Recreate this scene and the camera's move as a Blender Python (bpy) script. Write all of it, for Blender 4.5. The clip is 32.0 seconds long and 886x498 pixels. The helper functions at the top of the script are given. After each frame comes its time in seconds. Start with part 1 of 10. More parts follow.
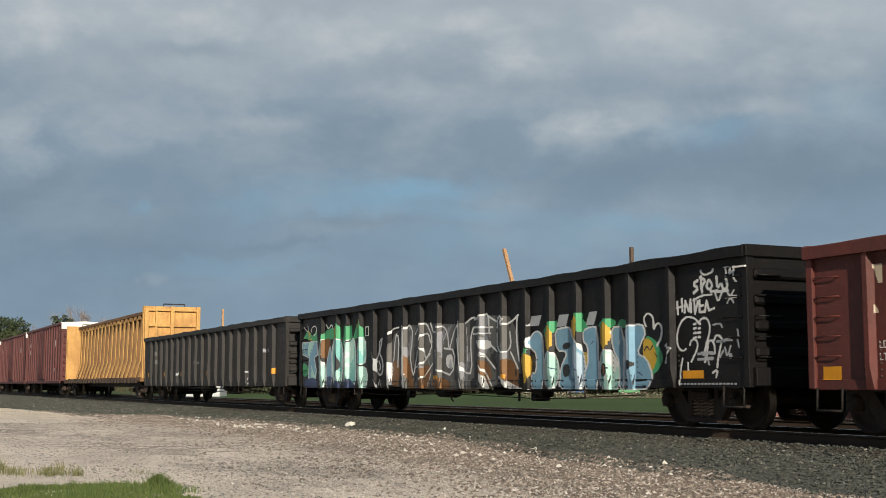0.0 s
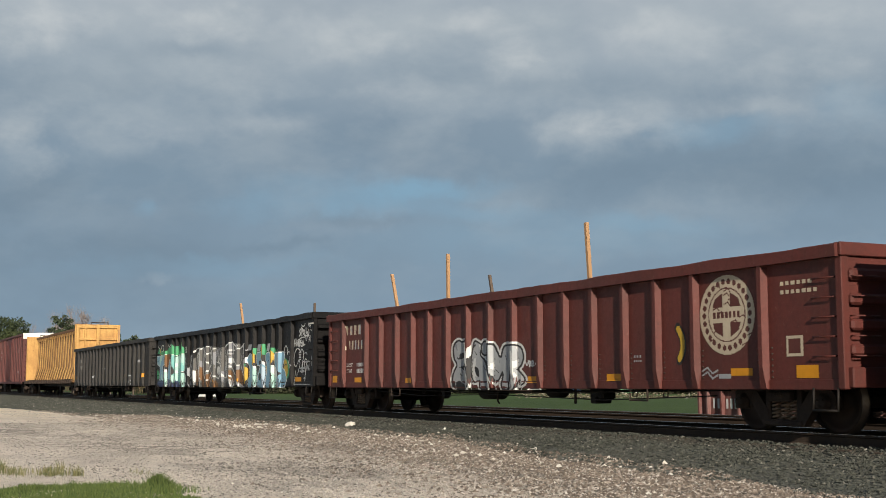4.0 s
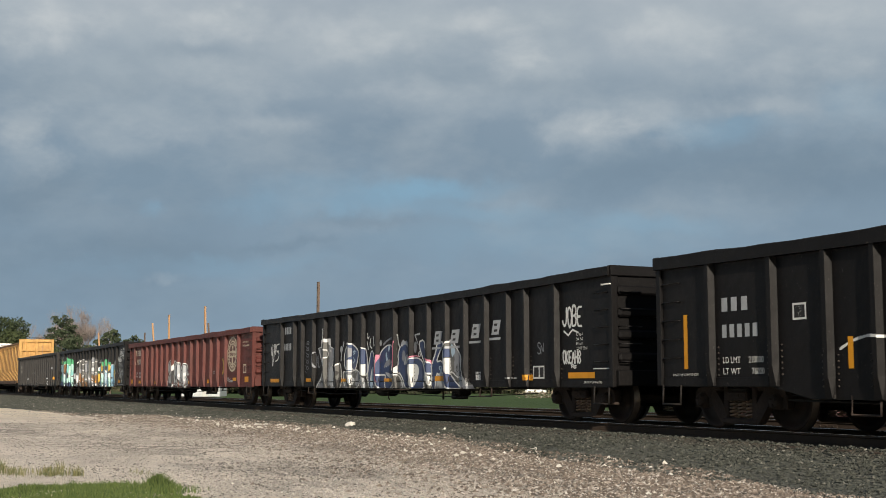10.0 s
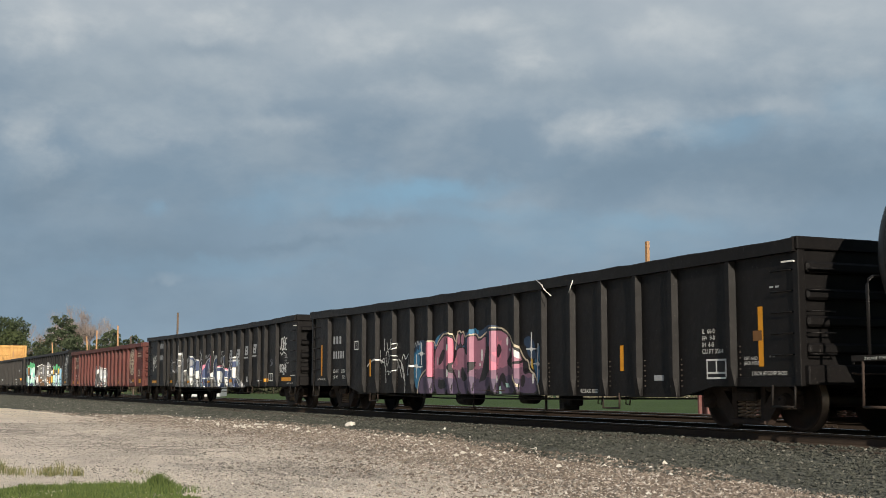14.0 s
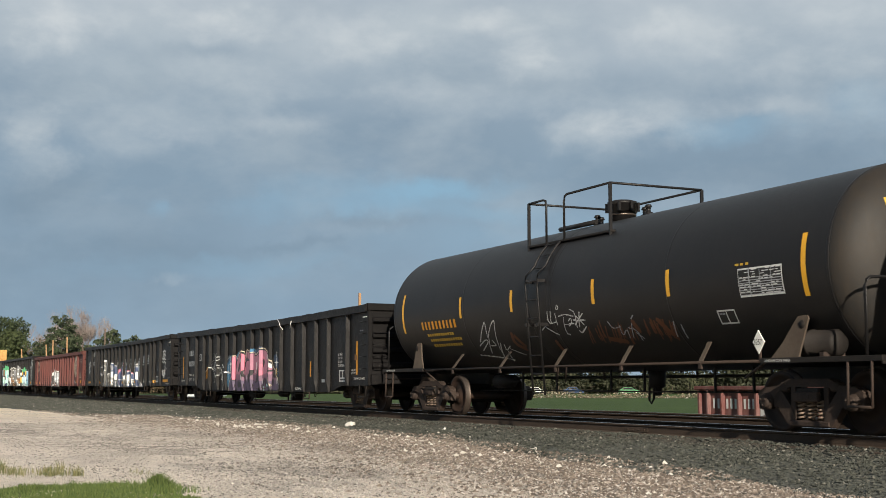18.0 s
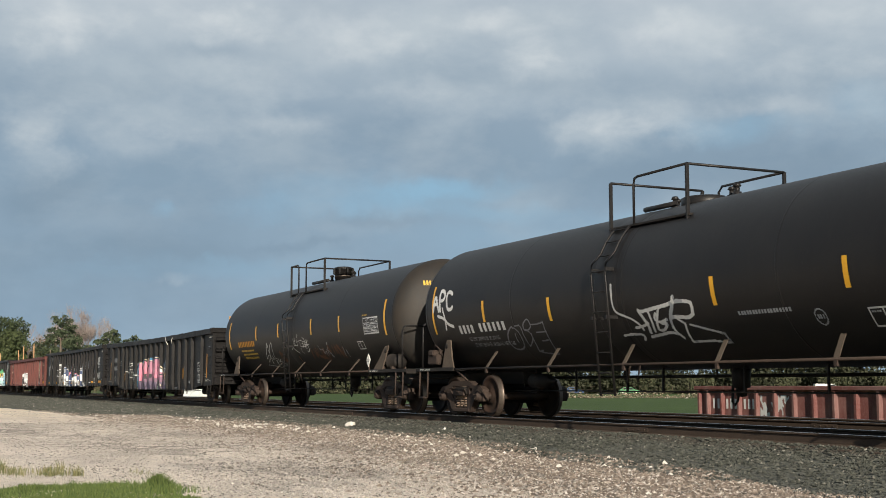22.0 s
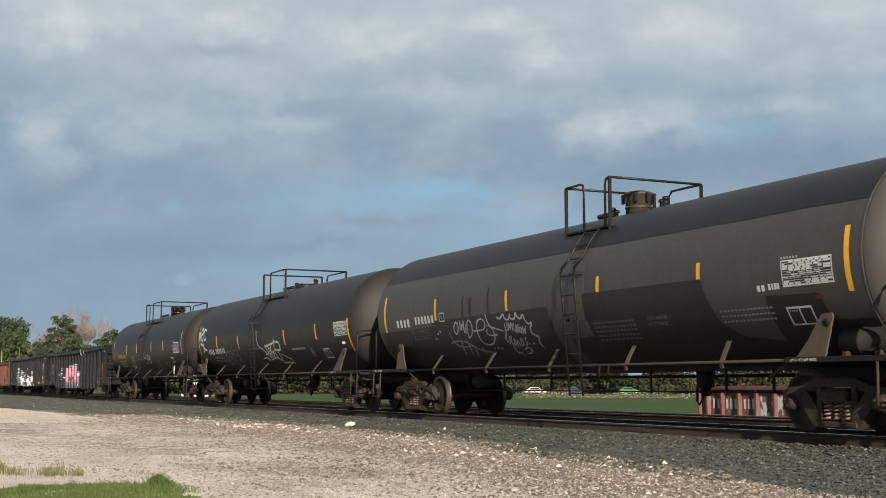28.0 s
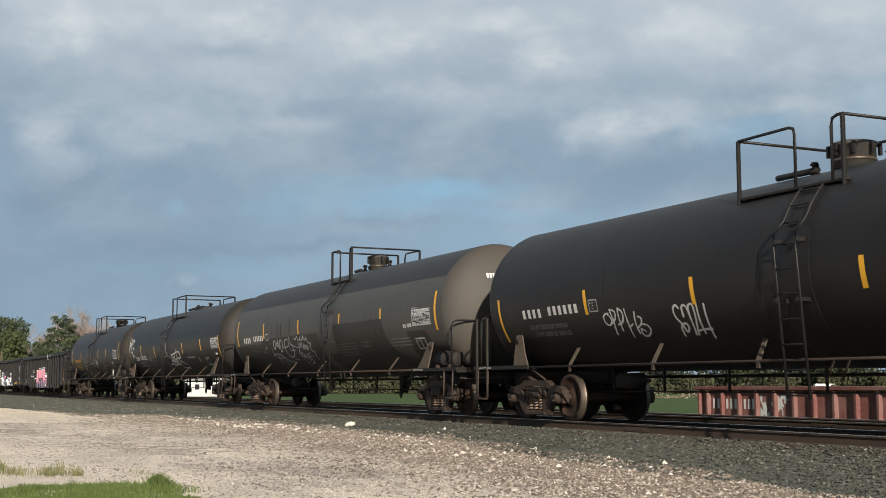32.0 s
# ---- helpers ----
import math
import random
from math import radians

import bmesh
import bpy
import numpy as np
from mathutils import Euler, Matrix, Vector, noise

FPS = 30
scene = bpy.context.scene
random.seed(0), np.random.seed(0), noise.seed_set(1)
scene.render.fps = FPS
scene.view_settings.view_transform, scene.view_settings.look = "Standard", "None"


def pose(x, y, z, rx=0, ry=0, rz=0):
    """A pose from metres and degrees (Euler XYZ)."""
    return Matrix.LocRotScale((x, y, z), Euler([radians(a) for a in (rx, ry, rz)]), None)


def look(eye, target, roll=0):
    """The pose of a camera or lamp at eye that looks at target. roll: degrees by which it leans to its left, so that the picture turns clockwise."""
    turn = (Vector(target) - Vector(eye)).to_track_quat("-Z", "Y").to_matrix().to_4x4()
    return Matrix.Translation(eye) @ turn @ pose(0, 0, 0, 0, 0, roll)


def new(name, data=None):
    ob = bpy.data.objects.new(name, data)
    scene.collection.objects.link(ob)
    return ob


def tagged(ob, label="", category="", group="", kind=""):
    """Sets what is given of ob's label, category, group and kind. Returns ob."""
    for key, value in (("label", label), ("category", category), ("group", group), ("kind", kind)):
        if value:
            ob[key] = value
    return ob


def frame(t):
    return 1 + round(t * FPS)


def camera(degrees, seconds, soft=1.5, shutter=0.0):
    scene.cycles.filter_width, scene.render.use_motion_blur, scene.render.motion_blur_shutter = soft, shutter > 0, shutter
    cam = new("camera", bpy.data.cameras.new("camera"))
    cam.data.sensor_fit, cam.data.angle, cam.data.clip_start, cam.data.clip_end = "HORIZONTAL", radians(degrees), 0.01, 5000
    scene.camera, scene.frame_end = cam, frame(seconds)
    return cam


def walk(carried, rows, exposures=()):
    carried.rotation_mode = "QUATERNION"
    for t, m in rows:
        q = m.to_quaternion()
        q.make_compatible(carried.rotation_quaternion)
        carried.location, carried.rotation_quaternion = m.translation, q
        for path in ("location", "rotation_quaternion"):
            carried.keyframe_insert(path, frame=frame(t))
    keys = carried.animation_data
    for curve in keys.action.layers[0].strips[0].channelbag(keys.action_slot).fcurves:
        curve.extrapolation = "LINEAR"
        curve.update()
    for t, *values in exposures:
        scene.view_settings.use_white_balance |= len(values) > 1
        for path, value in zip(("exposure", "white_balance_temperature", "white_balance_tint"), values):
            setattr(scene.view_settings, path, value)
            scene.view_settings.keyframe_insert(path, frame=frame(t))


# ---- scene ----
# The line: x runs along the track, the near rail's top is z = 0; the train rolls towards -x.
CAM = pose(0, 0, 0.70, 96.24, 0, 64.55)
cam = camera(39.23, 32.0, soft=0.78, shutter=0.12)
walk(cam, [(0, CAM), (32, CAM)], exposures=[(0, 0.34), (13, 0.37), (19, 0.60), (23, 0.63), (32, 0.68)])

TRACK_Y = 13.59          # centre line of the train's track
TRACK2_Y = 17.95         # centre line of the empty track behind it


def rolled(t):
    """How far the train stands ahead of its place at 16 s; it slows a little all the time."""
    u = t - 16.0
    return -(4.048 * u - 0.02762 * u * u)


# ---- light ----
SUN_TO = Vector((2.0, -0.55, 0.80)).normalized()
world = bpy.data.worlds.new("world")
scene.world = world
world.use_nodes = True
wn = world.node_tree.nodes
wl = world.node_tree.links
sky = wn.new("ShaderNodeTexSky")
sky.sky_type = "NISHITA"
sky.sun_disc = False
sky.sun_elevation = math.asin(SUN_TO.z)
sky.sun_rotation = math.atan2(SUN_TO.x, SUN_TO.y)
sky.air_density, sky.dust_density, sky.ozone_density = 1.0, 0.4, 1.5
wl.new(sky.outputs[0], wn["Background"].inputs[0])
wn["Background"].inputs[1].default_value = 0.045
sun = new("sun", bpy.data.lights.new("sun", "SUN"))
sun.data.energy, sun.data.angle, sun.data.color = 4.8, radians(0.6), (1.0, 0.89, 0.74)
sun.matrix_world = look(SUN_TO * 50, (0, 0, 0))


# ---- materials ----
def nodes_of(name):
    m = bpy.data.materials.new(name)
    m.use_nodes = True
    return m, m.node_tree.nodes, m.node_tree.links, m.node_tree.nodes["Principled BSDF"]


def ramp(n, stops):
    r = n.new("ShaderNodeValToRGB")
    e = r.color_ramp.elements
    while len(e) < len(stops):
        e.new(0.5)
    for k, (p, c) in zip(e, stops):
        k.position = p
        k.color = (*c, 1) if len(c) == 3 else c
    return r


def noise_at(n, l, coord, scale, detail=4.0, rough=0.55, stretch=None):
    t = n.new("ShaderNodeTexNoise")
    t.inputs["Scale"].default_value, t.inputs["Detail"].default_value, t.inputs["Roughness"].default_value = scale, detail, rough
    if stretch:
        mp = n.new("ShaderNodeMapping")
        mp.inputs["Scale"].default_value = stretch
        l.new(coord, mp.inputs[0])
        coord = mp.outputs[0]
    l.new(coord, t.inputs["Vector"])
    return t


def mix(n, l, fac, a, b):
    m = n.new("ShaderNodeMix")
    m.data_type = "RGBA"
    for sock, v in ((m.inputs[0], fac), (m.inputs[6], a), (m.inputs[7], b)):
        if isinstance(v, (int, float)):
            sock.default_value = v
        elif isinstance(v, tuple):
            sock.default_value = (*v, 1)
        else:
            l.new(v, sock)
    return m.outputs[2]


def worn(name, base, dirt, amount=0.5, rough=0.55, metal=0.0, grain=14.0, streak=True, bump=0.15, fine=None, spots=None, flecks=None, spec=0.35):
    """A worn coat: base colour, large stains and fine grain towards dirt, run marks down the face, slight relief."""
    m, n, l, p = nodes_of(name)
    co = n.new("ShaderNodeTexCoord").outputs["Object"]
    big = noise_at(n, l, co, 0.9, 5, 0.6)
    small = noise_at(n, l, co, grain, 6, 0.7)
    rb = ramp(n, [(0.42, (0, 0, 0)), (0.72, (amount, amount, amount))])
    l.new(big.outputs[0], rb.inputs[0])
    rs = ramp(n, [(0.45, (0, 0, 0)), (0.75, (amount * 0.8,) * 3)])
    l.new(small.outputs[0], rs.inputs[0])
    c = mix(n, l, rb.outputs[0], base, dirt)
    c = mix(n, l, rs.outputs[0], c, fine or dirt)
    if streak:
        run = noise_at(n, l, co, 1.0, 5, 0.65, (5.0, 5.0, 0.35))
        rr = ramp(n, [(0.5, (0, 0, 0)), (0.75, (amount * 0.9,) * 3)])
        l.new(run.outputs[0], rr.inputs[0])
        c = mix(n, l, rr.outputs[0], c, dirt)
    if spots:
        sp = noise_at(n, l, co, 5.0, 8, 0.75)
        rp = ramp(n, [(0.66, (0, 0, 0)), (0.70, (0.8,) * 3)])
        l.new(sp.outputs[0], rp.inputs[0])
        c = mix(n, l, rp.outputs[0], c, spots)
    if flecks:
        fl = noise_at(n, l, co, 1.0, 4, 0.75, (38.0, 38.0, 13.0))
        rf = ramp(n, [(0.63, (0, 0, 0)), (0.72, (0.75,) * 3)])
        l.new(fl.outputs[0], rf.inputs[0])
        c = mix(n, l, rf.outputs[0], c, flecks)
    l.new(c, p.inputs["Base Color"])
    ro = n.new("ShaderNodeMapRange")
    ro.inputs[3].default_value, ro.inputs[4].default_value = max(0.05, rough - 0.12), min(1.0, rough + 0.15)
    l.new(small.outputs[0], ro.inputs[0])
    l.new(ro.outputs[0], p.inputs["Roughness"])
    p.inputs["Metallic"].default_value = metal
    p.inputs["Specular IOR Level"].default_value = spec
    if bump and flecks:
        dent = n.new("ShaderNodeBump")
        dent.inputs["Strength"].default_value, dent.inputs["Distance"].default_value = 0.35, 0.05
        l.new(noise_at(n, l, co, 2.4, 2, 0.5).outputs[0], dent.inputs["Height"])
    if bump:
        b = n.new("ShaderNodeBump")
        b.inputs["Strength"].default_value, b.inputs["Distance"].default_value = bump, 0.02
        l.new(small.outputs[0], b.inputs["Height"])
        if flecks and bump > 0.1:
            l.new(dent.outputs[0], b.inputs["Normal"])
        l.new(b.outputs[0], p.inputs["Normal"])
    return m


BLACK = worn("black_car_paint", (0.0046, 0.0043, 0.0045), (0.0088, 0.0078, 0.0078), 0.6, 0.50, spots=(0.0230, 0.0175, 0.0135), flecks=(0.075, 0.070, 0.064), spec=0.18)
CHARCOAL = worn("charcoal_car_paint", (0.0138, 0.0131, 0.0127), (0.0250, 0.0222, 0.0195), 0.5, 0.6, flecks=(0.09, 0.085, 0.075))
RED = worn("oxide_red_car_paint", (0.1010, 0.0228, 0.0178), (0.0522, 0.0198, 0.0162), 0.6, 0.6, spots=(0.0315, 0.0198, 0.0162), flecks=(0.16, 0.09, 0.075))
RED_BOX = worn("brown_red_boxcar_paint", (0.098, 0.0255, 0.0235), (0.050, 0.021, 0.019), 0.6, 0.6, flecks=(0.15, 0.09, 0.08))
YELLOW = worn("faded_yellow_car_paint", (0.54, 0.325, 0.105), (0.28, 0.130, 0.045), 0.75, 0.65, spots=(0.13, 0.060, 0.028), flecks=(0.10, 0.05, 0.03))
# rust, and on the centre posts also the shade of the gaps, as colour
YELLOW_RUST_SHADE = worn("rusted_shaded_yellow_paint", (0.20, 0.105, 0.040), (0.085, 0.042, 0.024), 0.8, 0.7, spots=(0.40, 0.22, 0.06))
TANK = worn("black_tank_paint", (0.0086, 0.0082, 0.0087), (0.0160, 0.0146, 0.0142), 0.6, 0.46, bump=0.04, grain=30, flecks=(0.034, 0.031, 0.028), spec=0.27)
TANK_DIRT = worn("dusty_tank_head", (0.0155, 0.0145, 0.0135), (0.0300, 0.0225, 0.0150), 0.6, 0.62, bump=0.05, flecks=(0.06, 0.042, 0.024))
TANK_GREY = worn("sooty_grey_tank_paint", (0.0467, 0.0450, 0.0408), (0.0289, 0.0272, 0.0247), 0.5, 0.50, bump=0.05, spec=0.5)
TANK_HEAD = worn("pale_grey_tank_head", (0.0480, 0.0470, 0.0435), (0.0640, 0.0460, 0.0320), 0.5, 0.65, bump=0.05)
TANK_SOOT = worn("fresh_black_patch", (0.016, 0.016, 0.017), (0.03, 0.028, 0.026), 0.4, 0.45, bump=0.05)
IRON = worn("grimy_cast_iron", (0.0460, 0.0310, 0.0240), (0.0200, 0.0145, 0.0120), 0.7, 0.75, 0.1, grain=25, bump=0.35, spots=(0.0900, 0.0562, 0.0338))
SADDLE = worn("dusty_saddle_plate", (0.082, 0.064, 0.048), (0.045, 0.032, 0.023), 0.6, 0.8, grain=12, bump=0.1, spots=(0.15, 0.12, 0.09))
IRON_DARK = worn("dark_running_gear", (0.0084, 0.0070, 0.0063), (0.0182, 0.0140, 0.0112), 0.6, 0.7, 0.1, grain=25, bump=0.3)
WHEEL = worn("rusty_wheel_plate", (0.014, 0.010, 0.008), (0.048, 0.024, 0.015), 0.6, 0.7, 0.0, grain=3, streak=False, spots=(0.055, 0.028, 0.018))
SPRING = worn("dusty_rusty_spring", (0.24, 0.175, 0.13), (0.12, 0.085, 0.062), 0.6, 0.75, 0.0, grain=30, streak=False, bump=0.2)
TREAD = worn("polished_steel_tread", (0.15, 0.125, 0.105), (0.07, 0.05, 0.04), 0.7, 0.40, 0.75, streak=False, bump=0.03)
STRIPE = worn("yellow_reflective_tape", (0.72, 0.38, 0.02), (0.5, 0.25, 0.02), 0.4, 0.35, streak=False, bump=0)
WHITE = worn("white_stencil_paint", (0.74, 0.74, 0.70), (0.5, 0.48, 0.44), 0.5, 0.6, streak=False, bump=0)
CREAM_ROOF = worn("white_roof_paint", (0.78, 0.78, 0.74), (0.5, 0.48, 0.44), 0.5, 0.5)
WOOD = worn("fresh_cut_timber", (0.38, 0.225, 0.115), (0.26, 0.145, 0.070), 0.6, 0.7, grain=40)
OLD_WOOD = worn("weathered_timber", (0.13, 0.095, 0.072), (0.07, 0.055, 0.045), 0.6, 0.8, grain=40)
RAIL_RUST = worn("rusty_rail_web", (0.062, 0.043, 0.031), (0.036, 0.027, 0.021), 0.6, 0.8, 0.1, grain=30, bump=0.3, spots=(0.09, 0.06, 0.04))
RAIL_TOP = worn("worn_rail_head", (0.55, 0.53, 0.52), (0.35, 0.32, 0.3), 0.4, 0.25, 0.95, streak=False, bump=0.02)
TIE = worn("creosoted_tie_wood", (0.050, 0.038, 0.030), (0.10, 0.075, 0.055), 0.6, 0.9, grain=30, bump=0.5)
CP_PANEL = worn("peeling_red_steel", (0.150, 0.052, 0.046), (0.25, 0.135, 0.12), 0.8, 0.8, spots=(0.50, 0.40, 0.37))
CP_RED = worn("faded_red_steel", (0.115, 0.036, 0.032), (0.19, 0.12, 0.11), 0.75, 0.75, spots=(0.32, 0.24, 0.22))


# ---- mesh building ----
class Shape:
    """Collects vertices and faces of one part."""

    def __init__(self):
        self.v, self.f, self.smooth = [], [], []

    def add(self, verts, faces, smooth=False):
        o = len(self.v)
        self.v += [tuple(p) for p in verts]
        self.f += [tuple(i + o for i in q) for q in faces]
        self.smooth += [smooth] * len(faces)
        return self

    def box(self, x0, x1, y0, y1, z0, z1, c=0.0):
        if c <= 0:
            v = [(x, y, z) for x in (x0, x1) for y in (y0, y1) for z in (z0, z1)]
            return self.add(v, [(0, 1, 3, 2), (4, 6, 7, 5), (0, 4, 5, 1), (2, 3, 7, 6), (0, 2, 6, 4), (1, 5, 7, 3)])
        v, idx = [], {}
        for a, x in enumerate((x0, x1)):
            for b, y in enumerate((y0, y1)):
                for d, z in enumerate((z0, z1)):
                    sx, sy, sz = (c, -c)[a], (c, -c)[b], (c, -c)[d]
                    for k, p in enumerate(((x, y + sy, z + sz), (x + sx, y, z + sz), (x + sx, y + sy, z))):
                        idx[a, b, d, k] = len(v)
                        v.append(p)
        f = []
        for a in (0, 1):
            q = [idx[a, 0, 0, 0], idx[a, 0, 1, 0], idx[a, 1, 1, 0], idx[a, 1, 0, 0]]
            f.append(q if a == 0 else q[::-1])
            q = [idx[0, a, 0, 1], idx[1, a, 0, 1], idx[1, a, 1, 1], idx[0, a, 1, 1]]
            f.append(q if a == 0 else q[::-1])
            q = [idx[0, 0, a, 2], idx[0, 1, a, 2], idx[1, 1, a, 2], idx[1, 0, a, 2]]
            f.append(q if a == 0 else q[::-1])
        for a in (0, 1):
            for b in (0, 1):
                f.append((idx[a, b, 0, 0], idx[a, b, 1, 0], idx[a, b, 1, 1], idx[a, b, 0, 1]))
                f.append((idx[a, 0, b, 0], idx[a, 1, b, 0], idx[a, 1, b, 2], idx[a, 0, b, 2]))
                f.append((idx[0, a, b, 1], idx[1, a, b, 1], idx[1, a, b, 2], idx[0, a, b, 2]))
                for d in (0, 1):
                    f.append((idx[a, b, d, 0], idx[a, b, d, 1], idx[a, b, d, 2]))
        return self.add(v, f)

    def prism(self, pts, axis, a, b):
        """A polygon in the plane across axis, extruded from a to b along it."""
        def put(p, h):
            return {"x": (h, p[0], p[1]), "y": (p[0], h, p[1]), "z": (p[0], p[1], h)}[axis]
        k = len(pts)
        v = [put(p, a) for p in pts] + [put(p, b) for p in pts]
        f = [tuple(range(k))[::-1], tuple(range(k, 2 * k))] + [(i, (i + 1) % k, k + (i + 1) % k, k + i) for i in range(k)]
        return self.add(v, f)

    def tube(self, pts, r, seg=8, cap=True):
        pts = [Vector(p) for p in pts]
        rings, v, f = [], [], []
        for i, p in enumerate(pts):
            d = (pts[min(i + 1, len(pts) - 1)] - pts[max(i - 1, 0)]).normalized()
            up = Vector((0, 0, 1)) if abs(d.z) < 0.95 else Vector((0, 1, 0))
            s = d.cross(up).normalized()
            u = s.cross(d)
            for k in range(seg):
                a = 2 * math.pi * k / seg
                v.append(p + (s * math.cos(a) + u * math.sin(a)) * r)
        for i in range(len(pts) - 1):
            for k in range(seg):
                k2 = (k + 1) % seg
                f.append((i * seg + k, i * seg + k2, (i + 1) * seg + k2, (i + 1) * seg + k))
        self.add(v, f, True)
        if cap:
            o = len(self.v) - len(v)
            self.f += [tuple(o + k for k in range(seg))[::-1], tuple(o + (len(pts) - 1) * seg + k for k in range(seg))]
            self.smooth += [False, False]
        return self

    def lathe(self, prof, centre, axis="y", seg=32, smooth=True):
        """prof: rows of (place along the axis, radius)."""
        v, f = [], []
        cx, cy, cz = centre
        for h, r in prof:
            for k in range(seg):
                a = 2 * math.pi * k / seg
                c, s = r * math.cos(a), r * math.sin(a)
                v.append({"x": (cx + h, cy + c, cz + s), "y": (cx + c, cy + h, cz + s), "z": (cx + c, cy + s, cz + h)}[axis])
        for i in range(len(prof) - 1):
            for k in range(seg):
                k2 = (k + 1) % seg
                f.append((i * seg + k, i * seg + k2, (i + 1) * seg + k2, (i + 1) * seg + k))
        f.append(tuple(range(seg))[::-1])
        f.append(tuple((len(prof) - 1) * seg + k for k in range(seg)))
        self.add(v, f, smooth)
        return self

    def mesh(self, name, material=None, slots=None):
        me = bpy.data.meshes.new(name)
        me.from_pydata(self.v, [], self.f)
        me.polygons.foreach_set("use_smooth", self.smooth)
        if slots is None and len(self.f) < 6000:
            bm = bmesh.new()
            bm.from_mesh(me)
            bmesh.ops.recalc_face_normals(bm, faces=bm.faces)
            bm.to_mesh(me)
            bm.free()
        elif slots is not None:
            me.polygons.foreach_set("material_index", slots)
        for k in material if isinstance(material, (list, tuple)) else [material]:
            if k:
                me.materials.append(k)
        return me


def part(name, shape, material, parent, label="", at=None):
    """One mesh object under a thing or a part; shape is a Shape or a mesh that is shared."""
    me = shape.mesh(name, material) if isinstance(shape, Shape) else shape
    ob = new(name, me)
    ob.parent = parent
    if at:
        ob.location = at
    if label:
        ob["label"] = label
    return ob


def thing(name, label, category, place=(0, 0, 0), group="", kind=""):
    ob = new(name)
    ob.location = place
    return tagged(ob, label, category, group, kind)


def solid(name, shape, material, label, category, place=(0, 0, 0), group="", kind=""):
    ob = new(name, shape.mesh(name, material))
    ob.location = place
    return tagged(ob, label, category, group, kind)



# ---- paint on the cars: stencils, spray paint ----
def coat(name, colour, rough=0.5):
    return worn(name, colour, tuple(k * 0.6 for k in colour), 0.45, rough, streak=True, bump=0, grain=9)


PAINTS = [coat("spray_" + k, c) for k, c in (
    ("white", (0.62, 0.63, 0.62)), ("black", (0.010, 0.010, 0.012)), ("grey", (0.20, 0.21, 0.23)), ("silver", (0.34, 0.36, 0.38)),
    ("teal", (0.16, 0.42, 0.40)), ("mint", (0.36, 0.58, 0.52)), ("green", (0.05, 0.30, 0.13)), ("gold", (0.50, 0.32, 0.03)),
    ("sky_blue", (0.165, 0.325, 0.445)), ("navy", (0.025, 0.045, 0.115)), ("pale_blue", (0.35, 0.46, 0.56)), ("brown", (0.16, 0.075, 0.022)),
    ("pink", (0.52, 0.165, 0.235)), ("mauve", (0.17, 0.092, 0.142)), ("violet", (0.082, 0.060, 0.108)), ("cyan_glow", (0.03, 0.16, 0.30)),
    ("cream", (0.50, 0.43, 0.32)), ("rust", (0.115, 0.042, 0.017)), ("reflector", (0.62, 0.27, 0.008)), ("faint", (0.09, 0.09, 0.085)),
    ("oxide", (0.09, 0.024, 0.018)), ("soot", (0.012, 0.012, 0.012)), ("rose", (0.34, 0.150, 0.215)), ("deep_blue", (0.012, 0.035, 0.080)))]
(WH, BK, GY, SV, TL, MT, GN, GD, SB, NV, PB, BR, PK, MV, VI, CY, CR, RU, RF, FT, OX, SO, RS, DB) = range(1, 25)

# letters drawn by strokes, on a field 6 wide and 8 high
FONT = {"A": "00 38 60,13 53", "B": "00 08 48 66 44 04,44 62 40 00", "C": "67 48 18 06 02 10 40 61", "D": "00 08 38 65 63 30 00", "E": "68 08 00 60,04 44",
        "H": "00 08,60 68,04 64", "I": "30 38", "J": "68 62 40 20 02", "K": "00 08,68 04 60", "L": "08 00 60", "M": "00 08 34 68 60", "N": "00 08 60 68",
        "O": "30 12 06 28 48 66 62 40 30", "P": "00 08 48 66 44 04", "R": "00 08 48 66 44 04,34 60", "S": "67 48 18 06 15 44 63 61 40 10 01",
        "T": "08 68,38 30", "U": "08 02 20 40 62 68", "V": "08 30 68", "W": "08 10 35 50 68", "X": "08 60,00 68", "Y": "08 34 68,34 30", "Z": "08 68 00 60",
        "2": "06 28 48 66 00 60", "8": "34 06 28 48 66 34 02 20 40 62 34", "*": "33 37,15 55,24 46", "~": "05 27 43 65,02 24 40 62", "b": "08 00 40 62 44 04", "a": "06 28 48 66 60,64 24 02 20 64", "e": "04 64 66 48 28 06 02 20 60", "k": "08 00,67 04 60", "G": "67 48 18 06 02 10 50 63 43", "i": "30 35,37 38", "j": "48 42 20 02", "F": "68 08 00,04 44"}


def rounded(pts, n=2):
    for _ in range(n):
        q = [pts[0]]
        for a, b in zip(pts, pts[1:]):
            q += [(0.75 * a[0] + 0.25 * b[0], 0.75 * a[1] + 0.25 * b[1]), (0.25 * a[0] + 0.75 * b[0], 0.25 * a[1] + 0.75 * b[1])]
        pts = q + [pts[-1]]
    return pts


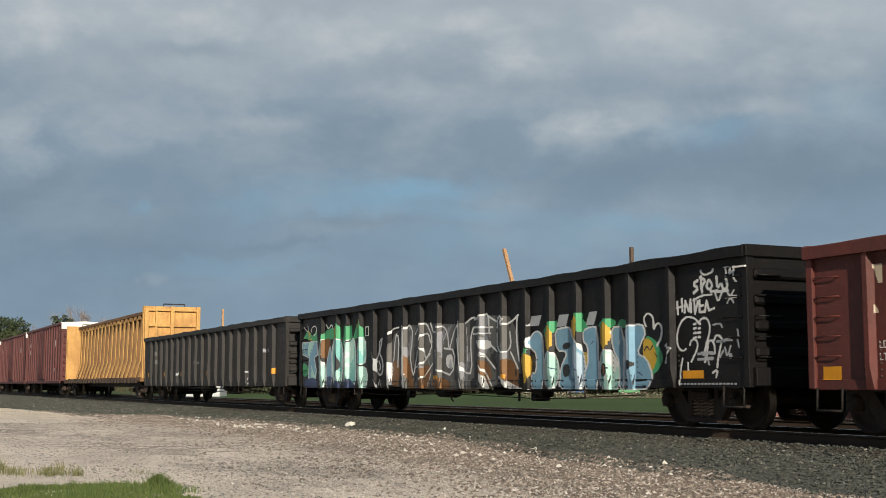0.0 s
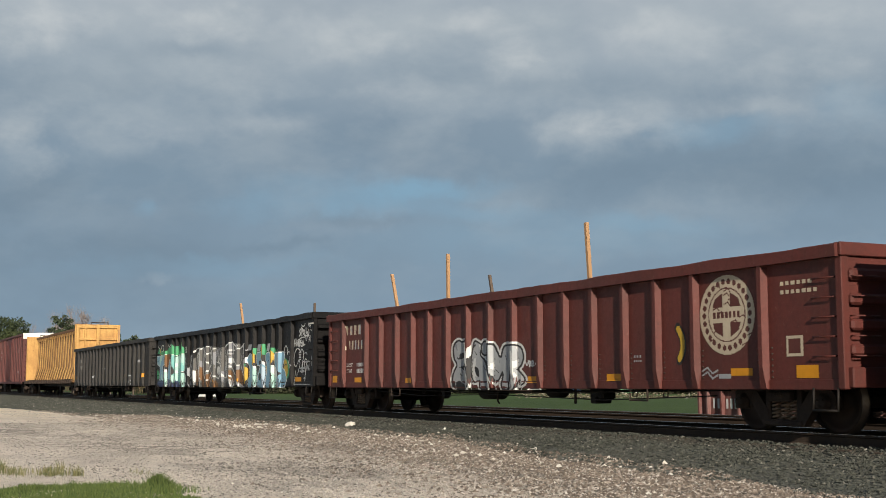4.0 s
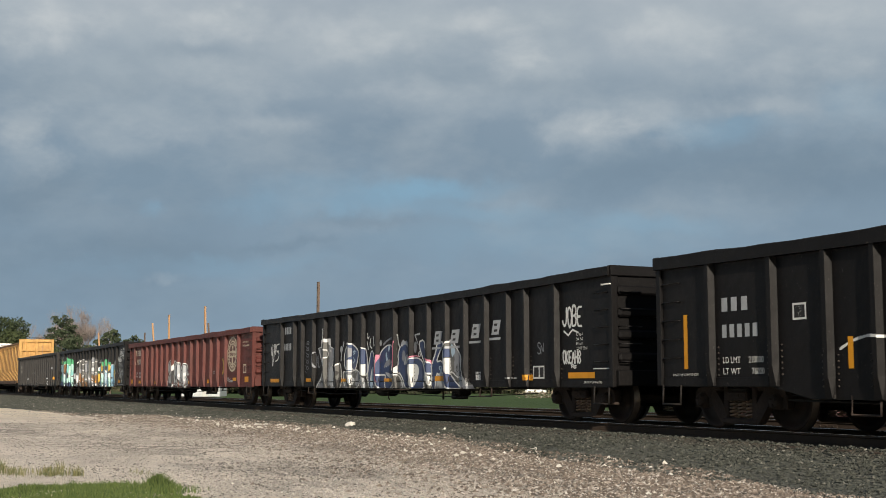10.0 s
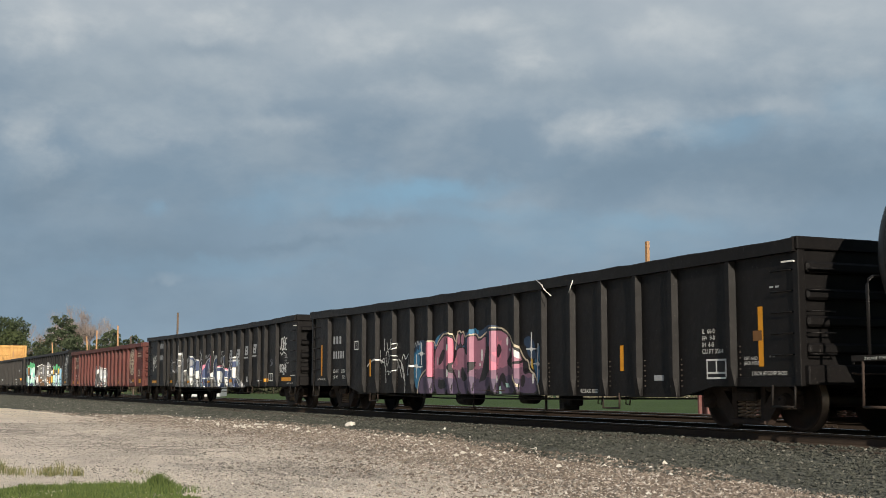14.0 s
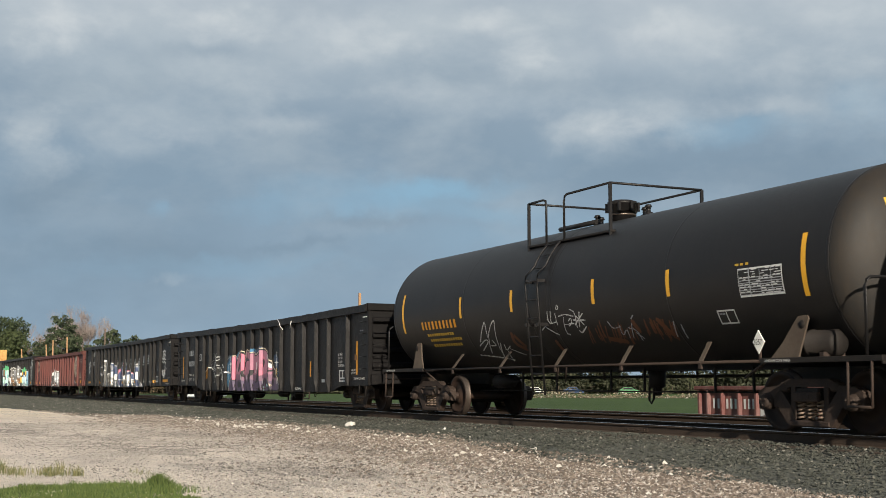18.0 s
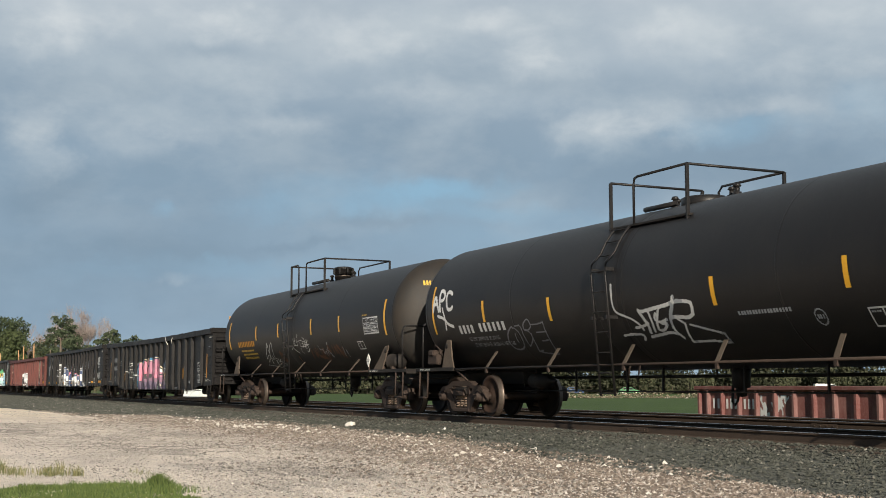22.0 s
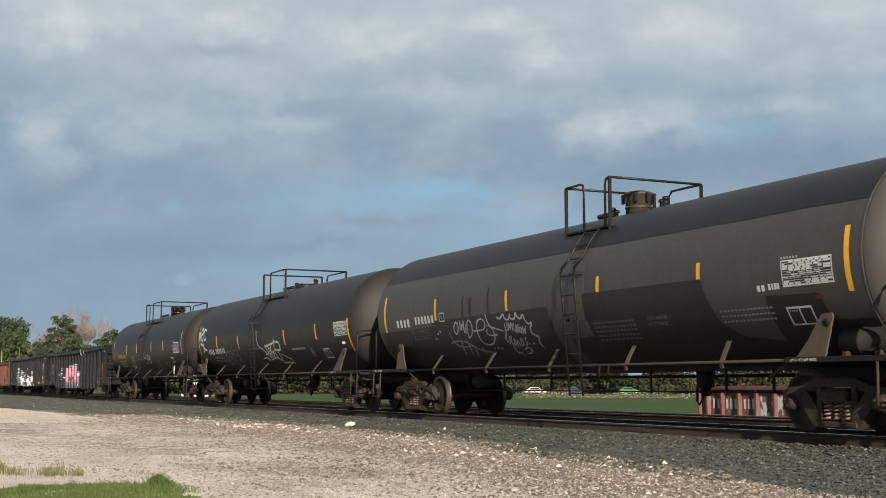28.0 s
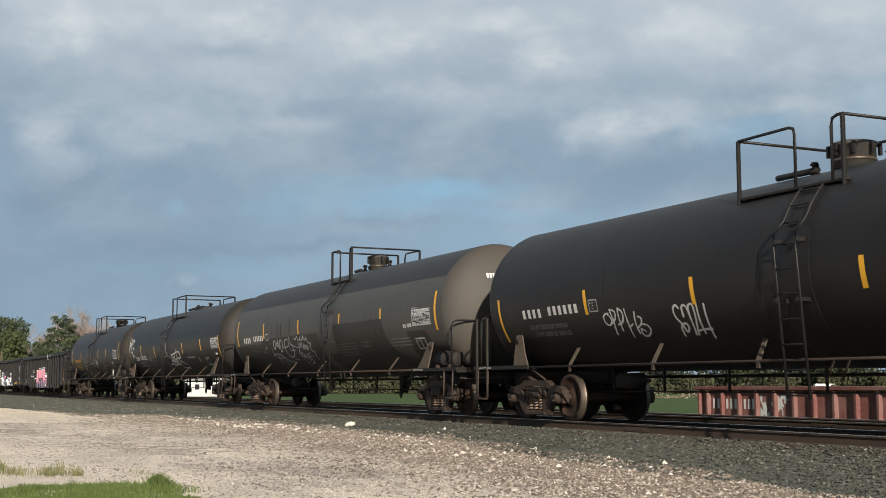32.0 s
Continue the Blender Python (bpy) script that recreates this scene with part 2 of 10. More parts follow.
class Canvas:
    """A painted field on a car's side: x along the car, z up; cells hold a paint's number, 0 for bare steel."""

    def __init__(self, x0, x1, z0, z1, cell=0.02, breaks=()):
        xs = set(np.round(np.arange(x0, x1 + cell, cell), 4)) | {round(b, 4) for b in breaks if x0 < b < x1}
        self.x = np.array(sorted(xs))
        keep = np.concatenate([[True], np.diff(self.x) > 0.002])
        self.x = self.x[keep]
        self.z = np.arange(z0, z1 + cell, cell)
        self.X, self.Z = np.meshgrid((self.x[1:] + self.x[:-1]) / 2, (self.z[1:] + self.z[:-1]) / 2, indexing="ij")
        self.c = np.zeros(self.X.shape, int)
        self.g = np.zeros(self.X.shape, int)
        self.groups = []
        self.wob = np.zeros(self.X.shape)
        rs = np.random.RandomState(len(self.x))
        for k in (3.0, 7.0, 17.0):
            a, b, c, d = rs.uniform(0, 6, 4)
            self.wob += np.sin(self.X * k * 1.6 + a + 1.5 * np.sin(self.Z * k * 0.6 + b)) * np.sin(self.Z * k * 0.7 + self.X * k * 0.5 + c) / k ** 0.5

    def put(self, mask, col):
        self.c[mask] = col(self.X, self.Z, self.wob)[mask] if callable(col) else col
        self.g[mask] = len(self.groups)
        return self

    def piece(self, name, label=""):
        """What is painted from here on is a part of its own."""
        self.groups.append((name, label))
        return self

    def rect(self, x0, x1, z0, z1, col, slant=0.0):
        d = self.X - slant * (self.Z - z0)
        return self.put((d > x0) & (d < x1) & (self.Z > z0) & (self.Z < z1), col)

    def oval(self, x, z, rx, rz, col, inner=0.0):
        q = ((self.X - x) / rx) ** 2 + ((self.Z - z) / rz) ** 2
        return self.put((q < 1) & (q >= inner * inner), col)

    def line(self, pts, w, col, fuzz=0.0, flat=1.0):
        best = np.full(self.X.shape, 9.0)
        for (ax, az), (bx, bz) in zip(pts, pts[1:]):
            i0, i1 = np.searchsorted(self.x, [min(ax, bx) - w, max(ax, bx) + w])
            i0, i1 = max(i0 - 1, 0), i1 + 1
            X, Z = self.X[i0:i1], self.Z[i0:i1]
            dx, dz = bx - ax, bz - az
            u = np.clip(((X - ax) * dx + (Z - az) * dz * flat * flat) / (dx * dx + dz * dz * flat * flat + 1e-9), 0, 1)
            best[i0:i1] = np.minimum(best[i0:i1], np.hypot(X - ax - u * dx, (Z - az - u * dz) * flat))
        return self.put(best + fuzz * self.wob < w / 2, col)

    def area(self, pts, col, fuzz=0.0):
        inside = np.zeros(self.X.shape, bool)
        X = self.X + fuzz * self.wob
        for (ax, az), (bx, bz) in zip(pts, pts[1:] + pts[:1]):
            if az != bz:
                inside ^= ((az > self.Z) != (bz > self.Z)) & (X < (bx - ax) * (self.Z - az) / (bz - az) + ax)
        return self.put(inside, col)

    def shape(self, pts, col, edge=None, w=0.05, soft=2):
        """A sprayed field with a rounded outline, and a line round it that is thinner where it lies level."""
        ring = pts + pts[:1]
        for _ in range(soft):
            ring = [(a[0] + k * (b[0] - a[0]), a[1] + k * (b[1] - a[1])) for a, b in zip(ring, ring[1:]) for k in (0.22, 0.78)]
            ring = ring + ring[:1]
        self.area(ring[:-1], col, 0.012)
        if edge is not None:
            self.line(ring, w, edge, 0.006, 1.7)
        return self

    def strokes(self, col, w, soft, *lines):
        for pts in lines:
            self.line(rounded(pts, soft) if soft else pts, w, col, 0.004, 1.35)
        return self

    def word(self, text, x0, x1, z0, z1, layers, soft=2, slant=0.0, jump=0.0, gap=0.82, fuzz=0.0, flat=1.0):
        # flat above 1 makes the level strokes thinner than the upright ones
        """Letters between x0 and x1, each layer a (width, paint); the widest layer comes first."""
        n = len(text)
        step = (x1 - x0) / n
        rs = random.Random(text)
        moves = [(rs.uniform(-1, 1) * jump, rs.uniform(0.9, 1.12)) for _ in text]
        for w, col in layers:
            for k, ch in enumerate(text):
                if ch not in FONT:
                    continue
                up, big = moves[k]
                for stroke in FONT[ch].split(","):
                    pts = [(int(q[0]) / 6 * step * gap, int(q[1]) / 8 * (z1 - z0) * big) for q in stroke.split()]
                    pts = [(x0 + k * step + a + slant * b, z0 + b + up) for a, b in pts]
                    self.line(rounded(pts, soft) if soft else pts, w, col, fuzz, flat)
        return self

    def bars(self, x0, x1, z0, z1, n, col, fill=0.66, slant=0.0):
        """A row of n plain blocks, where lettering stands that is not to be read."""
        step = (x1 - x0) / n
        for k in range(n):
            self.rect(x0 + k * step, x0 + (k + fill) * step, z0, z1, col, slant)
        return self

    def drips(self, x0, x1, z, n, col, seed=1):
        rs = random.Random(seed)
        for _ in range(n):
            x = rs.uniform(x0, x1)
            self.line([(x, z), (x + 0.01, z - rs.uniform(0.1, 0.4))], 0.02, col)
        return self

    def onto(self, parent, face, label, name="graffiti", tall=True, cuts=()):
        """The painted cells as thin skins, one for each piece; face(x, z) is the place on the car's side."""
        for k, (what, text) in enumerate([(name, label)] + self.groups):
            self.skin(parent, face, np.where(self.g == k, self.c, 0), what, text, tall, cuts)

    def skin(self, parent, face, cells, name, label, tall, cuts):
        v, f, slots, seen = [], [], [], {}
        used = sorted(set(cells.ravel()) - {0})
        slot = {c: k for k, c in enumerate(used)}
        if not used:
            return

        def corner(i, j):
            if (i, j) not in seen:
                seen[i, j] = len(v)
                v.append(face(self.x[i], self.z[j]))
            return seen[i, j]
        ni, nj = cells.shape
        cutrows = {int(np.searchsorted(self.z, q)) for q in cuts}
        if tall:
            for i in np.nonzero(cells.any(1))[0]:
                col = cells[i]
                j = 0
                while j < nj:
                    c, k = col[j], j + 1
                    while k < nj and col[k] == c and k - j < 6 and k not in cutrows:
                        k += 1
                    if c:
                        f.append((corner(i, j), corner(i + 1, j), corner(i + 1, k), corner(i, k)))
                        slots.append(slot[c])
                    j = k
        else:
            for j in np.nonzero(cells.any(0))[0]:
                row = cells[:, j]
                i = 0
                while i < ni:
                    c, k = row[i], i + 1
                    while k < ni and row[k] == c and k - i < 40:
                        k += 1
                    if c:
                        f.append((corner(i, j), corner(k, j), corner(k, j + 1), corner(i, j + 1)))
                        slots.append(slot[c])
                    i = k
        sh = Shape()
        sh.v, sh.f, sh.smooth = v, f, [not tall] * len(f)
        ob = part(name, sh.mesh(name, [PAINTS[c - 1] for c in used], slots), None, parent, label)
        tagged(ob, label, kind="stuff")


def lettering(text, size, parent, face, x, z, mat=None, wide=1.0):
    """Readable stencil text with its lower left corner at x, z."""
    cu = bpy.data.curves.new("stencil", "FONT")
    cu.body, cu.size = text, size * 1.38
    cu.resolution_u = 3
    ob = bpy.data.objects.new("stencil", cu)
    scene.collection.objects.link(ob)
    me = bpy.data.meshes.new_from_object(ob.evaluated_get(bpy.context.evaluated_depsgraph_get()))
    bpy.data.objects.remove(ob)
    for q in me.vertices:
        q.co = face(x + q.co.x * wide, z + q.co.y)
    me.materials.clear()
    me.materials.append(mat or WHITE)
    return tagged(part("stencil_text", me, None, parent), "white stencilled words", kind="stuff")


CARS = []        # every car of the train
WHEELSETS = []   # (wheelset, its place in its truck)
WHEEL_R = 0.457

# ---- running gear, shared by all cars ----
def gear_meshes():
    g = {}
    w = Shape()
    for s in (-1, 1):
        prof = [(0.66, 0.08), (0.66, 0.13), (0.70, 0.15), (0.715, 0.36), (0.675, 0.385), (0.675, 0.478), (0.70, 0.482), (0.712, 0.46), (0.80, 0.45),
                (0.80, 0.385), (0.765, 0.37), (0.742, 0.17), (0.80, 0.14), (0.80, 0.085)]
        w.lathe([(h * s, r) for h, r in prof], (0, 0, 0), "y", 40)
    w.lathe([(-1.0, 0.07), (-0.8, 0.085), (0.8, 0.085), (1.0, 0.07)], (0, 0, 0), "y", 16)
    me = w.mesh("wheelset", [WHEEL, TREAD])
    for p in me.polygons:
        c = p.center
        r = math.hypot(c.x, c.z)
        p.material_index = 1 if 0.44 < r < 0.475 and abs(c.y) > 0.7 and abs(c.y) < 0.80 else 0
    g["wheelset"] = me
    f = Shape()
    # one cast side frame: arched top member, sloping tension member, columns round the springs, pedestal jaws
    f.prism([(-1.08, 0.52), (-1.08, 0.60), (-0.95, 0.665), (-0.64, 0.69), (-0.42, 0.79), (0.42, 0.79), (0.64, 0.69), (0.95, 0.665), (1.08, 0.60), (1.08, 0.52),
             (0.72, 0.52), (0.66, 0.60), (0.40, 0.67), (-0.40, 0.67), (-0.66, 0.60), (-0.72, 0.52)], "y", -0.075, 0.075)
    for s in (-1, 1):
        f.prism([(s * 0.82, 0.56), (s * 0.60, 0.64), (s * 0.36, 0.36), (s * 0.30, 0.21), (s * 0.32, 0.10), (s * 0.44, 0.10)], "y", -0.068, 0.068)
        f.box(s * 0.34 - 0.055, s * 0.34 + 0.055, -0.06, 0.06, 0.16, 0.70, 0.012)
        f.box(s * 1.05 - 0.05, s * 1.05 + 0.05, -0.07, 0.07, 0.34, 0.56, 0.012)
        f.box(s * 0.72 - 0.04, s * 0.72 + 0.04, -0.07, 0.07, 0.36, 0.56, 0.012)
    f.box(-0.42, 0.42, -0.085, 0.085, 0.09, 0.19, 0.025)
    for s in (-1, 1):
        f.box(s * 0.52 - 0.10, s * 0.52 + 0.10, -0.078, 0.078, 0.60, 0.74, 0.03)
    g["side_frame"] = f.mesh("side_frame", IRON)
    sp = Shape()
    for x in (-0.20, 0.0, 0.20):
        pts = [(x + 0.062 * math.cos(a), 0.062 * math.sin(a), 0.19 + 0.28 * a / (2 * math.pi * 5)) for a in np.linspace(0, 2 * math.pi * 5, 50)]
        sp.tube(pts, 0.018, 6)
    g["spring"] = sp.mesh("spring", SPRING)
    b = Shape()
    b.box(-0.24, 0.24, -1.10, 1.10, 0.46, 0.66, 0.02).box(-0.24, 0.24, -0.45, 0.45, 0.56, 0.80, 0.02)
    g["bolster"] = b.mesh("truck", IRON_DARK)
    c = Shape()
    c.lathe([(-0.165, 0.03), (-0.165, 0.092), (-0.15, 0.10), (-0.115, 0.10), (-0.11, 0.125), (0.02, 0.125), (0.025, 0.09), (0.10, 0.075)], (0, 0, 0), "y", 18)
    c.box(-0.15, 0.15, -0.06, 0.06, 0.06, 0.14, 0.01)
    for k in range(3):
        q = 2 * math.pi * k / 3 + 0.5
        c.lathe([(-0.185, 0.012), (-0.182, 0.018), (-0.155, 0.018)], (0.06 * math.cos(q), 0, 0.06 * math.sin(q)), "y", 6)
    g["bearing"] = c.mesh("bearing_cap", IRON)
    br = Shape()
    for s in (-1, 1):
        br.box(s * 0.30 - 0.05, s * 0.30 + 0.05, -0.75, 0.75, 0.30, 0.40, 0.01)
        for y in (-0.75, 0.75):
            br.box(s * 0.40 - 0.05, s * 0.40 + 0.06, y - 0.05, y + 0.05, 0.28, 0.55, 0.01)
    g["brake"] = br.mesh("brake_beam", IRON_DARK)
    cp = Shape()
    cp.box(-0.05, 0.55, -0.07, 0.07, 0.76, 0.92, 0.02)
    cp.box(0.45, 0.72, -0.15, 0.15, 0.70, 0.98, 0.04)
    cp.tube([(0.1, 0.12, 0.86), (0.35, 0.16, 0.66), (0.62, 0.12, 0.52), (0.72, 0.05, 0.62)], 0.025, 6)
    g["coupler"] = cp.mesh("coupler", IRON_DARK)
    return g


GEAR = gear_meshes()
WHEELBASE = 1.78


def truck(car, x):
    t = part("truck", GEAR["bolster"], None, car, "cast steel two-axle truck", (x, 0, 0))
    for y in (-1.0, 1.0):
        part("side_frame", GEAR["side_frame"], None, t, at=(0, y, 0))
        part("spring", GEAR["spring"], None, t, at=(0, y, 0))
        for dx in (-WHEELBASE / 2, WHEELBASE / 2):
            b = part("bearing_cap", GEAR["bearing"], None, t, at=(dx, y, WHEEL_R))
            if y > 0:
                b.rotation_euler = (0, 0, math.pi)
    part("brake_beam", GEAR["brake"], None, t)
    for y in (-1, 1):
        part("bolster_end", Shape().box(-0.27, 0.27, y * 1.11 - 0.04, y * 1.11 + 0.04, 0.455, 0.60, 0.02).box(-0.10, 0.10, y * 1.11 - 0.05, y * 1.11 + 0.05, 0.50, 0.57, 0.015), IRON, t)
    for dx in (-WHEELBASE / 2, WHEELBASE / 2):
        w = part("wheelset", GEAR["wheelset"], None, t, "rusty steel wheels with bright treads", (dx, 0, WHEEL_R))
        WHEELSETS.append((w, dx))


def couplers(car, x0, x1):
    part("coupler", GEAR["coupler"], None, car, at=(x1, 0, 0))
    c = part("coupler", GEAR["coupler"], None, car, at=(x0, 0, 0))
    c.rotation_euler = (0, 0, math.pi)


def rung(parent, x, y, z, w, out, name="grab_iron", mat=None, axis="x"):
    """A bent bar whose two feet stand on a wall."""
    s = Shape()
    if axis == "x":
        s.tube([(x - w / 2, y, z), (x - w / 2, y + out, z), (x + w / 2, y + out, z), (x + w / 2, y, z)], 0.012, 6)
    else:
        s.tube([(x, y - w / 2, z), (x + out, y - w / 2, z), (x + out, y + w / 2, z), (x, y + w / 2, z)], 0.012, 6)
    return part(name, s, mat, parent)


# ---- gondolas ----
def rivet_mesh():
    sh = Shape()
    for dx in (-0.15, 0.15):
        for z in np.arange(0.17, 0.60, 0.085):
            sh.lathe([(0.0, 0.016), (-0.010, 0.013), (-0.014, 0.002)], (dx, 0, z), "y", 6)
    return sh.mesh("rivet_strip", RIVET)


RIVET = worn("scuffed_rivet_steel", (0.035, 0.030, 0.026), (0.09, 0.07, 0.055), 0.6, 0.5)
RIVETS = [rivet_mesh()]


def gondola(label, x0, x1, paint, ribs, z0=0.66, z1=2.79, trucks=(2.6, 2.6), belly=None, chord=0.16, stakes=(), sag=0.0):
    """An open gondola between x0 and x1 (at 16 s); ribs are measured from its left end, on the car; sag is how far its sides droop in the middle."""
    xc = (x0 + x1) / 2
    h = (x1 - x0) / 2
    car = thing("gondola", label, "gondola car", (xc, TRACK_Y, 0), "cars of the freight train")
    CARS.append((car, xc))
    YP, YR = 1.47, 1.57
    for s in (-1, 1):
        sh = Shape()
        if belly:
            a, b, zb = belly
            poly = [(-h, z0), (-h, z1 - chord), (h, z1 - chord), (h, z0), (h - b + 0.9, z0), (h - b, zb), (-h + a, zb), (-h + a - 0.9, z0)]
        else:
            poly = [(-h, z0), (-h, z1 - chord), (h, z1 - chord), (h, z0)]
        sh.prism(poly, "y", s * YP, s * (YP - 0.03))
        part("side_panel", sh, paint, car)
        sh = Shape()
        v = []
        xs = np.linspace(-h, h, 61)
        for k, x in enumerate(xs):
            dz = 0.022 * noise.noise((x * 1.1, s, xc)) + 0.014 * noise.noise((x * 4.0, s, xc)) if 0 < k < 60 else 0.0
            dy = 0.020 * noise.noise((x * 0.7, s + 4, xc))
            lo, hi = s * (YP - 0.02) + dy, s * (YP + 0.12) + dy
            low = sag * (1 - (x / h) ** 2)
            dz -= low
            v += [(x, lo, z1 - chord - low), (x, hi, z1 - chord - low), (x, hi + s * 0.004, z1 - 0.012 + dz), (x, hi - s * 0.012, z1 + dz), (x, lo, z1 + dz)]
        f = [(5 * k + q, 5 * k + (q + 1) % 5, 5 * k + 5 + (q + 1) % 5, 5 * k + 5 + q) for k in range(60) for q in range(5)]
        sh.add(v, f + [(4, 3, 2, 1, 0), (300, 301, 302, 303, 304)])
        part("top_chord", sh, paint, car)
        sh = Shape().box(-h, h, min(s * YP, s * (YP + 0.012)), max(s * YP, s * (YP + 0.012)), z0 - 0.01, z0 + 0.14, 0.008)
        if belly:
            for e0, e1 in ((-h, -h + belly[0] - 0.9), (h - belly[1] + 0.9, h)):
                part("side_sill", Shape().box(e0, e1, min(s * YP, s * (YP + 0.012)), max(s * YP, s * (YP + 0.012)), z0 - 0.01, z0 + 0.14, 0.008), paint, car)
        else:
            part("side_sill", sh, paint, car)
        for k, r in enumerate(ribs):
            x = -h + r
            zb = z0 + 0.0
            if belly and belly[0] < r < 2 * h - belly[1]:
                zb = belly[2] + 0.01
            w0, w1 = 0.080, 0.042
            sh = Shape()
            v = []
            for z, d in ((zb, 0.055), (zb + 0.30, YR - YP), (z1 - chord, YR - YP)):
                ww = w1 + (0.03 if z == zb else 0)
                v += [(x - w0, s * YP, z), (x - ww, s * (YP + d), z), (x + ww, s * (YP + d), z), (x + w0, s * YP, z)]
            f = []
            for q in (0, 4):
                f += [(q, q + 1, q + 5, q + 4), (q + 1, q + 2, q + 6, q + 5), (q + 2, q + 3, q + 7, q + 6), (q + 3, q, q + 4, q + 7)]
            f += [(0, 3, 2, 1), (8, 9, 10, 11)]
            sh.add(v, f)
            rib = part("rib", sh, paint, car)
            if s < 0:
                tagged(part("rivet_strip", RIVETS[0], None, rib, at=(x, -YP, zb)), kind="stuff")
    for s in (-1, 1):
        sh = Shape()
        sh.box(min(s * h, s * (h - 0.04)), max(s * h, s * (h - 0.04)), -YP, YP, z0 + 0.1, z1 - 0.1)
        end = part("end_panel", sh, paint, car)
        sh = Shape().box(min(s * (h + 0.06), s * (h - 0.08)), max(s * (h + 0.06), s * (h - 0.08)), -YR + 0.02, YR - 0.02, z1 - 0.17, z1 + 0.015, 0.012)
        part("end_chord", sh, paint, car)
        for z in np.linspace(z0 + 0.45, z1 - 0.5, 4):
            sh = Shape().box(min(s * h, s * (h + 0.10)), max(s * h, s * (h + 0.10)), -YP + 0.06, YP - 0.06, z, z + 0.16, 0.035)
            part("end_stiffener", sh, paint, car)
        for y in (-1, 1):
            sh = Shape().box(min(s * (h + 0.03), s * (h - 0.10)), max(s * (h + 0.03), s * (h - 0.10)), min(y * (YP - 0.08), y * (YP + 0.05)), max(y * (YP - 0.08), y * (YP + 0.05)),
                             z0, z1 - 0.15, 0.012)
            part("corner_post", sh, paint, car)
        sh = Shape().box(min(s * (h - 0.1), s * (h + 0.12)), max(s * (h - 0.1), s * (h + 0.12)), -1.45, 1.45, z0 + 0.02, z0 + 0.30, 0.015)
        part("end_sill", sh, paint, car)
        # grab irons on the end face and on the side, at the corner by the camera and the opposite one
        for z in np.linspace(z0 + 0.45, z1 - 0.45, 5):
            rung(car, s * (h + 0.03), -1.18, z, 0.42, s * 0.12, mat=paint, axis="y")
            rung(car, s * (h - 0.36), -YP, z, 0.42, -0.05, mat=paint)
        sh = Shape()
        for dx in (0.12, 0.60):
            sh.tube([(s * (h - dx), -1.50, z0 + 0.02), (s * (h - dx), -1.52, z0 - 0.30)], 0.016, 6)
        sh.tube([(s * (h - 0.12), -1.52, z0 - 0.29), (s * (h - 0.60), -1.52, z0 - 0.29)], 0.018, 6)
        part("sill_step", sh, IRON_DARK, car)
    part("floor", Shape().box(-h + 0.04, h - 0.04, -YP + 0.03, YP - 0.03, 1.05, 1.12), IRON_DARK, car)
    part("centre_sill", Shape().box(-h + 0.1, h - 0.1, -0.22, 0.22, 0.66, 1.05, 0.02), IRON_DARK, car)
    under = Shape()
    for x in np.arange(-h + 3.6, h - 3.5, 2.4):
        under.box(x - 0.06, x + 0.06, -1.4, 1.4, 0.80, 1.05)
    part("cross_bearer", under, IRON_DARK, car)
    sh = Shape().tube([(-h + 1.0, -0.9, 0.72), (-2, -1.0, 0.58), (3.5, -1.0, 0.58), (h - 1.0, -0.8, 0.72)], 0.025, 6)
    for x in (-5.5, -2.0, 1.0, 3.5):
        sh.tube([(x, -1.0, 1.0), (x, -1.0, 0.56)], 0.015, 6)
    part("brake_rod", sh, IRON_DARK, car)
    part("brake_rod", Shape().tube([(-h + 3.0, -1.30, 0.55), (-4.2, -1.32, 0.45), (-0.4, -1.30, 0.50), (3.8, -1.32, 0.43), (h - 3.0, -1.30, 0.53)], 0.011, 6), IRON_DARK, car)
    for x in (-h + 4.6, h - 4.9):
        zl = belly[2] if belly else z0
        part("underframe_hoop", Shape().tube([(x - 0.26, -1.46, zl + 0.06), (x - 0.26, -1.47, zl - 0.20), (x + 0.26, -1.47, zl - 0.20), (x + 0.26, -1.46, zl + 0.06)], 0.02, 6), IRON, car)
    part("release_rod", Shape().tube([(-1.6, -1.0, 0.62), (-1.2, -1.46, 0.60), (1.4, -1.47, 0.585)], 0.012, 6), IRON, car)
    zl = (belly[2] if belly else z0)
    sh = Shape().lathe([(-0.42, 0.02), (-0.40, 0.17), (0.4, 0.17), (0.42, 0.02)], (-1.2, -0.95, zl - 0.08), "x", 16)
    part("air_reservoir", sh, IRON_DARK, car)
    part("brake_cylinder", Shape().lathe([(-0.30, 0.03), (-0.28, 0.14), (0.2, 0.14), (0.24, 0.05), (0.5, 0.03)], (1.3, -0.8, zl - 0.05), "x", 14), IRON_DARK, car)
    part("control_valve", Shape().box(3.0, 3.45, -1.15, -0.85, zl - 0.20, zl + 0.15, 0.03).box(3.1, 3.3, -1.2, -0.85, zl - 0.28, zl - 0.15, 0.02), IRON_DARK, car)
    part("brake_lever", Shape().box(2.2, 2.26, -1.0, -0.96, zl - 0.30, zl + 0.2, 0.01), IRON, car)
    part("drain_cock", Shape().tube([(-0.5, -1.2, zl + 0.1), (-0.5, -1.22, zl - 0.28), (-0.42, -1.22, zl - 0.32)], 0.02, 6), IRON, car)
    for x in (-4.2, 4.6, 5.5):
        part("pipe_hanger", Shape().tube([(x, -1.25, zl + 0.1), (x, -1.27, zl - 0.13), (x + 0.12, -1.27, zl - 0.15), (x + 0.14, -1.25, zl + 0.1)], 0.014, 6), IRON, car)
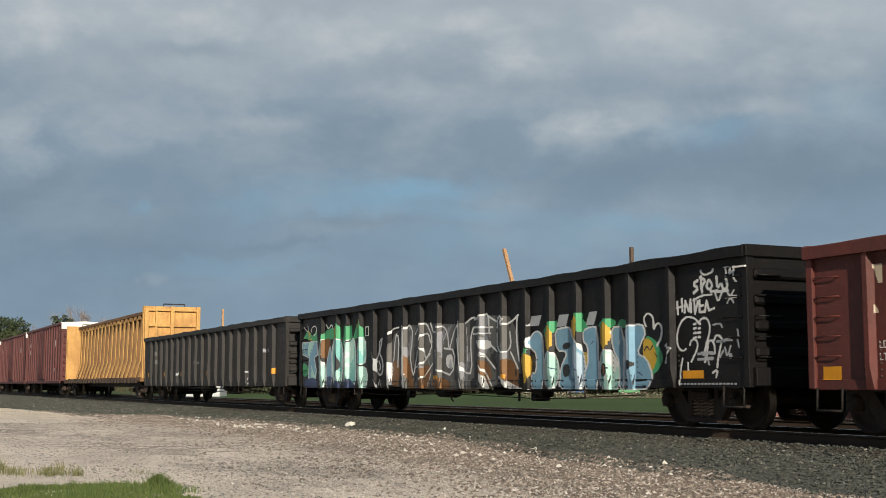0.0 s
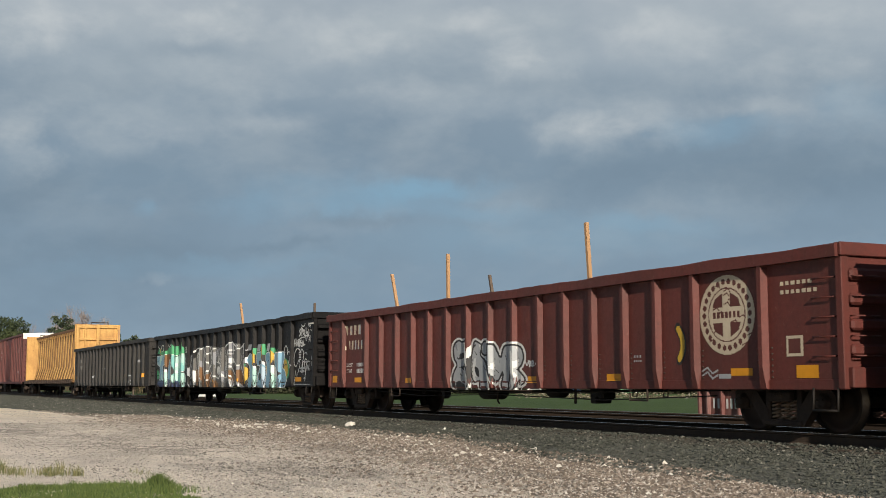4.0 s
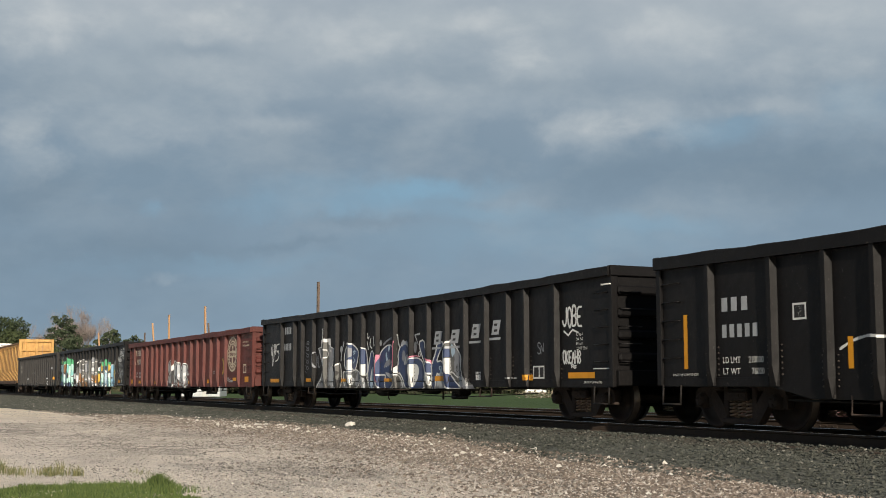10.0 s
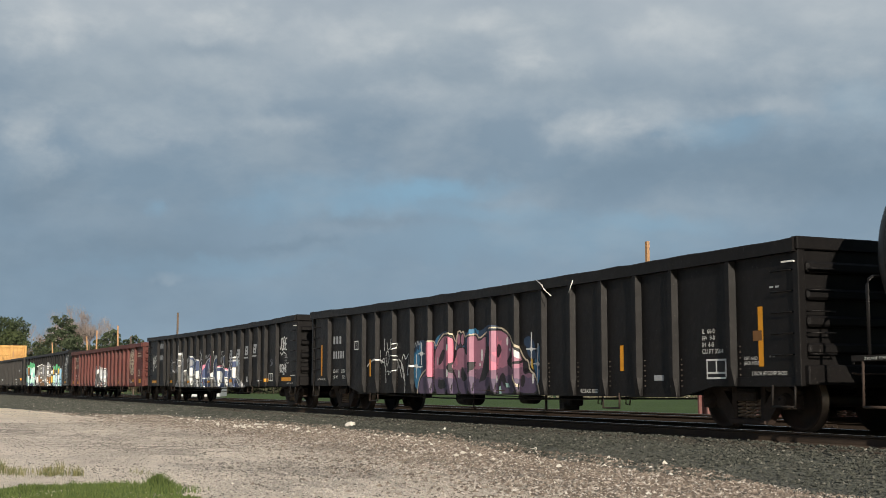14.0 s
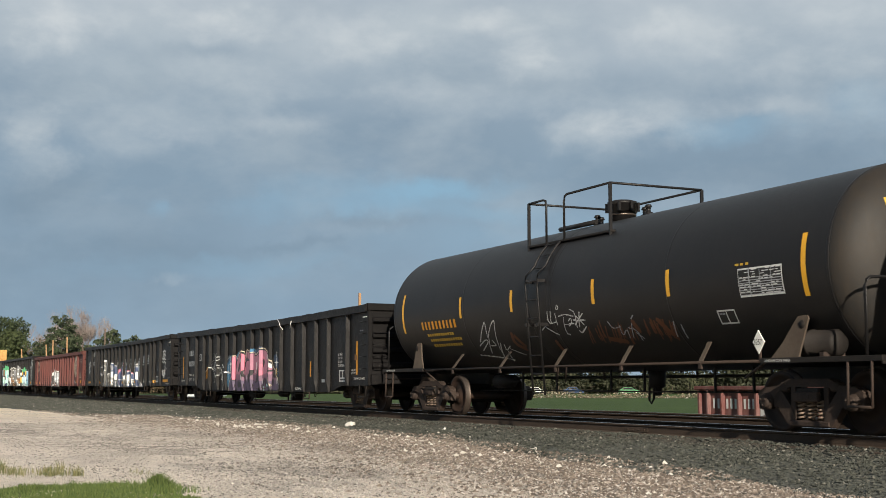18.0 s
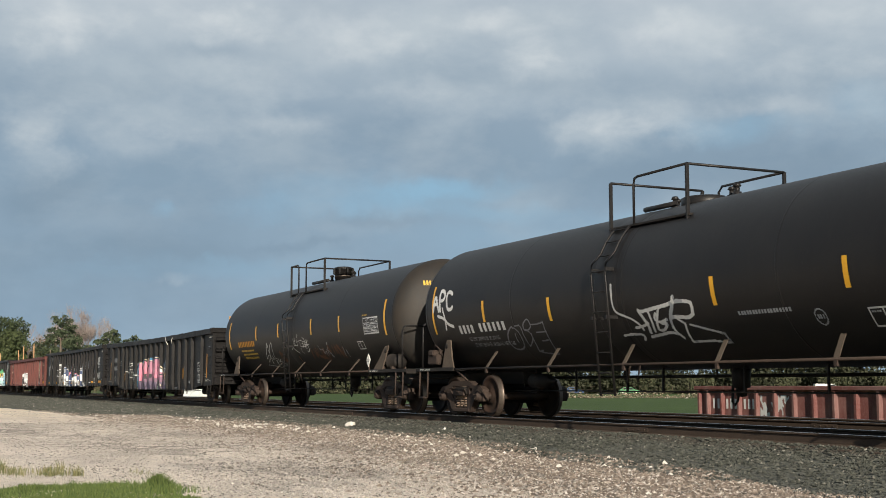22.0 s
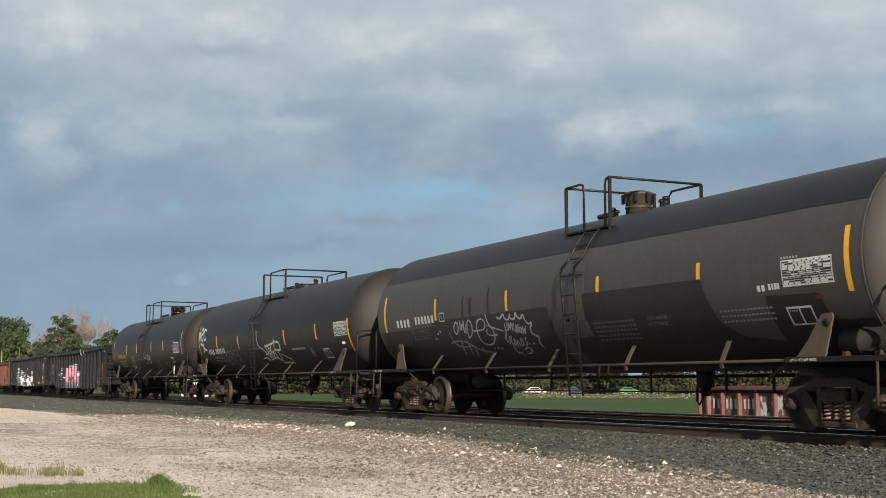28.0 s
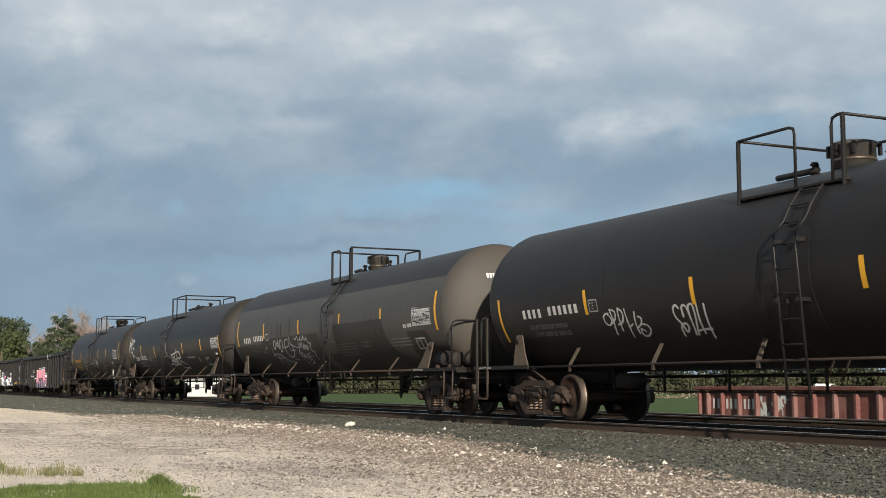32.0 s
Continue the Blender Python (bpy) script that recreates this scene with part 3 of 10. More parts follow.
    part("train_pipe", Shape().tube([(-h + 2.8, -1.2, zl - 0.02), (-2, -1.22, zl - 0.10), (2, -1.22, zl - 0.08), (h - 2.8, -1.2, zl - 0.02)], 0.018, 6), IRON_DARK, car)
    sh = Shape().lathe([(0.0, 0.26), (0.03, 0.28), (0.06, 0.26)], (h + 0.14, 0.35, z1 - 0.6), "x", 24).lathe([(0.0, 0.05), (0.07, 0.05)], (h + 0.1, 0.35, z1 - 0.6), "x", 10)
    part("brake_wheel", sh, IRON_DARK, car)
    truck(car, -h + trucks[0])
    truck(car, h - trucks[1])
    couplers(car, -h, h)
    for x, y, top, lean, m in stakes:
        sh = Shape()
        if y < 0:
            x, y = x - 0.09, y - 0.06
        b = 1.12
        w = 0.034
        dx = lean * (top - b)
        v = [(x + i * w + q * dx, y + j * w, (b, top)[q]) for q in (0, 1) for i in (-1, 1) for j in (-1, 1)]
        sh.add(v, [(0, 1, 3, 2), (4, 6, 7, 5), (0, 4, 5, 1), (2, 3, 7, 6), (0, 2, 6, 4), (1, 5, 7, 3)])
        part("timber_stake", sh, m, car, "upright sawn timber stake")
    low = belly[2] if belly else z0

    def face(x, z):
        d = 0.0
        if z < z0 + 0.14 and z > z0 - 0.012 and not (belly and -h + belly[0] - 0.9 < x < h - belly[1] + 0.9):
            d = 0.013
        for r in ribs:
            q = abs(x + h - r)
            if q < 0.080:
                base = (belly[2] + 0.01 if belly and belly[0] < r < 2 * h - belly[1] else z0)
                deep = 0.055 + 0.045 * min(1.0, max(0.0, (z - base) / 0.30))
                half = 0.045 + 0.03 * max(0.0, 1 - (z - base) / 0.30)
                d = max(d, deep if q <= half else deep * (0.080 - q) / (0.080 - half))
        return (x, -(YP + d + 0.005), z)
    edges = [-h + r + k for r in ribs for k in (-0.082, -0.074, -0.045, 0.045, 0.074, 0.082)]
    cuts = (z0 + 0.14, low + 0.31)
    return car, face, edges, cuts


# ---- tank cars ----
def tank_car(label, x0, x1, xs0, xs1, radius, zc, paint, head, t0, t1, plat, trim=None, tank_gear=(), top_soot=None, rail_z=None, dome=(0.40, 0.36), lid=None):
    """A tank car whose end sills reach from x0 to x1 (at 16 s); xs0 and xs1 are the seams between the shell and its heads.
    plat: the top platform's start, the gate's two sides and the platform's end."""
    xc = (x0 + x1) / 2
    car = thing("tank_car", label, "tank car", (xc, TRACK_Y, 0), "cars of the freight train")
    CARS.append((car, xc))
    trim = trim or paint
    a, b = xs0 - xc, xs1 - xc
    R = radius

    def skin(x, z, out=0.005):
        """A place on the near side of the shell, z being the height on the shell (by its arc)."""
        q = (z - zc) / R
        q = math.asin(max(-1.0, min(1.0, q)))
        return (x, -(R + out) * math.cos(q), zc + (R + out) * math.sin(q))

    sh = Shape().lathe([(a, R), (b, R)], (0, 0, zc), "x", 96)
    del sh.f[-2:], sh.smooth[-2:]
    part("tank_shell", sh, paint, car)
    for x, s in ((a, -1), (b, 1)):
        prof = [(x + s * 0.46 * R * math.sin(q), R * math.cos(q)) for q in np.linspace(0, math.pi / 2 - 0.03, 18)]
        sh = Shape().lathe(prof, (0, 0, zc), "x", 96)
        part("tank_head", sh, head if s > 0 else paint, car)
    for x in np.linspace(a, b, 5):
        part("weld_seam", Shape().lathe([(-0.03, R - 0.001), (-0.01, R + 0.002), (0.01, R + 0.002), (0.03, R - 0.001)], (x, 0, zc), "x", 96), paint, car)
    if top_soot:
        q0, q1, col = top_soot
        sh = Shape()
        g = [math.radians(k) for k in np.linspace(q0, q1, 22)]
        n = 30
        xs = [a - 0.0 + (b - a) * k / n for k in range(n + 1)]
        v = []
        for x in xs:
            for k, q in enumerate(g):
                w = 0.014 * noise.noise((x * 0.8, 3.0, 1.0)) if k in (0, 21) else 0
                v.append((x, -(R + 0.006) * math.cos(q + w), zc + (R + 0.006) * math.sin(q + w)))
        m = len(g)
        sh.add(v, [(i * m + k, (i + 1) * m + k, (i + 1) * m + k + 1, i * m + k + 1) for i in range(n) for k in range(m - 1)], True)
        part("soot_coat", sh, col, car, "black sooty coat along the top")
    e0, e1 = x0 - xc, x1 - xc
    for s, e, t in ((-1, e0, t0 - xc), (1, e1, t1 - xc)):
        part("stub_sill", Shape().box(min(e, t - s * 1.4), max(e, t - s * 1.4), -0.24, 0.24, 0.72, 1.08, 0.02), IRON_DARK, car)
        part("end_platform", Shape().box(min(e, t + s * 0.35), max(e, t + s * 0.35), -1.50, 1.50, 1.02, 1.08, 0.012), trim, car)
        part("platform_skirt", Shape().box(min(e, t - s * 0.5), max(e, t - s * 0.5), -1.52, -1.48, 1.01, 1.09, 0.006), IRON_DARK, car)
        part("platform_skirt", Shape().box(min(e, e - s * 0.04), max(e, e - s * 0.04), -1.50, 1.50, 0.97, 1.09, 0.006), IRON_DARK, car)
        lettering("2 INCH HF COMP SHOES", 0.040, car, lambda x, z: (x, -1.5235, z), (t - 0.40 if s > 0 else e + 0.25), 1.03, wide=0.9)
        for y in (-1, 1):
            # a tall web with one upright and one sloping edge, and a gusset below it
            sd = Shape()
            zt = zc - R * 0.50
            yw = R * math.cos(math.asin(0.50)) + 0.02
            k = -s
            outline = [(-0.22 * k, 1.06), (0.38 * k, 1.06), (0.15 * k, 1.06 + 0.42 * (zt - 1.06)), (-0.04 * k, zt - 0.05), (-0.08 * k, zt), (-0.27 * k, zt + 0.01), (-0.30 * k, zt - 0.05)]
            for lo, hi in ((1.40, 1.43),):
                v = []
                for off in (0.0, 0.03):
                    for px, pz in outline:
                        u = (pz - 1.06) / (zt - 1.06)
                        yy = 1.44 + (yw - 1.44) * u - off
                        v.append((t + px, y * yy, pz))
                n = len(outline)
                sd.add(v, [tuple(range(n)), tuple(range(n, 2 * n))[::-1]] + [(i, (i + 1) % n, n + (i + 1) % n, n + i) for i in range(n)])
            part("saddle", sd, SADDLE, car, "dusty steel saddle plate")
            # no opening is cut: a dark disc stands for the hole's shade
            part("saddle_hole_disc", Shape().lathe([(-0.004, 0.062), (0.004, 0.062)], (t - 0.20 * k, y * (1.44 + (yw - 1.44) * 0.80 + 0.012), 1.06 + 0.80 * (zt - 1.06)), "y", 16), IRON_DARK, car)
            part("saddle_brace", Shape().tube([(t + 0.46 * k, y * 1.44, 1.04), (t + 1.0 * k, y * 1.40, 0.80)], 0.02, 6), IRON, car)
            st = Shape()
            x = e - s * 0.42
            for dx in (-0.22, 0.22):
                st.tube([(x + dx, y * 1.50, 1.05), (x + dx, y * 1.52, 0.40)], 0.02, 6)
            st.tube([(x - 0.22, y * 1.52, 0.41), (x + 0.22, y * 1.52, 0.41)], 0.022, 6)
            part("sill_step", st, IRON, car)
            hr = Shape()
            hx = e - s * 0.30
            hr.tube([(hx, y * 1.48, 1.05), (hx, y * 1.48, 2.02), (hx, y * 1.45, 2.09), (hx, y * 1.38, 2.13), (hx, y * 1.2, 2.14), (hx, y * 0.55, 2.14), (hx, y * 0.45, 2.08), (hx, y * 0.45, 1.05)], 0.022, 8)
            part("end_handrail", hr, trim, car)
        part("uncoupling_lever", Shape().tube([(e + s * 0.05, -1.45, 0.86), (e + s * 0.08, -1.3, 0.84), (e + s * 0.08, -0.5, 0.86), (e + s * 0.3, -0.1, 0.92)], 0.016, 6), IRON, car)
        part("air_hose", Shape().tube([(e + s * 0.05, -0.3, 0.80), (e + s * 0.22, -0.35, 0.62), (e + s * 0.40, -0.25, 0.44), (e + s * 0.55, -0.1, 0.42)], 0.028, 6), IRON_DARK, car)
    for y in (-1, 1):
        part("side_handrail", Shape().tube([(t0 - xc, y * 1.46, 1.05), (t1 - xc, y * 1.46, 1.05)], 0.022, 8), IRON, car)
        for x in np.linspace(t0 - xc + 2.0, t1 - xc - 2.0, 5):
            q = math.radians(-44)
            p, r = Vector((x, y * 1.46, 1.05)), Vector((x - 0.26, y * R * math.cos(q), zc + R * math.sin(q)))
            sh = Shape()
            sh.add([p + Vector((-0.055, 0, 0)), p + Vector((0.055, 0, 0)), r + Vector((0.055, 0, 0)), r + Vector((-0.055, 0, 0)),
                    p + Vector((-0.055, y * 0.012, 0)), p + Vector((0.055, y * 0.012, 0)), r + Vector((0.055, y * 0.012, 0)), r + Vector((-0.055, y * 0.012, 0))],
                   [(0, 1, 2, 3), (4, 7, 6, 5), (0, 4, 5, 1), (2, 6, 7, 3), (1, 5, 6, 2), (0, 3, 7, 4)])
            part("rail_bracket", sh, SADDLE, car)
            part("bracket_foot", Shape().box(x - 0.03, x + 0.03, y * 1.46 - 0.02, y * 1.46 + 0.02, 0.95, 1.05), IRON, car)
    # pipes, hangers and the bottom outlet below the shell
    part("brake_pipe", Shape().tube([(t0 - xc + 0.9, 0.62, 0.86), (t1 - xc - 0.9, 0.62, 0.86)], 0.03, 8), IRON_DARK, car)
    part("brake_rod", Shape().tube([(t0 - xc + 1.2, -0.35, 0.58), (t1 - xc - 1.2, -0.35, 0.58)], 0.014, 8), IRON_DARK, car)
    rs = random.Random(label)
    for x in np.linspace(t0 - xc + 1.8, t1 - xc - 1.8, 7):
        x += rs.uniform(-0.4, 0.4)
        part("pipe_hanger", Shape().box(x - 0.016, x + 0.016, -0.37, -0.33, 0.56, zc - R + 0.15), IRON_DARK, car)
        if rs.random() < 0.5:
            part("pipe_hanger", Shape().box(x + 0.28, x + 0.31, 0.60, 0.64, 0.80, zc - R + 0.2), IRON_DARK, car)
    ox = (plat[1] + plat[2]) / 2 - xc + 1.9
    part("bottom_outlet", Shape().lathe([(0.50, 0.05), (0.52, 0.09), (0.64, 0.09), (0.66, 0.15), (zc - R + 0.05, 0.17)], (ox, 0, 0), "z", 16), IRON_DARK, car)
    part("outlet_chain", Shape().tube([(ox - 0.1, -0.1, 0.7), (ox - 0.12, -0.1, 0.42), (ox - 0.05, -0.1, 0.36), (ox + 0.03, -0.1, 0.45), (ox + 0.05, -0.1, 0.7)], 0.022, 6), IRON_DARK, car)
    part("brake_cylinder", Shape().lathe([(-0.36, 0.03), (-0.34, 0.15), (0.3, 0.15), (0.34, 0.05), (0.6, 0.03)], (t0 - xc + 2.4, -0.35, 0.78), "x", 16), IRON_DARK, car)
    # top platform, railing, manway, valves
    p0, g0, g1, p1 = (q - xc for q in plat)
    top = zc + R
    yr = 1.04
    zd = zc + math.sqrt(R * R - yr * yr) + 0.04
    zr = rail_z or 4.42
    for y in (-1, 1):
        part("platform_deck", Shape().box(p0 - 0.05, p1 + 0.05, min(y * (yr + 0.02), y * 0.52), max(y * (yr + 0.02), y * 0.52), zd, zd + 0.045, 0.008), IRON_DARK, car)
        for x in (p0, p1):
            part("railing_post", Shape().box(x - 0.028, x + 0.028, y * yr - 0.028, y * yr + 0.028, zd - 0.12, zr, 0.006), trim, car)
            part("deck_strut", Shape().tube([(x, y * yr, zd), (x, y * (yr + 0.02), zd - 0.2)], 0.02, 6), trim, car)
    for x in (p0, p1):
        part("railing", Shape().tube([(x, -yr, zr), (x, yr, zr)], 0.024, 8), trim, car)
    if g0 - p0 > 0.2:
        part("railing", Shape().tube([(p0, -yr, zr), (g0 - 0.12, -yr, zr), (g0 - 0.03, -yr, zr - 0.03), (g0, -yr, zr - 0.13), (g0, -yr, zd)], 0.024, 8), trim, car)
    part("railing", Shape().tube([(g1, -yr, zd), (g1, -yr, zr - 0.13), (g1 + 0.03, -yr, zr - 0.03), (g1 + 0.12, -yr, zr), (p1, -yr, zr)], 0.024, 8), trim, car)
    part("railing", Shape().tube([(p0 + 0.5, yr, zd), (p0 + 0.5, yr, zr - 0.1), (p0 + 0.6, yr, zr), (p1, yr, zr)], 0.024, 8), trim, car)
    mx = p0 + 0.62 * (p1 - p0)
    dr, dh = dome
    if dh > 0.2:
        mw = Shape().lathe([(-0.1, dr), (dh - 0.06, dr), (dh - 0.05, dr + 0.03), (dh, dr + 0.03), (dh + 0.03, dr - 0.06), (dh + 0.035, 0.02)], (mx, 0, top - 0.02), "z", 32)
        mn = part("manway", mw, lid or trim, car, "round steel manway with a bolted lid")
        part("lid_ring", Shape().lathe([(0.0, dr + 0.012), (0.035, dr + 0.012)], (mx, 0, top + 0.10), "z", 32), TREAD, mn)
        for q in range(8):
            c, s = math.cos(q * math.pi / 4), math.sin(q * math.pi / 4)
            part("lid_bolt", Shape().box(mx + c * (dr + 0.05) - 0.025, mx + c * (dr + 0.05) + 0.025, s * (dr + 0.05) - 0.025, s * (dr + 0.05) + 0.025, top + dh - 0.22, top + dh - 0.04), trim, mn)
    else:
        mw = Shape().lathe([(-0.1, dr), (dh, dr), (dh + 0.02, dr - 0.05), (dh + 0.03, 0.02)], (mx, 0, top - 0.02), "z", 28)
        part("manway", mw, trim, car, "low round manway lid")
    for dx, dy in ((-0.75, -0.1), (-1.0, 0.15), (0.62, 0.1), (0.95, -0.05)):
        part("valve", Shape().lathe([(-0.08, 0.08), (0.08, 0.08), (0.09, 0.045), (0.17, 0.045), (0.18, 0.075), (0.23, 0.05)], (mx + dx, dy, top - 0.02), "z", 12), trim, car)
    part("valve_pipe", Shape().tube([(p0 + 0.1, -0.35, top + 0.02), (mx - 0.4, -0.35, top + 0.02)], 0.05, 8), trim, car)
    # ladder: bent over the shell above, straight below
    lx = (g0 + g1) / 2
    yl = R + 0.14
    yf = yl - 0.13        # the ladder's foot stands in under the shell
    for dx in (-0.23, 0.23):
        pts = [(lx + dx, -(R + 0.05) * math.cos(q), zc + (R + 0.05) * math.sin(q)) for q in (math.radians(k) for k in np.linspace(46, 24, 8))]
        pts += [(lx + dx, -yl + 0.02, zc + 0.42), (lx + dx, -yl, zc + 0.2), (lx + dx + 0.08, -yf, 0.5)]
        part("ladder_rail", Shape().tube(pts, 0.022, 6), trim, car)
    for k in np.linspace(44, 22, 3):
        q = math.radians(k)
        y, z = -(R + 0.05) * math.cos(q), zc + (R + 0.05) * math.sin(q)
        part("ladder_rung", Shape().tube([(lx - 0.23, y, z), (lx + 0.23, y, z)], 0.015, 6), trim, car)
    for z in np.arange(0.55, zc + 0.45, 0.36):
        u = min(1.0, max(0.0, (zc + 0.2 - z) / (zc - 0.3)))
        y, q = -yl + (yl - yf) * u, lx + 0.08 * u
        part("ladder_rung", Shape().tube([(q - 0.23, y, z), (q + 0.23, y, z)], 0.015, 6), trim, car)
    for z in (zc + 0.3, zc - 0.55):
        part("ladder_bracket", Shape().box(lx - 0.26, lx - 0.20, -yl, -R * 0.9, z - 0.03, z + 0.03), trim, car)
        part("ladder_bracket", Shape().box(lx + 0.20, lx + 0.26, -yl, -R * 0.9, z - 0.03, z + 0.03), trim, car)
    for dx in (0.55, 0.85):
        part("ladder_stay", Shape().tube([(lx + dx - 0.25, -1.2, 0.75), (lx + dx + 0.15, -1.42, 1.05)], 0.016, 6), IRON, car)
    part("shell_band", Shape().lathe([(-0.35, R - 0.001), (-0.33, R + 0.003), (0.33, R + 0.003), (0.35, R - 0.001)], (lx, 0, zc), "x", 96), paint, car)
    truck(car, t0 - xc)
    truck(car, t1 - xc)
    couplers(car, e0, e1)
    for kind, gx in tank_gear:
        x = gx - xc
        if kind == "reservoir":
            part("air_reservoir", Shape().lathe([(-0.48, 0.03), (-0.46, 0.14), (-0.42, 0.19), (-0.1, 0.19), (-0.1, 0.20), (-0.04, 0.20), (-0.04, 0.19), (0.42, 0.19), (0.46, 0.14), (0.48, 0.03)],
                                                (x, -1.15, 1.29), "x", 24), IRON_DARK, car)
            part("reservoir_bracket", Shape().box(x - 0.34, x - 0.26, -1.35, -0.95, 1.07, 1.16), IRON, car)
            part("reservoir_bracket", Shape().box(x + 0.26, x + 0.34, -1.35, -0.95, 1.07, 1.16), IRON, car)
        if kind == "valve":
            part("control_valve", Shape().box(x - 0.26, x + 0.26, -1.38, -1.1, 1.16, 1.40, 0.03).box(x - 0.15, x + 0.12, -1.42, -1.1, 1.36, 1.50, 0.03).lathe([(0, 0.09), (0.2, 0.09)], (x - 0.3, -1.25, 1.28), "x", 12), IRON, car)
            part("valve_pipe", Shape().tube([(x - 0.2, -1.25, 1.45), (x, -1.3, 1.62), (x + 0.3, -1.3, 1.5), (x + 0.4, -1.2, 1.1)], 0.016, 6), IRON, car)
        if kind == "placard":
            sh = Shape()
            r = 0.13
            z = 1.33
            sh.add([(x - r, -1.50, z), (x, -1.50, z - 1.35 * r), (x + r, -1.50, z), (x, -1.50, z + 1.35 * r), (x - r, -1.485, z), (x, -1.485, z - 1.35 * r), (x + r, -1.485, z), (x, -1.485, z + 1.35 * r)],
                   [(0, 1, 2, 3), (7, 6, 5, 4), (0, 4, 5, 1), (1, 5, 6, 2), (2, 6, 7, 3), (3, 7, 4, 0)])
            pl = part("placard", sh, WHITE, car, "white diamond hazard placard")
            lettering("3257", 0.085, car, lambda px, pz: (px, -1.507, pz), x - 0.10, z - 0.04, IRON_DARK, 0.8)
            part("placard_post", Shape().box(x - 0.02, x + 0.02, -1.484, -1.46, 1.05, z - 0.1), IRON, car)
        if kind == "blank":
            sh = Shape()
            r = 0.24
            z = 1.50
            q = [(x - r, z), (x, z - r), (x + r, z), (x, z + r)]
            sh.add([(i, -1.50 + 0.02 * (k - 1.5), k) for i, k in q] + [(i, -1.48 + 0.02 * (k - 1.5), k) for i, k in q], [(0, 1, 2, 3), (7, 6, 5, 4), (0, 4, 5, 1), (1, 5, 6, 2), (2, 6, 7, 3), (3, 7, 4, 0)])
            part("placard_holder", sh, IRON, car, "empty dusty placard holder")
    return car, skin


def stripes(car, skin, rows, w=0.10):
    """Upright reflector strips: x, lower and upper height."""
    for x, z0, z1 in rows:
        zs = np.linspace(z0, z1, 9)
        sh = Shape()
        v = []
        for z in zs:
            v += [skin(x - w / 2, z), skin(x + w / 2, z)]
        sh.add(v, [(2 * k, 2 * k + 1, 2 * k + 3, 2 * k + 2) for k in range(8)])
        part("reflector_stripe", sh, STRIPE, car, "yellow reflective stripe")


# ---- the train, from the head of the visible part to its tail ----
def even(n, first, last):
    return list(np.linspace(first, last, n))


def boxcar(label, x0, x1, ztop=4.62):
    xc, h = (x0 + x1) / 2, (x1 - x0) / 2
    car = thing("boxcar", label, "boxcar", (xc, TRACK_Y, 0), "cars of the freight train")
    CARS.append((car, xc))
    for s in (-1, 1):
        part("side_wall", Shape().box(-h, h, min(s * 1.45, s * 1.40), max(s * 1.45, s * 1.40), 0.95, ztop), RED_BOX, car)
        part("end_wall", Shape().box(min(s * h, s * (h - 0.05)), max(s * h, s * (h - 0.05)), -1.45, 1.45, 0.95, ztop - 0.35), RED_BOX, car)
        part("end_cap", Shape().box(min(s * (h + 0.03), s * (h - 0.05)), max(s * (h + 0.03), s * (h - 0.05)), -1.45, 1.45, ztop - 0.35, ztop + 0.08), CREAM_ROOF, car, "white painted upper end")
        for z in np.arange(1.2, ztop - 0.7, 0.42):
            part("end_corrugation", Shape().box(min(s * h, s * (h + 0.09)), max(s * h, s * (h + 0.09)), -1.3, 1.3, z, z + 0.2, 0.05), RED_BOX, car)
        for x in np.arange(-h + 0.7, h - 0.3, 1.1):
            if abs(x) > 1.7:
                part("side_post", Shape().box(x - 0.05, x + 0.05, min(s * 1.45, s * 1.53), max(s * 1.45, s * 1.53), 0.95, ztop - 0.1), RED_BOX, car)
        part("eave", Shape().box(-h, h, min(s * 1.42, s * 1.55), max(s * 1.42, s * 1.55), ztop - 0.1, ztop + 0.05, 0.01), RED_BOX, car)
        d = part("sliding_door", Shape().box(-1.6, 1.6, min(s * 1.46, s * 1.56), max(s * 1.46, s * 1.56), 1.1, ztop - 0.2, 0.02), RED_BOX, car)
        for x in (-0.8, 0.0, 0.8):
            part("door_bar", Shape().tube([(x, s * 1.59, 1.15), (x, s * 1.59, ztop - 0.3)], 0.02, 6), RED_BOX, d)
        part("side_sill", Shape().box(-h, h, min(s * 1.40, s * 1.50), max(s * 1.40, s * 1.50), 0.80, 0.97, 0.01), RED_BOX, car)
        for z in np.arange(1.2, ztop - 0.4, 0.42):
            rung(car, s * (h - 0.4), -1.45, z, 0.45, -0.08, mat=RED_BOX)
        truck(car, s * (h - 1.8))
    part("roof", Shape().prism([(-1.50, ztop), (1.50, ztop), (1.50, ztop + 0.05), (0, ztop + 0.14), (-1.50, ztop + 0.05)], "x", -h, h), CREAM_ROOF, car, "white painted steel roof")
    part("centre_sill", Shape().box(-h, h, -0.25, 0.25, 0.66, 0.95), IRON_DARK, car)

    def face(x, z):
        return (x, -1.458, z)
    c = Canvas(-h + 0.2, h - 0.2, 1.0, 4.2, 0.05)
    c.piece("stencil", "white stencil bars").bars(-h + 1.3, -h + 2.4, 3.4, 3.7, 4, WH, 0.6).bars(-h + 1.3, -h + 2.6, 2.9, 3.2, 6, WH, 0.6)
    c.piece("stencil", "white stencil bars").bars(h - 3.0, h - 1.9, 3.2, 3.6, 2, WH, 0.6).bars(h - 2.8, h - 2.2, 1.6, 1.8, 2, WH, 0.6)
    c.onto(car, face, "stencil bars", "stencil")
    couplers(car, -h, h)
    return car


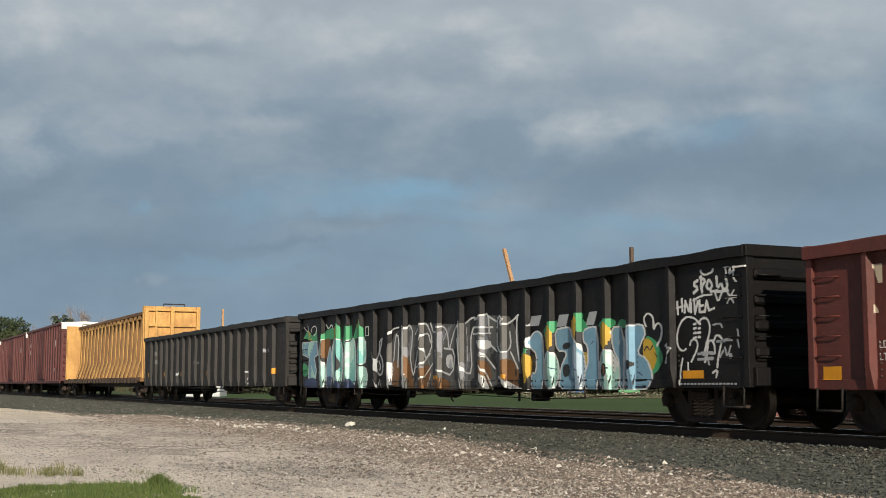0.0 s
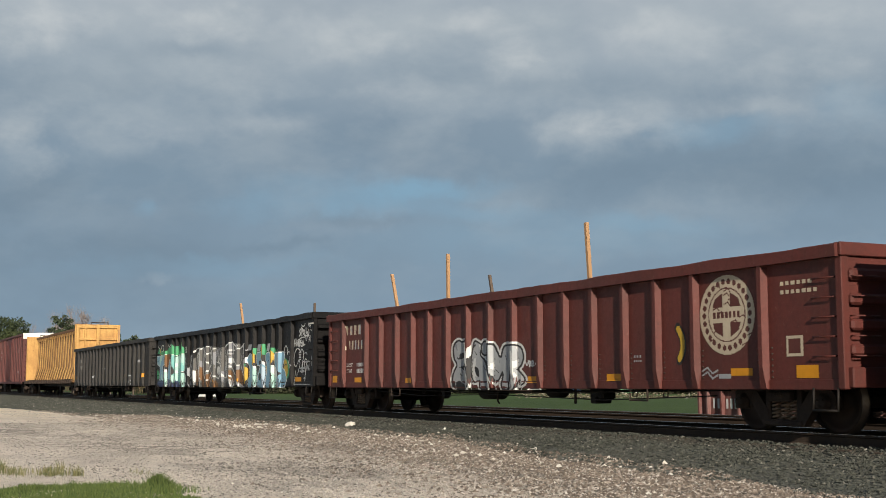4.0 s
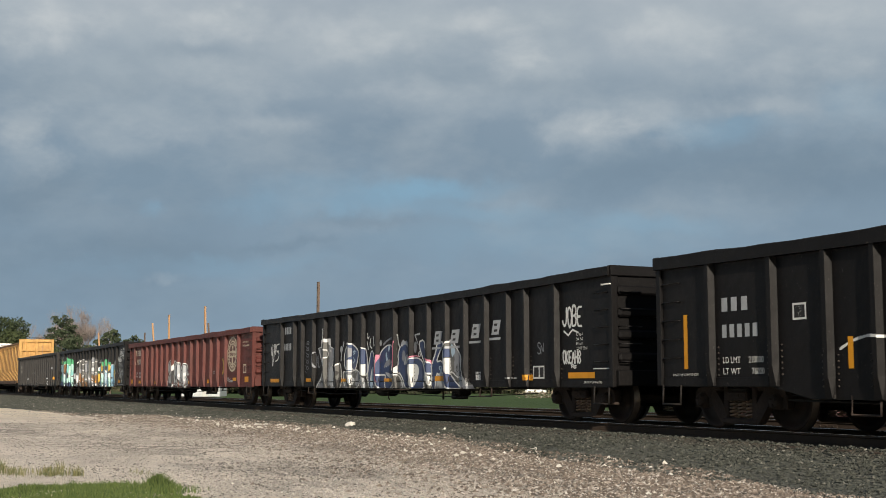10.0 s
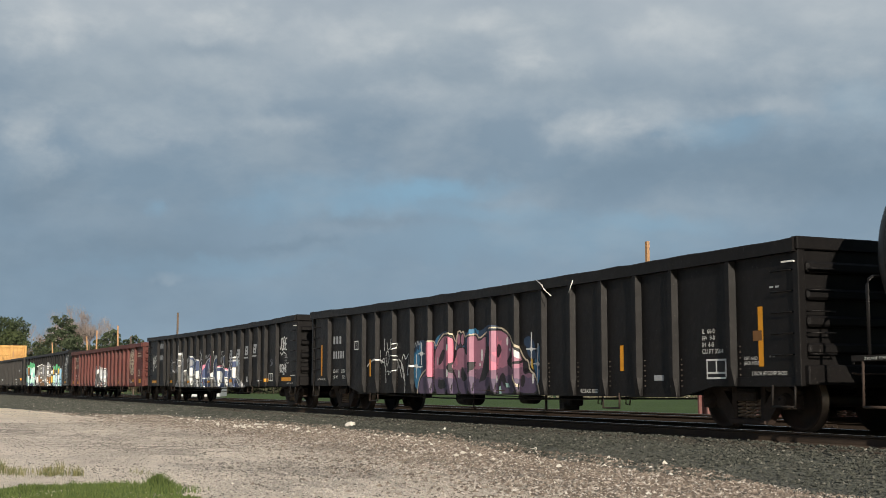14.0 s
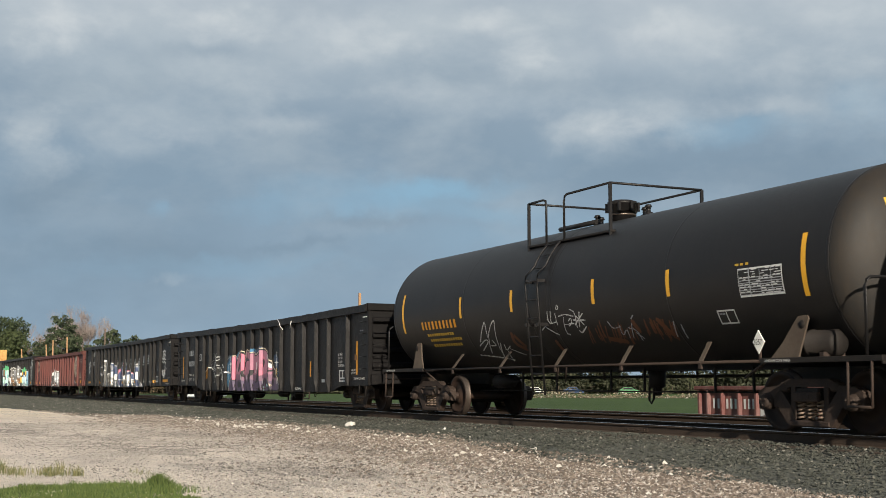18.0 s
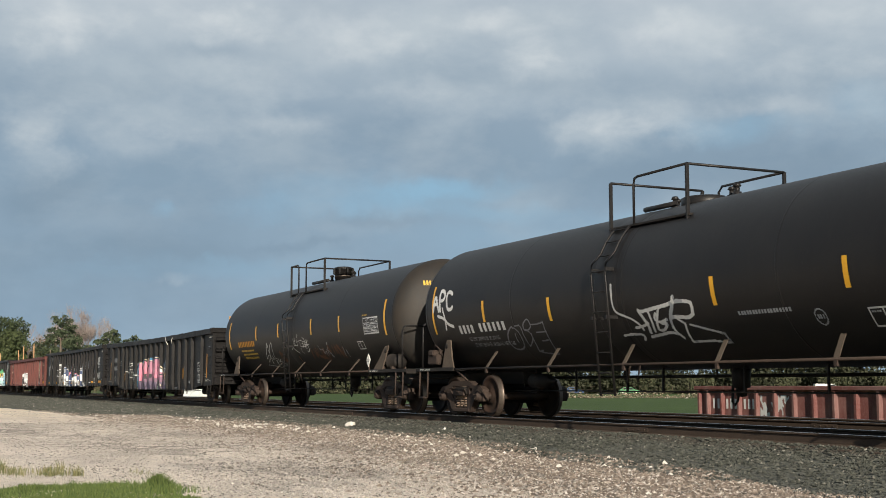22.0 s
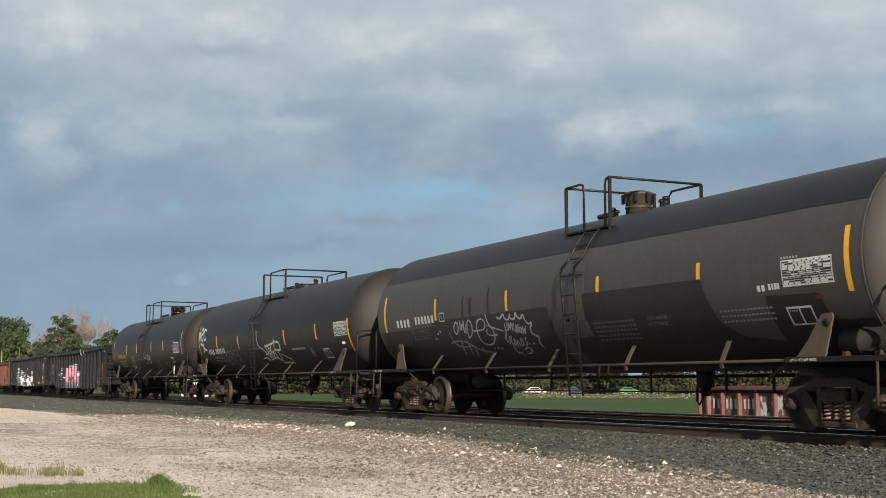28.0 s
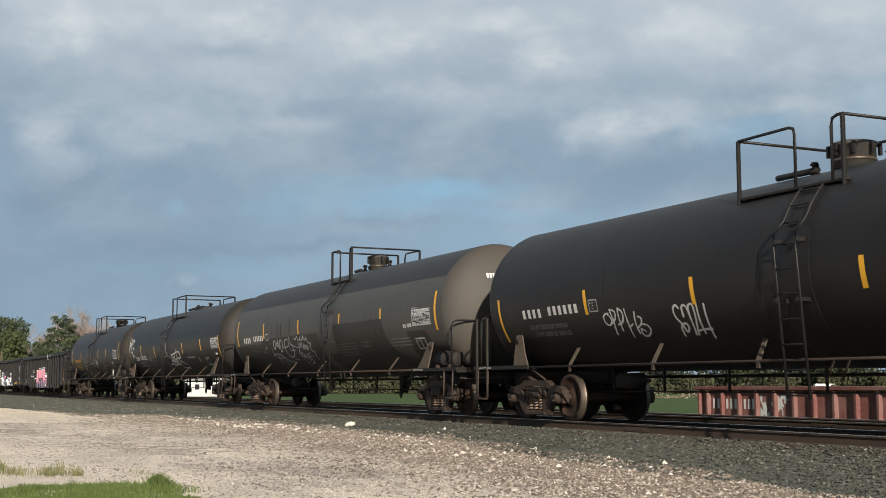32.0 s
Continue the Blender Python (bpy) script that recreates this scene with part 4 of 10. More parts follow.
def centrebeam(label, x0, x1):
    xc, h = (x0 + x1) / 2, (x1 - x0) / 2
    car = thing("centrebeam_flatcar", label, "flatcar", (xc, TRACK_Y, 0), "cars of the freight train")
    CARS.append((car, xc))
    zb, zt, B = 1.0, 4.35, 1.30
    part("deck", Shape().box(-h, h, -1.42, 1.42, 0.85, zb, 0.02), YELLOW_RUST_SHADE, car)
    for s in (-1, 1):
        X0, X1 = min(s * (h - 0.14), s * (h - 0.02)), max(s * (h - 0.14), s * (h - 0.02))
        part("bulkhead", Shape().box(X0, X1, -B, B, zb, zt), YELLOW, car)
        for y in (-B, -0.1, B - 0.18):
            part("bulkhead_post", Shape().box(min(s * (h - 0.02), s * (h + 0.16)), max(s * (h - 0.02), s * (h + 0.16)), y, y + 0.18, zb, zt, 0.01), YELLOW, car)
        part("bulkhead_post", Shape().box(min(s * (h - 0.02), s * (h + 0.12)), max(s * (h - 0.02), s * (h + 0.12)), -0.8, -0.7, zb, zt, 0.01), YELLOW, car)
        for z in (zb + 0.3, zb + 1.0, zb + 1.7, zb + 2.4, zt - 0.22):
            part("bulkhead_rib", Shape().box(min(s * (h - 0.02), s * (h + 0.11)), max(s * (h - 0.02), s * (h + 0.11)), -B, B, z, z + 0.16, 0.01), YELLOW, car)
        part("bulkhead_flange", Shape().box(min(s * (h - 0.22), s * (h + 0.02)), max(s * (h - 0.22), s * (h + 0.02)), -B - 0.05, -B, zb, zt, 0.01), YELLOW, car)
        part("bulkhead_rail", Shape().tube([(s * (h - 0.08), -0.4, zt), (s * (h - 0.08), -0.4, zt + 0.12), (s * (h - 0.08), 0.6, zt + 0.12), (s * (h - 0.08), 0.6, zt)], 0.03, 6), IRON, car)
        truck(car, s * (h - 1.9))
    part("top_chord", Shape().box(-h + 0.1, h - 0.1, -0.62, 0.62, zt - 0.16, zt - 0.08, 0.01), YELLOW, car)
    part("top_chord_lip", Shape().box(-h + 0.1, h - 0.1, -0.66, -0.60, zt - 0.22, zt - 0.06, 0.01), YELLOW_RUST_SHADE, car)
    # web and post plates are coloured dark to stand for shade between the posts
    part("centre_web", Shape().box(-h + 0.1, h - 0.1, -0.02, 0.02, zb, zt - 0.16), IRON, car, "rusty centre web, coloured dark for the shaded gaps")
    for x in np.linspace(-h + 0.9, h - 0.9, 20):
        part("centre_post", Shape().prism([(-0.58, zt - 0.16), (-0.50, zt - 0.5), (-0.56, zb + 0.9), (-0.80, zb), (0.80, zb), (0.56, zb + 0.9), (0.50, zt - 0.5), (0.58, zt - 0.16)], "x", x - 0.05, x + 0.05), YELLOW_RUST_SHADE, car)
        part("post_flange", Shape().prism([(-0.64, zt - 0.16), (-0.55, zt - 0.5), (-0.61, zb + 0.9), (-0.86, zb), (-0.82, zb), (-0.57, zb + 0.9), (-0.51, zt - 0.5), (-0.60, zt - 0.16)], "x", x - 0.19, x + 0.19), YELLOW, car)
        part("chord_gusset", Shape().box(x - 0.30, x + 0.30, -0.655, -0.645, zt - 0.42, zt - 0.24, 0.003), YELLOW, car)
    for x in np.linspace(-h + 0.8, h - 0.8, 26):
        part("strap_winch", Shape().box(x - 0.12, x + 0.12, -1.54, -1.40, 0.78, 0.99, 0.02), IRON, car)
        part("strap", Shape().tube([(x, -1.45, 0.95), (x + 0.2, -1.2, 1.03), (x + 0.35, -1.35, 1.02)], 0.03, 5), IRON, car)
    part("centre_sill", Shape().box(-h, h, -0.4, 0.4, 0.60, 0.85), IRON_DARK, car)
    couplers(car, -h, h)
    return car


def reflectors(canvas, rows):
    for x0, x1, z0, z1 in rows:
        canvas.piece("reflector", "yellow reflector tape").rect(x0, x1, z0, z1, RF)
    canvas.piece("stencil", "white stencil bars")


# boxcars and the flatcar at the head
boxcar("brown red boxcar with a white roof", -207.2, -190.2)
boxcar("brown red boxcar with a white roof", -188.9, -171.7)
boxcar("brown red boxcar with a white roof, behind the yellow flatcar", -170.6, -154.0)
centrebeam("empty faded yellow centrebeam flatcar with tall bulkheads", -152.5, -129.95)

# the plain gondola
car, face, edges, cuts = gondola("plain charcoal gondola car with yellow reflectors", -128.57, -108.47, CHARCOAL, even(19, 1.3, 18.9), trucks=(1.5, 1.7), stakes=((2.66, -1.36, 3.44, -0.03, WOOD),))
c = Canvas(-10, 10, 0.6, 2.4, 0.03, edges)
reflectors(c, [(x - 0.12, x + 0.12, 1.05, 1.22) for x in (-9.4, -6.3, -3.3, 0.7, 4.8, 8.9)])
c.bars(-8.4, -7.6, 1.95, 2.12, 4, FT, 0.5).bars(-8.4, -7.6, 1.6, 1.76, 5, FT, 0.5).bars(7.9, 8.3, 1.75, 1.85, 3, GY, 0.5).bars(-1.0, -0.5, 1.5, 1.6, 3, SV, 0.5)
c.piece("graffiti_tag", "small thin white tag").word("TZ", 5.6, 6.2, 0.75, 1.15, [(0.035, SV)])
c.piece("graffiti_tag", "small thin white tag").word("AY", -4.2, -3.7, 0.8, 1.2, [(0.035, SV)])
c.onto(car, face, "yellow reflectors and white stencil bars", "stencil", cuts=cuts)

RIBS = [1.95, 3.16, 3.88, 4.87, 5.82, 6.77, 7.73, 8.69, 9.66, 10.80, 11.77, 12.76, 13.73, 14.67, 15.65, 16.62, 17.36, 18.53]

# the gondola with teal, white and blue pieces
car, face, edges, cuts = gondola("black gondola car with teal, white and blue graffiti", -107.1, -86.65, BLACK, RIBS, z0=0.66, z1=2.79, trucks=(1.5, 1.72), sag=0.02,
                                 stakes=((3.65, -1.36, 3.51, -0.48, WOOD), (3.80, 0.80, 3.51, 0.0, OLD_WOOD)))
c = Canvas(-10.15, 10.15, 0.62, 2.5, 0.014, edges)
mint = lambda X, Z, w: np.where(w > 0.6, WH, np.where(w > -0.1, MT, TL))
sea = lambda X, Z, w: np.where(Z + 0.1 * w < 0.88, NV, np.where(w > 0.2, MT, SB))
flame = lambda X, Z, w: np.where(w > 0.5, GD, GN)
c.piece("graffiti", "teal and mint block letters under green flames")
c.shape([(-10.03, 0.56), (-10.08, 1.96), (-7.51, 2.00), (-5.07, 1.97), (-4.89, 0.58)], BK, soft=0)
c.shape([(-10.04, 2.06), (-9.64, 2.29), (-9.14, 2.08), (-8.91, 2.29), (-8.80, 1.92)], flame, soft=0)
c.shape([(-8.52, 1.94), (-8.06, 2.23), (-7.51, 2.29), (-7.42, 1.97)], flame, soft=0)
c.shape([(-7.50, 1.97), (-7.42, 2.31), (-7.03, 2.40), (-6.89, 1.95)], flame, soft=0)
c.shape([(-6.80, 1.76), (-6.64, 2.25), (-6.13, 2.29), (-6.04, 1.95)], flame, soft=0)
c.shape([(-6.00, 1.92), (-5.76, 2.29), (-5.36, 2.42), (-5.19, 1.93)], flame, soft=0)
c.shape([(-10.07, 1.59), (-10.13, 1.93), (-9.28, 1.95), (-8.85, 1.94), (-8.79, 1.56), (-9.07, 1.47), (-8.87, 1.13), (-8.99, 0.56), (-9.58, 0.56), (-9.51, 1.48)], sea, WH, 0.04, soft=0)
c.shape([(-8.71, 1.96), (-8.05, 1.99), (-8.09, 1.59), (-8.41, 1.52), (-8.07, 1.20), (-8.15, 0.60), (-8.61, 0.60)], mint, WH, 0.04, soft=1)
c.shape([(-8.33, 1.97), (-7.73, 2.01), (-7.76, 1.59), (-8.22, 1.36)], BR, soft=1)
c.shape([(-8.03, 1.36), (-7.68, 1.90), (-7.56, 0.60), (-8.05, 0.60)], sea, WH, 0.03, soft=1)
c.shape([(-7.59, 1.94), (-6.98, 1.99), (-6.75, 1.64), (-6.81, 0.72), (-7.38, 0.60), (-7.57, 1.04)], mint, WH, 0.04, soft=1)
c.shape([(-7.31, 1.47), (-7.05, 1.62), (-6.95, 1.11), (-7.26, 0.97)], BK)
c.shape([(-7.43, 0.85), (-6.90, 0.80), (-6.98, 0.57), (-7.42, 0.57)], NV)
c.shape([(-6.71, 1.72), (-6.21, 1.93), (-5.88, 1.93), (-5.78, 1.32), (-5.81, 0.60), (-6.68, 0.60)], mint, WH, 0.04, soft=1)
c.shape([(-6.73, 0.78), (-6.35, 0.90), (-5.85, 0.72), (-5.85, 0.57), (-6.68, 0.57)], NV)
c.shape([(-5.71, 1.94), (-5.11, 1.94), (-5.06, 1.30), (-5.38, 1.22), (-4.98, 1.09), (-4.97, 0.61), (-5.68, 0.60)], mint, WH, 0.04, soft=1)
c.strokes(BK, 0.045, 1, [(-6.62, 1.64), (-6.37, 1.84), (-6.08, 1.93)], [(-5.70, 1.24), (-5.18, 1.19)])
c.shape([(-9.94, 0.86), (-8.86, 0.92), (-8.76, 0.56), (-9.83, 0.56)], NV)
c.shape([(-10.06, 1.39), (-9.55, 1.22), (-9.60, 0.97), (-10.04, 0.92)], GN)
c.piece("graffiti_tag", "thin white sprayed tag")
c.strokes(WH, 0.04, 1, [(-10.00, 2.39), (-9.59, 2.21), (-9.65, 2.46)], [(-9.39, 2.20), (-9.25, 2.39), (-8.91, 2.38), (-8.90, 2.18), (-9.14, 2.12)], [(-8.11, 2.39), (-7.88, 2.25), (-7.65, 2.40), (-7.51, 2.24)])
c.piece("stencil", "white stencil box")
c.strokes(WH, 0.03, 0, [(-5.12, 2.20), (-4.92, 2.21), (-4.92, 1.97), (-5.11, 1.97), (-5.12, 2.20)])
c.piece("graffiti_tag", "silver sprayed swirl")
c.strokes(SV, 0.07, 2, [(-4.00, 1.86), (-4.19, 1.78), (-4.15, 1.55), (-4.37, 1.29), (-4.33, 1.04), (-4.10, 0.92), (-3.92, 1.06), (-3.96, 1.34), (-4.18, 1.49), (-4.04, 1.72), (-4.00, 1.86)], [(-4.49, 1.64), (-4.45, 1.41), (-4.29, 1.29)], [(-4.18, 1.29), (-4.07, 1.15), (-4.14, 1.08)])
c.strokes(SV, 0.035, 0, [(-4.40, 0.84), (-4.28, 0.58), (-4.14, 0.83), (-3.99, 0.58)])
c.piece("graffiti", "white outlined letters over brown spray paint")
smoke = lambda X, Z, w: np.where(w > 0.45, GY, np.where(w < -0.5, SO, FT))
umber = lambda X, Z, w: np.where(w > -0.5, BR, SO)
chalk = lambda X, Z, w: np.where(w > -0.35, WH, SV)
c.shape([(-3.69, 0.58), (-3.70, 1.28), (-3.14, 2.10), (-1.15, 2.13), (0.48, 2.02), (1.43, 2.18), (3.05, 2.08), (3.27, 0.61)], smoke, soft=1)
c.shape([(-3.38, 1.28), (-2.85, 1.30), (-2.81, 0.72), (-3.30, 0.61)], umber)
c.shape([(-2.58, 1.56), (-2.21, 1.12), (-1.91, 0.59), (-2.37, 0.59)], umber)
c.shape([(-1.78, 0.98), (-1.09, 1.24), (-1.15, 0.59), (-1.78, 0.59)], umber)
c.shape([(-0.99, 0.95), (-0.01, 0.78), (-0.07, 0.59), (-0.99, 0.59)], umber)
c.shape([(1.29, 1.34), (1.99, 1.05), (1.83, 0.60), (1.29, 0.93)], umber)
c.shape([(2.29, 1.18), (2.80, 1.24), (3.11, 1.00), (3.19, 0.60), (2.44, 0.72)], umber)
c.shape([(-3.70, 1.21), (-3.34, 1.28), (-3.24, 1.07), (-3.48, 0.58), (-3.69, 0.58)], chalk, soft=1)
c.shape([(-2.76, 1.95), (-2.45, 2.21), (-2.44, 0.59), (-2.78, 0.61), (-2.68, 1.26)], chalk, soft=1)
c.shape([(1.29, 1.64), (1.89, 1.64), (1.97, 1.49), (1.58, 1.43)], chalk, soft=1)
c.shape([(1.21, 1.10), (1.55, 0.96), (1.91, 0.60), (1.63, 0.60)], chalk, soft=1)
c.shape([(2.31, 0.88), (3.03, 0.67), (3.26, 0.59), (2.68, 0.59)], chalk, soft=1)
c.shape([(-0.27, 1.35), (0.08, 1.39), (0.10, 1.03), (-0.24, 1.10)], chalk, soft=1)
c.strokes(WH, 0.055, 1, [(-3.42, 1.95), (-3.32, 2.08), (-2.93, 2.10)], [(-3.24, 1.30), (-3.14, 1.94), (-2.93, 1.88), (-2.99, 1.13)], [(-2.45, 2.05), (-2.28, 2.15), (-2.08, 1.93), (-2.25, 1.39), (-2.14, 1.04), (-2.04, 0.91), (-1.91, 1.23), (-1.82, 1.52), (-1.59, 1.58), (-1.43, 1.52), (-1.37, 1.28), (-1.06, 1.50), (-1.00, 1.76), (-1.18, 2.02), (-1.40, 2.15), (-1.76, 2.07), (-1.95, 1.90)], [(-1.63, 1.68), (-1.47, 1.89), (-1.21, 1.89), (-1.09, 1.68)], [(-1.95, 1.12), (-1.59, 1.14), (-1.12, 1.42)], [(-1.78, 0.85), (-1.53, 0.82), (-0.96, 1.19)])
c.strokes(WH, 0.055, 1, [(-1.09, 2.11), (-0.90, 1.86), (-0.69, 2.00), (-0.39, 2.03), (-0.18, 1.86), (-0.10, 1.45), (0.05, 1.72), (0.28, 2.04), (0.42, 1.93)], [(-0.84, 1.49), (-0.78, 1.10), (-0.54, 1.02), (0.08, 0.89), (0.22, 1.47), (-0.36, 1.52)], [(0.28, 1.71), (0.39, 1.21), (0.58, 0.60)], [(0.53, 2.08), (0.56, 1.19), (0.67, 0.96), (1.05, 0.95), (0.95, 1.69), (1.11, 1.93)], [(0.73, 2.04), (1.06, 2.16), (1.43, 2.08)], [(1.16, 2.10), (1.54, 2.16), (1.80, 2.21), (1.84, 1.78)])
c.strokes(WH, 0.055, 1, [(1.11, 1.79), (1.90, 1.78)], [(1.11, 1.93), (2.00, 1.90)], [(1.80, 2.14), (2.20, 2.00)], [(1.24, 1.63), (1.45, 1.41)], [(1.56, 1.38), (2.09, 1.04)], [(1.40, 1.20), (1.96, 0.69)])
c.strokes(WH, 0.055, 1, [(2.20, 1.88), (2.23, 2.14), (2.60, 2.08), (2.45, 1.92), (2.81, 1.97), (3.10, 2.10)], [(2.20, 1.77), (2.19, 1.42), (2.56, 1.34), (2.81, 1.49), (2.74, 1.77)], [(2.78, 1.36), (3.08, 1.03)], [(2.24, 0.86), (2.80, 0.72), (3.29, 0.59)], [(3.05, 2.08), (3.02, 1.62), (3.13, 1.17)], [(2.19, 1.39), (1.89, 1.54)])
c.strokes(WH, 0.025, 1, [(-0.48, 1.87), (-0.39, 1.67), (-0.24, 1.92), (-0.13, 1.73)], [(0.78, 1.94), (0.83, 1.21)], [(1.43, 1.36), (1.63, 1.29)], [(-1.30, 0.59), (-1.06, 0.98)])
c.piece("graffiti", "pale blue bubble letters with yellow and green flames")
bluefill = lambda X, Z, w: np.where(w > 0.7, PB, SB)
pale = lambda X, Z, w: np.where(w > 0.6, WH, np.where(w < -0.6, SB, PB))
c.shape([(3.27, 0.61), (3.53, 1.49), (4.07, 1.75), (4.92, 1.81), (6.09, 1.78), (6.99, 1.76), (7.58, 1.74), (7.62, 1.28), (7.80, 0.81), (7.63, 0.62)], BK, soft=0)
c.shape([(4.13, 1.59), (4.11, 1.80), (4.39, 1.90), (4.67, 1.92), (4.56, 1.68)], GN, soft=1)
c.shape([(5.12, 1.89), (5.28, 2.01), (5.58, 2.03), (5.52, 1.80)], GN, soft=1)
c.shape([(6.05, 1.72), (6.13, 1.85), (6.46, 1.88), (6.67, 1.80), (6.53, 1.69)], GN, soft=1)
c.shape([(6.67, 1.70), (6.78, 1.86), (7.03, 1.78), (6.90, 1.67)], GN, soft=1)
c.shape([(3.21, 1.28), (3.30, 1.39), (3.57, 1.44), (3.55, 1.27)], GN, soft=1)
c.shape([(5.16, 1.87), (5.52, 1.95), (5.80, 1.68), (5.51, 1.64)], GN, soft=1)
c.shape([(3.18, 1.28), (3.53, 1.36), (3.68, 1.10), (3.52, 0.74), (3.33, 0.72), (3.27, 0.94)], GD, soft=1)
c.shape([(4.16, 1.77), (4.50, 1.86), (4.51, 1.34), (4.19, 1.34)], GD, soft=1)
c.shape([(5.14, 1.95), (5.48, 1.99), (5.43, 1.54), (5.27, 1.53), (5.14, 1.66)], GD, soft=1)
c.shape([(6.11, 1.80), (6.42, 1.82), (6.49, 1.61), (6.43, 1.31), (6.13, 1.34)], GD, soft=1)
c.shape([(5.54, 1.28), (5.70, 1.31), (5.69, 0.94), (5.57, 0.92)], GD, soft=1)
c.shape([(7.49, 1.55), (7.82, 1.46), (8.05, 1.16), (7.90, 0.94), (7.64, 0.83)], GN)
c.shape([(7.46, 1.49), (7.69, 1.47), (7.87, 1.16), (7.77, 0.98), (7.64, 0.90), (7.45, 1.09)], GD)
c.strokes(BK, 0.03, 1, [(7.49, 1.28), (7.57, 1.36), (7.65, 1.26), (7.73, 1.35)], [(7.78, 1.23), (7.86, 1.16)])
c.shape([(3.53, 1.58), (3.74, 1.74), (3.96, 1.73), (4.09, 1.59), (4.11, 0.59), (3.65, 0.58), (3.61, 0.92), (3.81, 0.94), (3.84, 1.31), (3.57, 1.43)], bluefill, WH, 0.05, soft=1)
c.shape([(4.15, 1.33), (4.49, 1.35), (4.71, 1.03), (4.60, 0.63), (4.14, 0.63)], mint, WH, 0.05)
c.shape([(4.54, 1.74), (4.92, 1.78), (5.12, 1.75), (5.17, 1.55), (5.43, 1.53), (5.62, 1.12), (5.62, 0.59), (4.68, 0.59), (4.74, 1.03), (5.01, 1.32), (4.60, 1.34)], bluefill, WH, 0.05, soft=1)
c.shape([(5.15, 1.51), (5.39, 1.50), (5.56, 1.13), (5.57, 0.63), (5.11, 0.63)], pale, soft=1)
c.shape([(4.82, 1.07), (5.06, 1.09), (5.06, 0.86), (4.83, 0.84)], BK)
c.shape([(4.83, 1.48), (5.11, 1.50), (5.09, 1.38), (4.82, 1.35)], BK)
c.shape([(5.55, 1.69), (5.81, 1.75), (6.03, 1.74), (6.08, 0.59), (5.61, 0.59), (5.57, 0.92), (5.71, 1.07), (5.70, 1.41), (5.55, 1.49)], bluefill, WH, 0.05, soft=1)
c.shape([(6.12, 1.30), (6.45, 1.34), (6.66, 1.11), (6.76, 0.89), (6.70, 0.60), (6.10, 0.59)], mint, WH, 0.05)
c.shape([(6.17, 1.08), (6.44, 1.07), (6.40, 0.86), (6.16, 0.85)], BR, BK, 0.05)
c.shape([(6.49, 1.72), (6.88, 1.70), (6.89, 0.62), (6.73, 0.62), (6.74, 1.09), (6.52, 1.33)], bluefill, WH, 0.05, soft=1)
c.shape([(6.85, 0.62), (6.90, 1.68), (7.43, 1.74), (7.54, 1.57), (7.44, 1.46), (7.27, 1.23), (7.55, 1.15), (7.73, 0.85), (7.61, 0.65), (7.30, 0.61)], bluefill, WH, 0.05, soft=1)
c.shape([(6.92, 1.66), (7.14, 1.68), (7.15, 1.20), (7.11, 0.64), (6.92, 0.64)], pale, soft=0)
c.shape([(6.92, 1.10), (7.14, 1.14), (7.23, 1.05), (7.10, 0.94), (6.93, 0.96)], BK)
c.strokes(NV, 0.025, 0, [(3.73, 1.16), (3.88, 1.20)], [(4.44, 1.04), (4.57, 0.98)], [(5.30, 1.03), (5.46, 0.96)], [(5.80, 1.43), (5.89, 1.48)], [(7.02, 1.49), (7.09, 1.51)], [(7.31, 0.91), (7.41, 0.87)])
c.piece("stencil", "slanted faded block letters as plain bars")
c.bars(3.55, 4.1, 1.85, 2.05, 1, SV, 0.7, 0.5).bars(4.6, 5.1, 1.8, 2.02, 1, SV, 0.7, 0.5).bars(5.65, 6.1, 1.78, 2.02, 1, SV, 0.6, 0.5)
c.piece("graffiti_tag", "white sprayed scroll")
c.strokes(WH, 0.05, 2, [(7.55, 1.68), (7.47, 1.81), (7.60, 1.92), (7.78, 1.82), (7.76, 1.60), (7.86, 1.73), (8.00, 1.69), (8.00, 1.50), (7.86, 1.35)])
c.strokes(SV, 0.045, 1, [(8.09, 1.34), (8.29, 1.37), (8.15, 1.27), (8.37, 1.32), (8.25, 1.19), (8.13, 1.18), (8.09, 1.06)])
c.piece("graffiti_tag", "white sprayed tags by the corner")
c.strokes(WH, 0.06, 1, [(8.99, 2.35), (8.87, 2.30), (9.01, 2.22), (8.89, 2.16)], [(9.08, 2.40), (9.10, 2.16)], [(9.06, 2.39), (9.20, 2.34), (9.11, 2.26)], [(9.27, 2.33), (9.21, 2.25), (9.28, 2.17), (9.37, 2.24), (9.30, 2.33)], [(9.47, 2.37), (9.49, 2.18), (9.58, 2.28), (9.63, 2.16), (9.74, 2.18), (9.70, 2.35)], [(9.32, 2.15), (9.74, 2.14)])
c.strokes(WH, 0.045, 1, [(9.15, 2.57), (9.05, 2.50), (9.15, 2.42), (9.34, 2.44), (9.41, 2.51), (9.30, 2.56), (9.14, 2.54)], [(9.42, 2.14), (9.50, 1.97), (9.60, 2.13)], [(9.71, 2.14), (9.87, 1.95)], [(9.88, 2.13), (9.72, 1.95)], [(9.68, 2.04), (9.94, 2.04)], [(9.63, 2.52), (9.76, 2.51)])
c.strokes(WH, 0.045, 1, [(9.69, 2.51), (9.71, 2.41)], [(9.81, 2.48), (9.77, 2.38), (9.86, 2.43)], [(9.90, 2.51), (9.87, 2.34), (9.94, 2.27)], [(8.87, 2.04), (9.06, 2.10), (9.35, 2.11)])
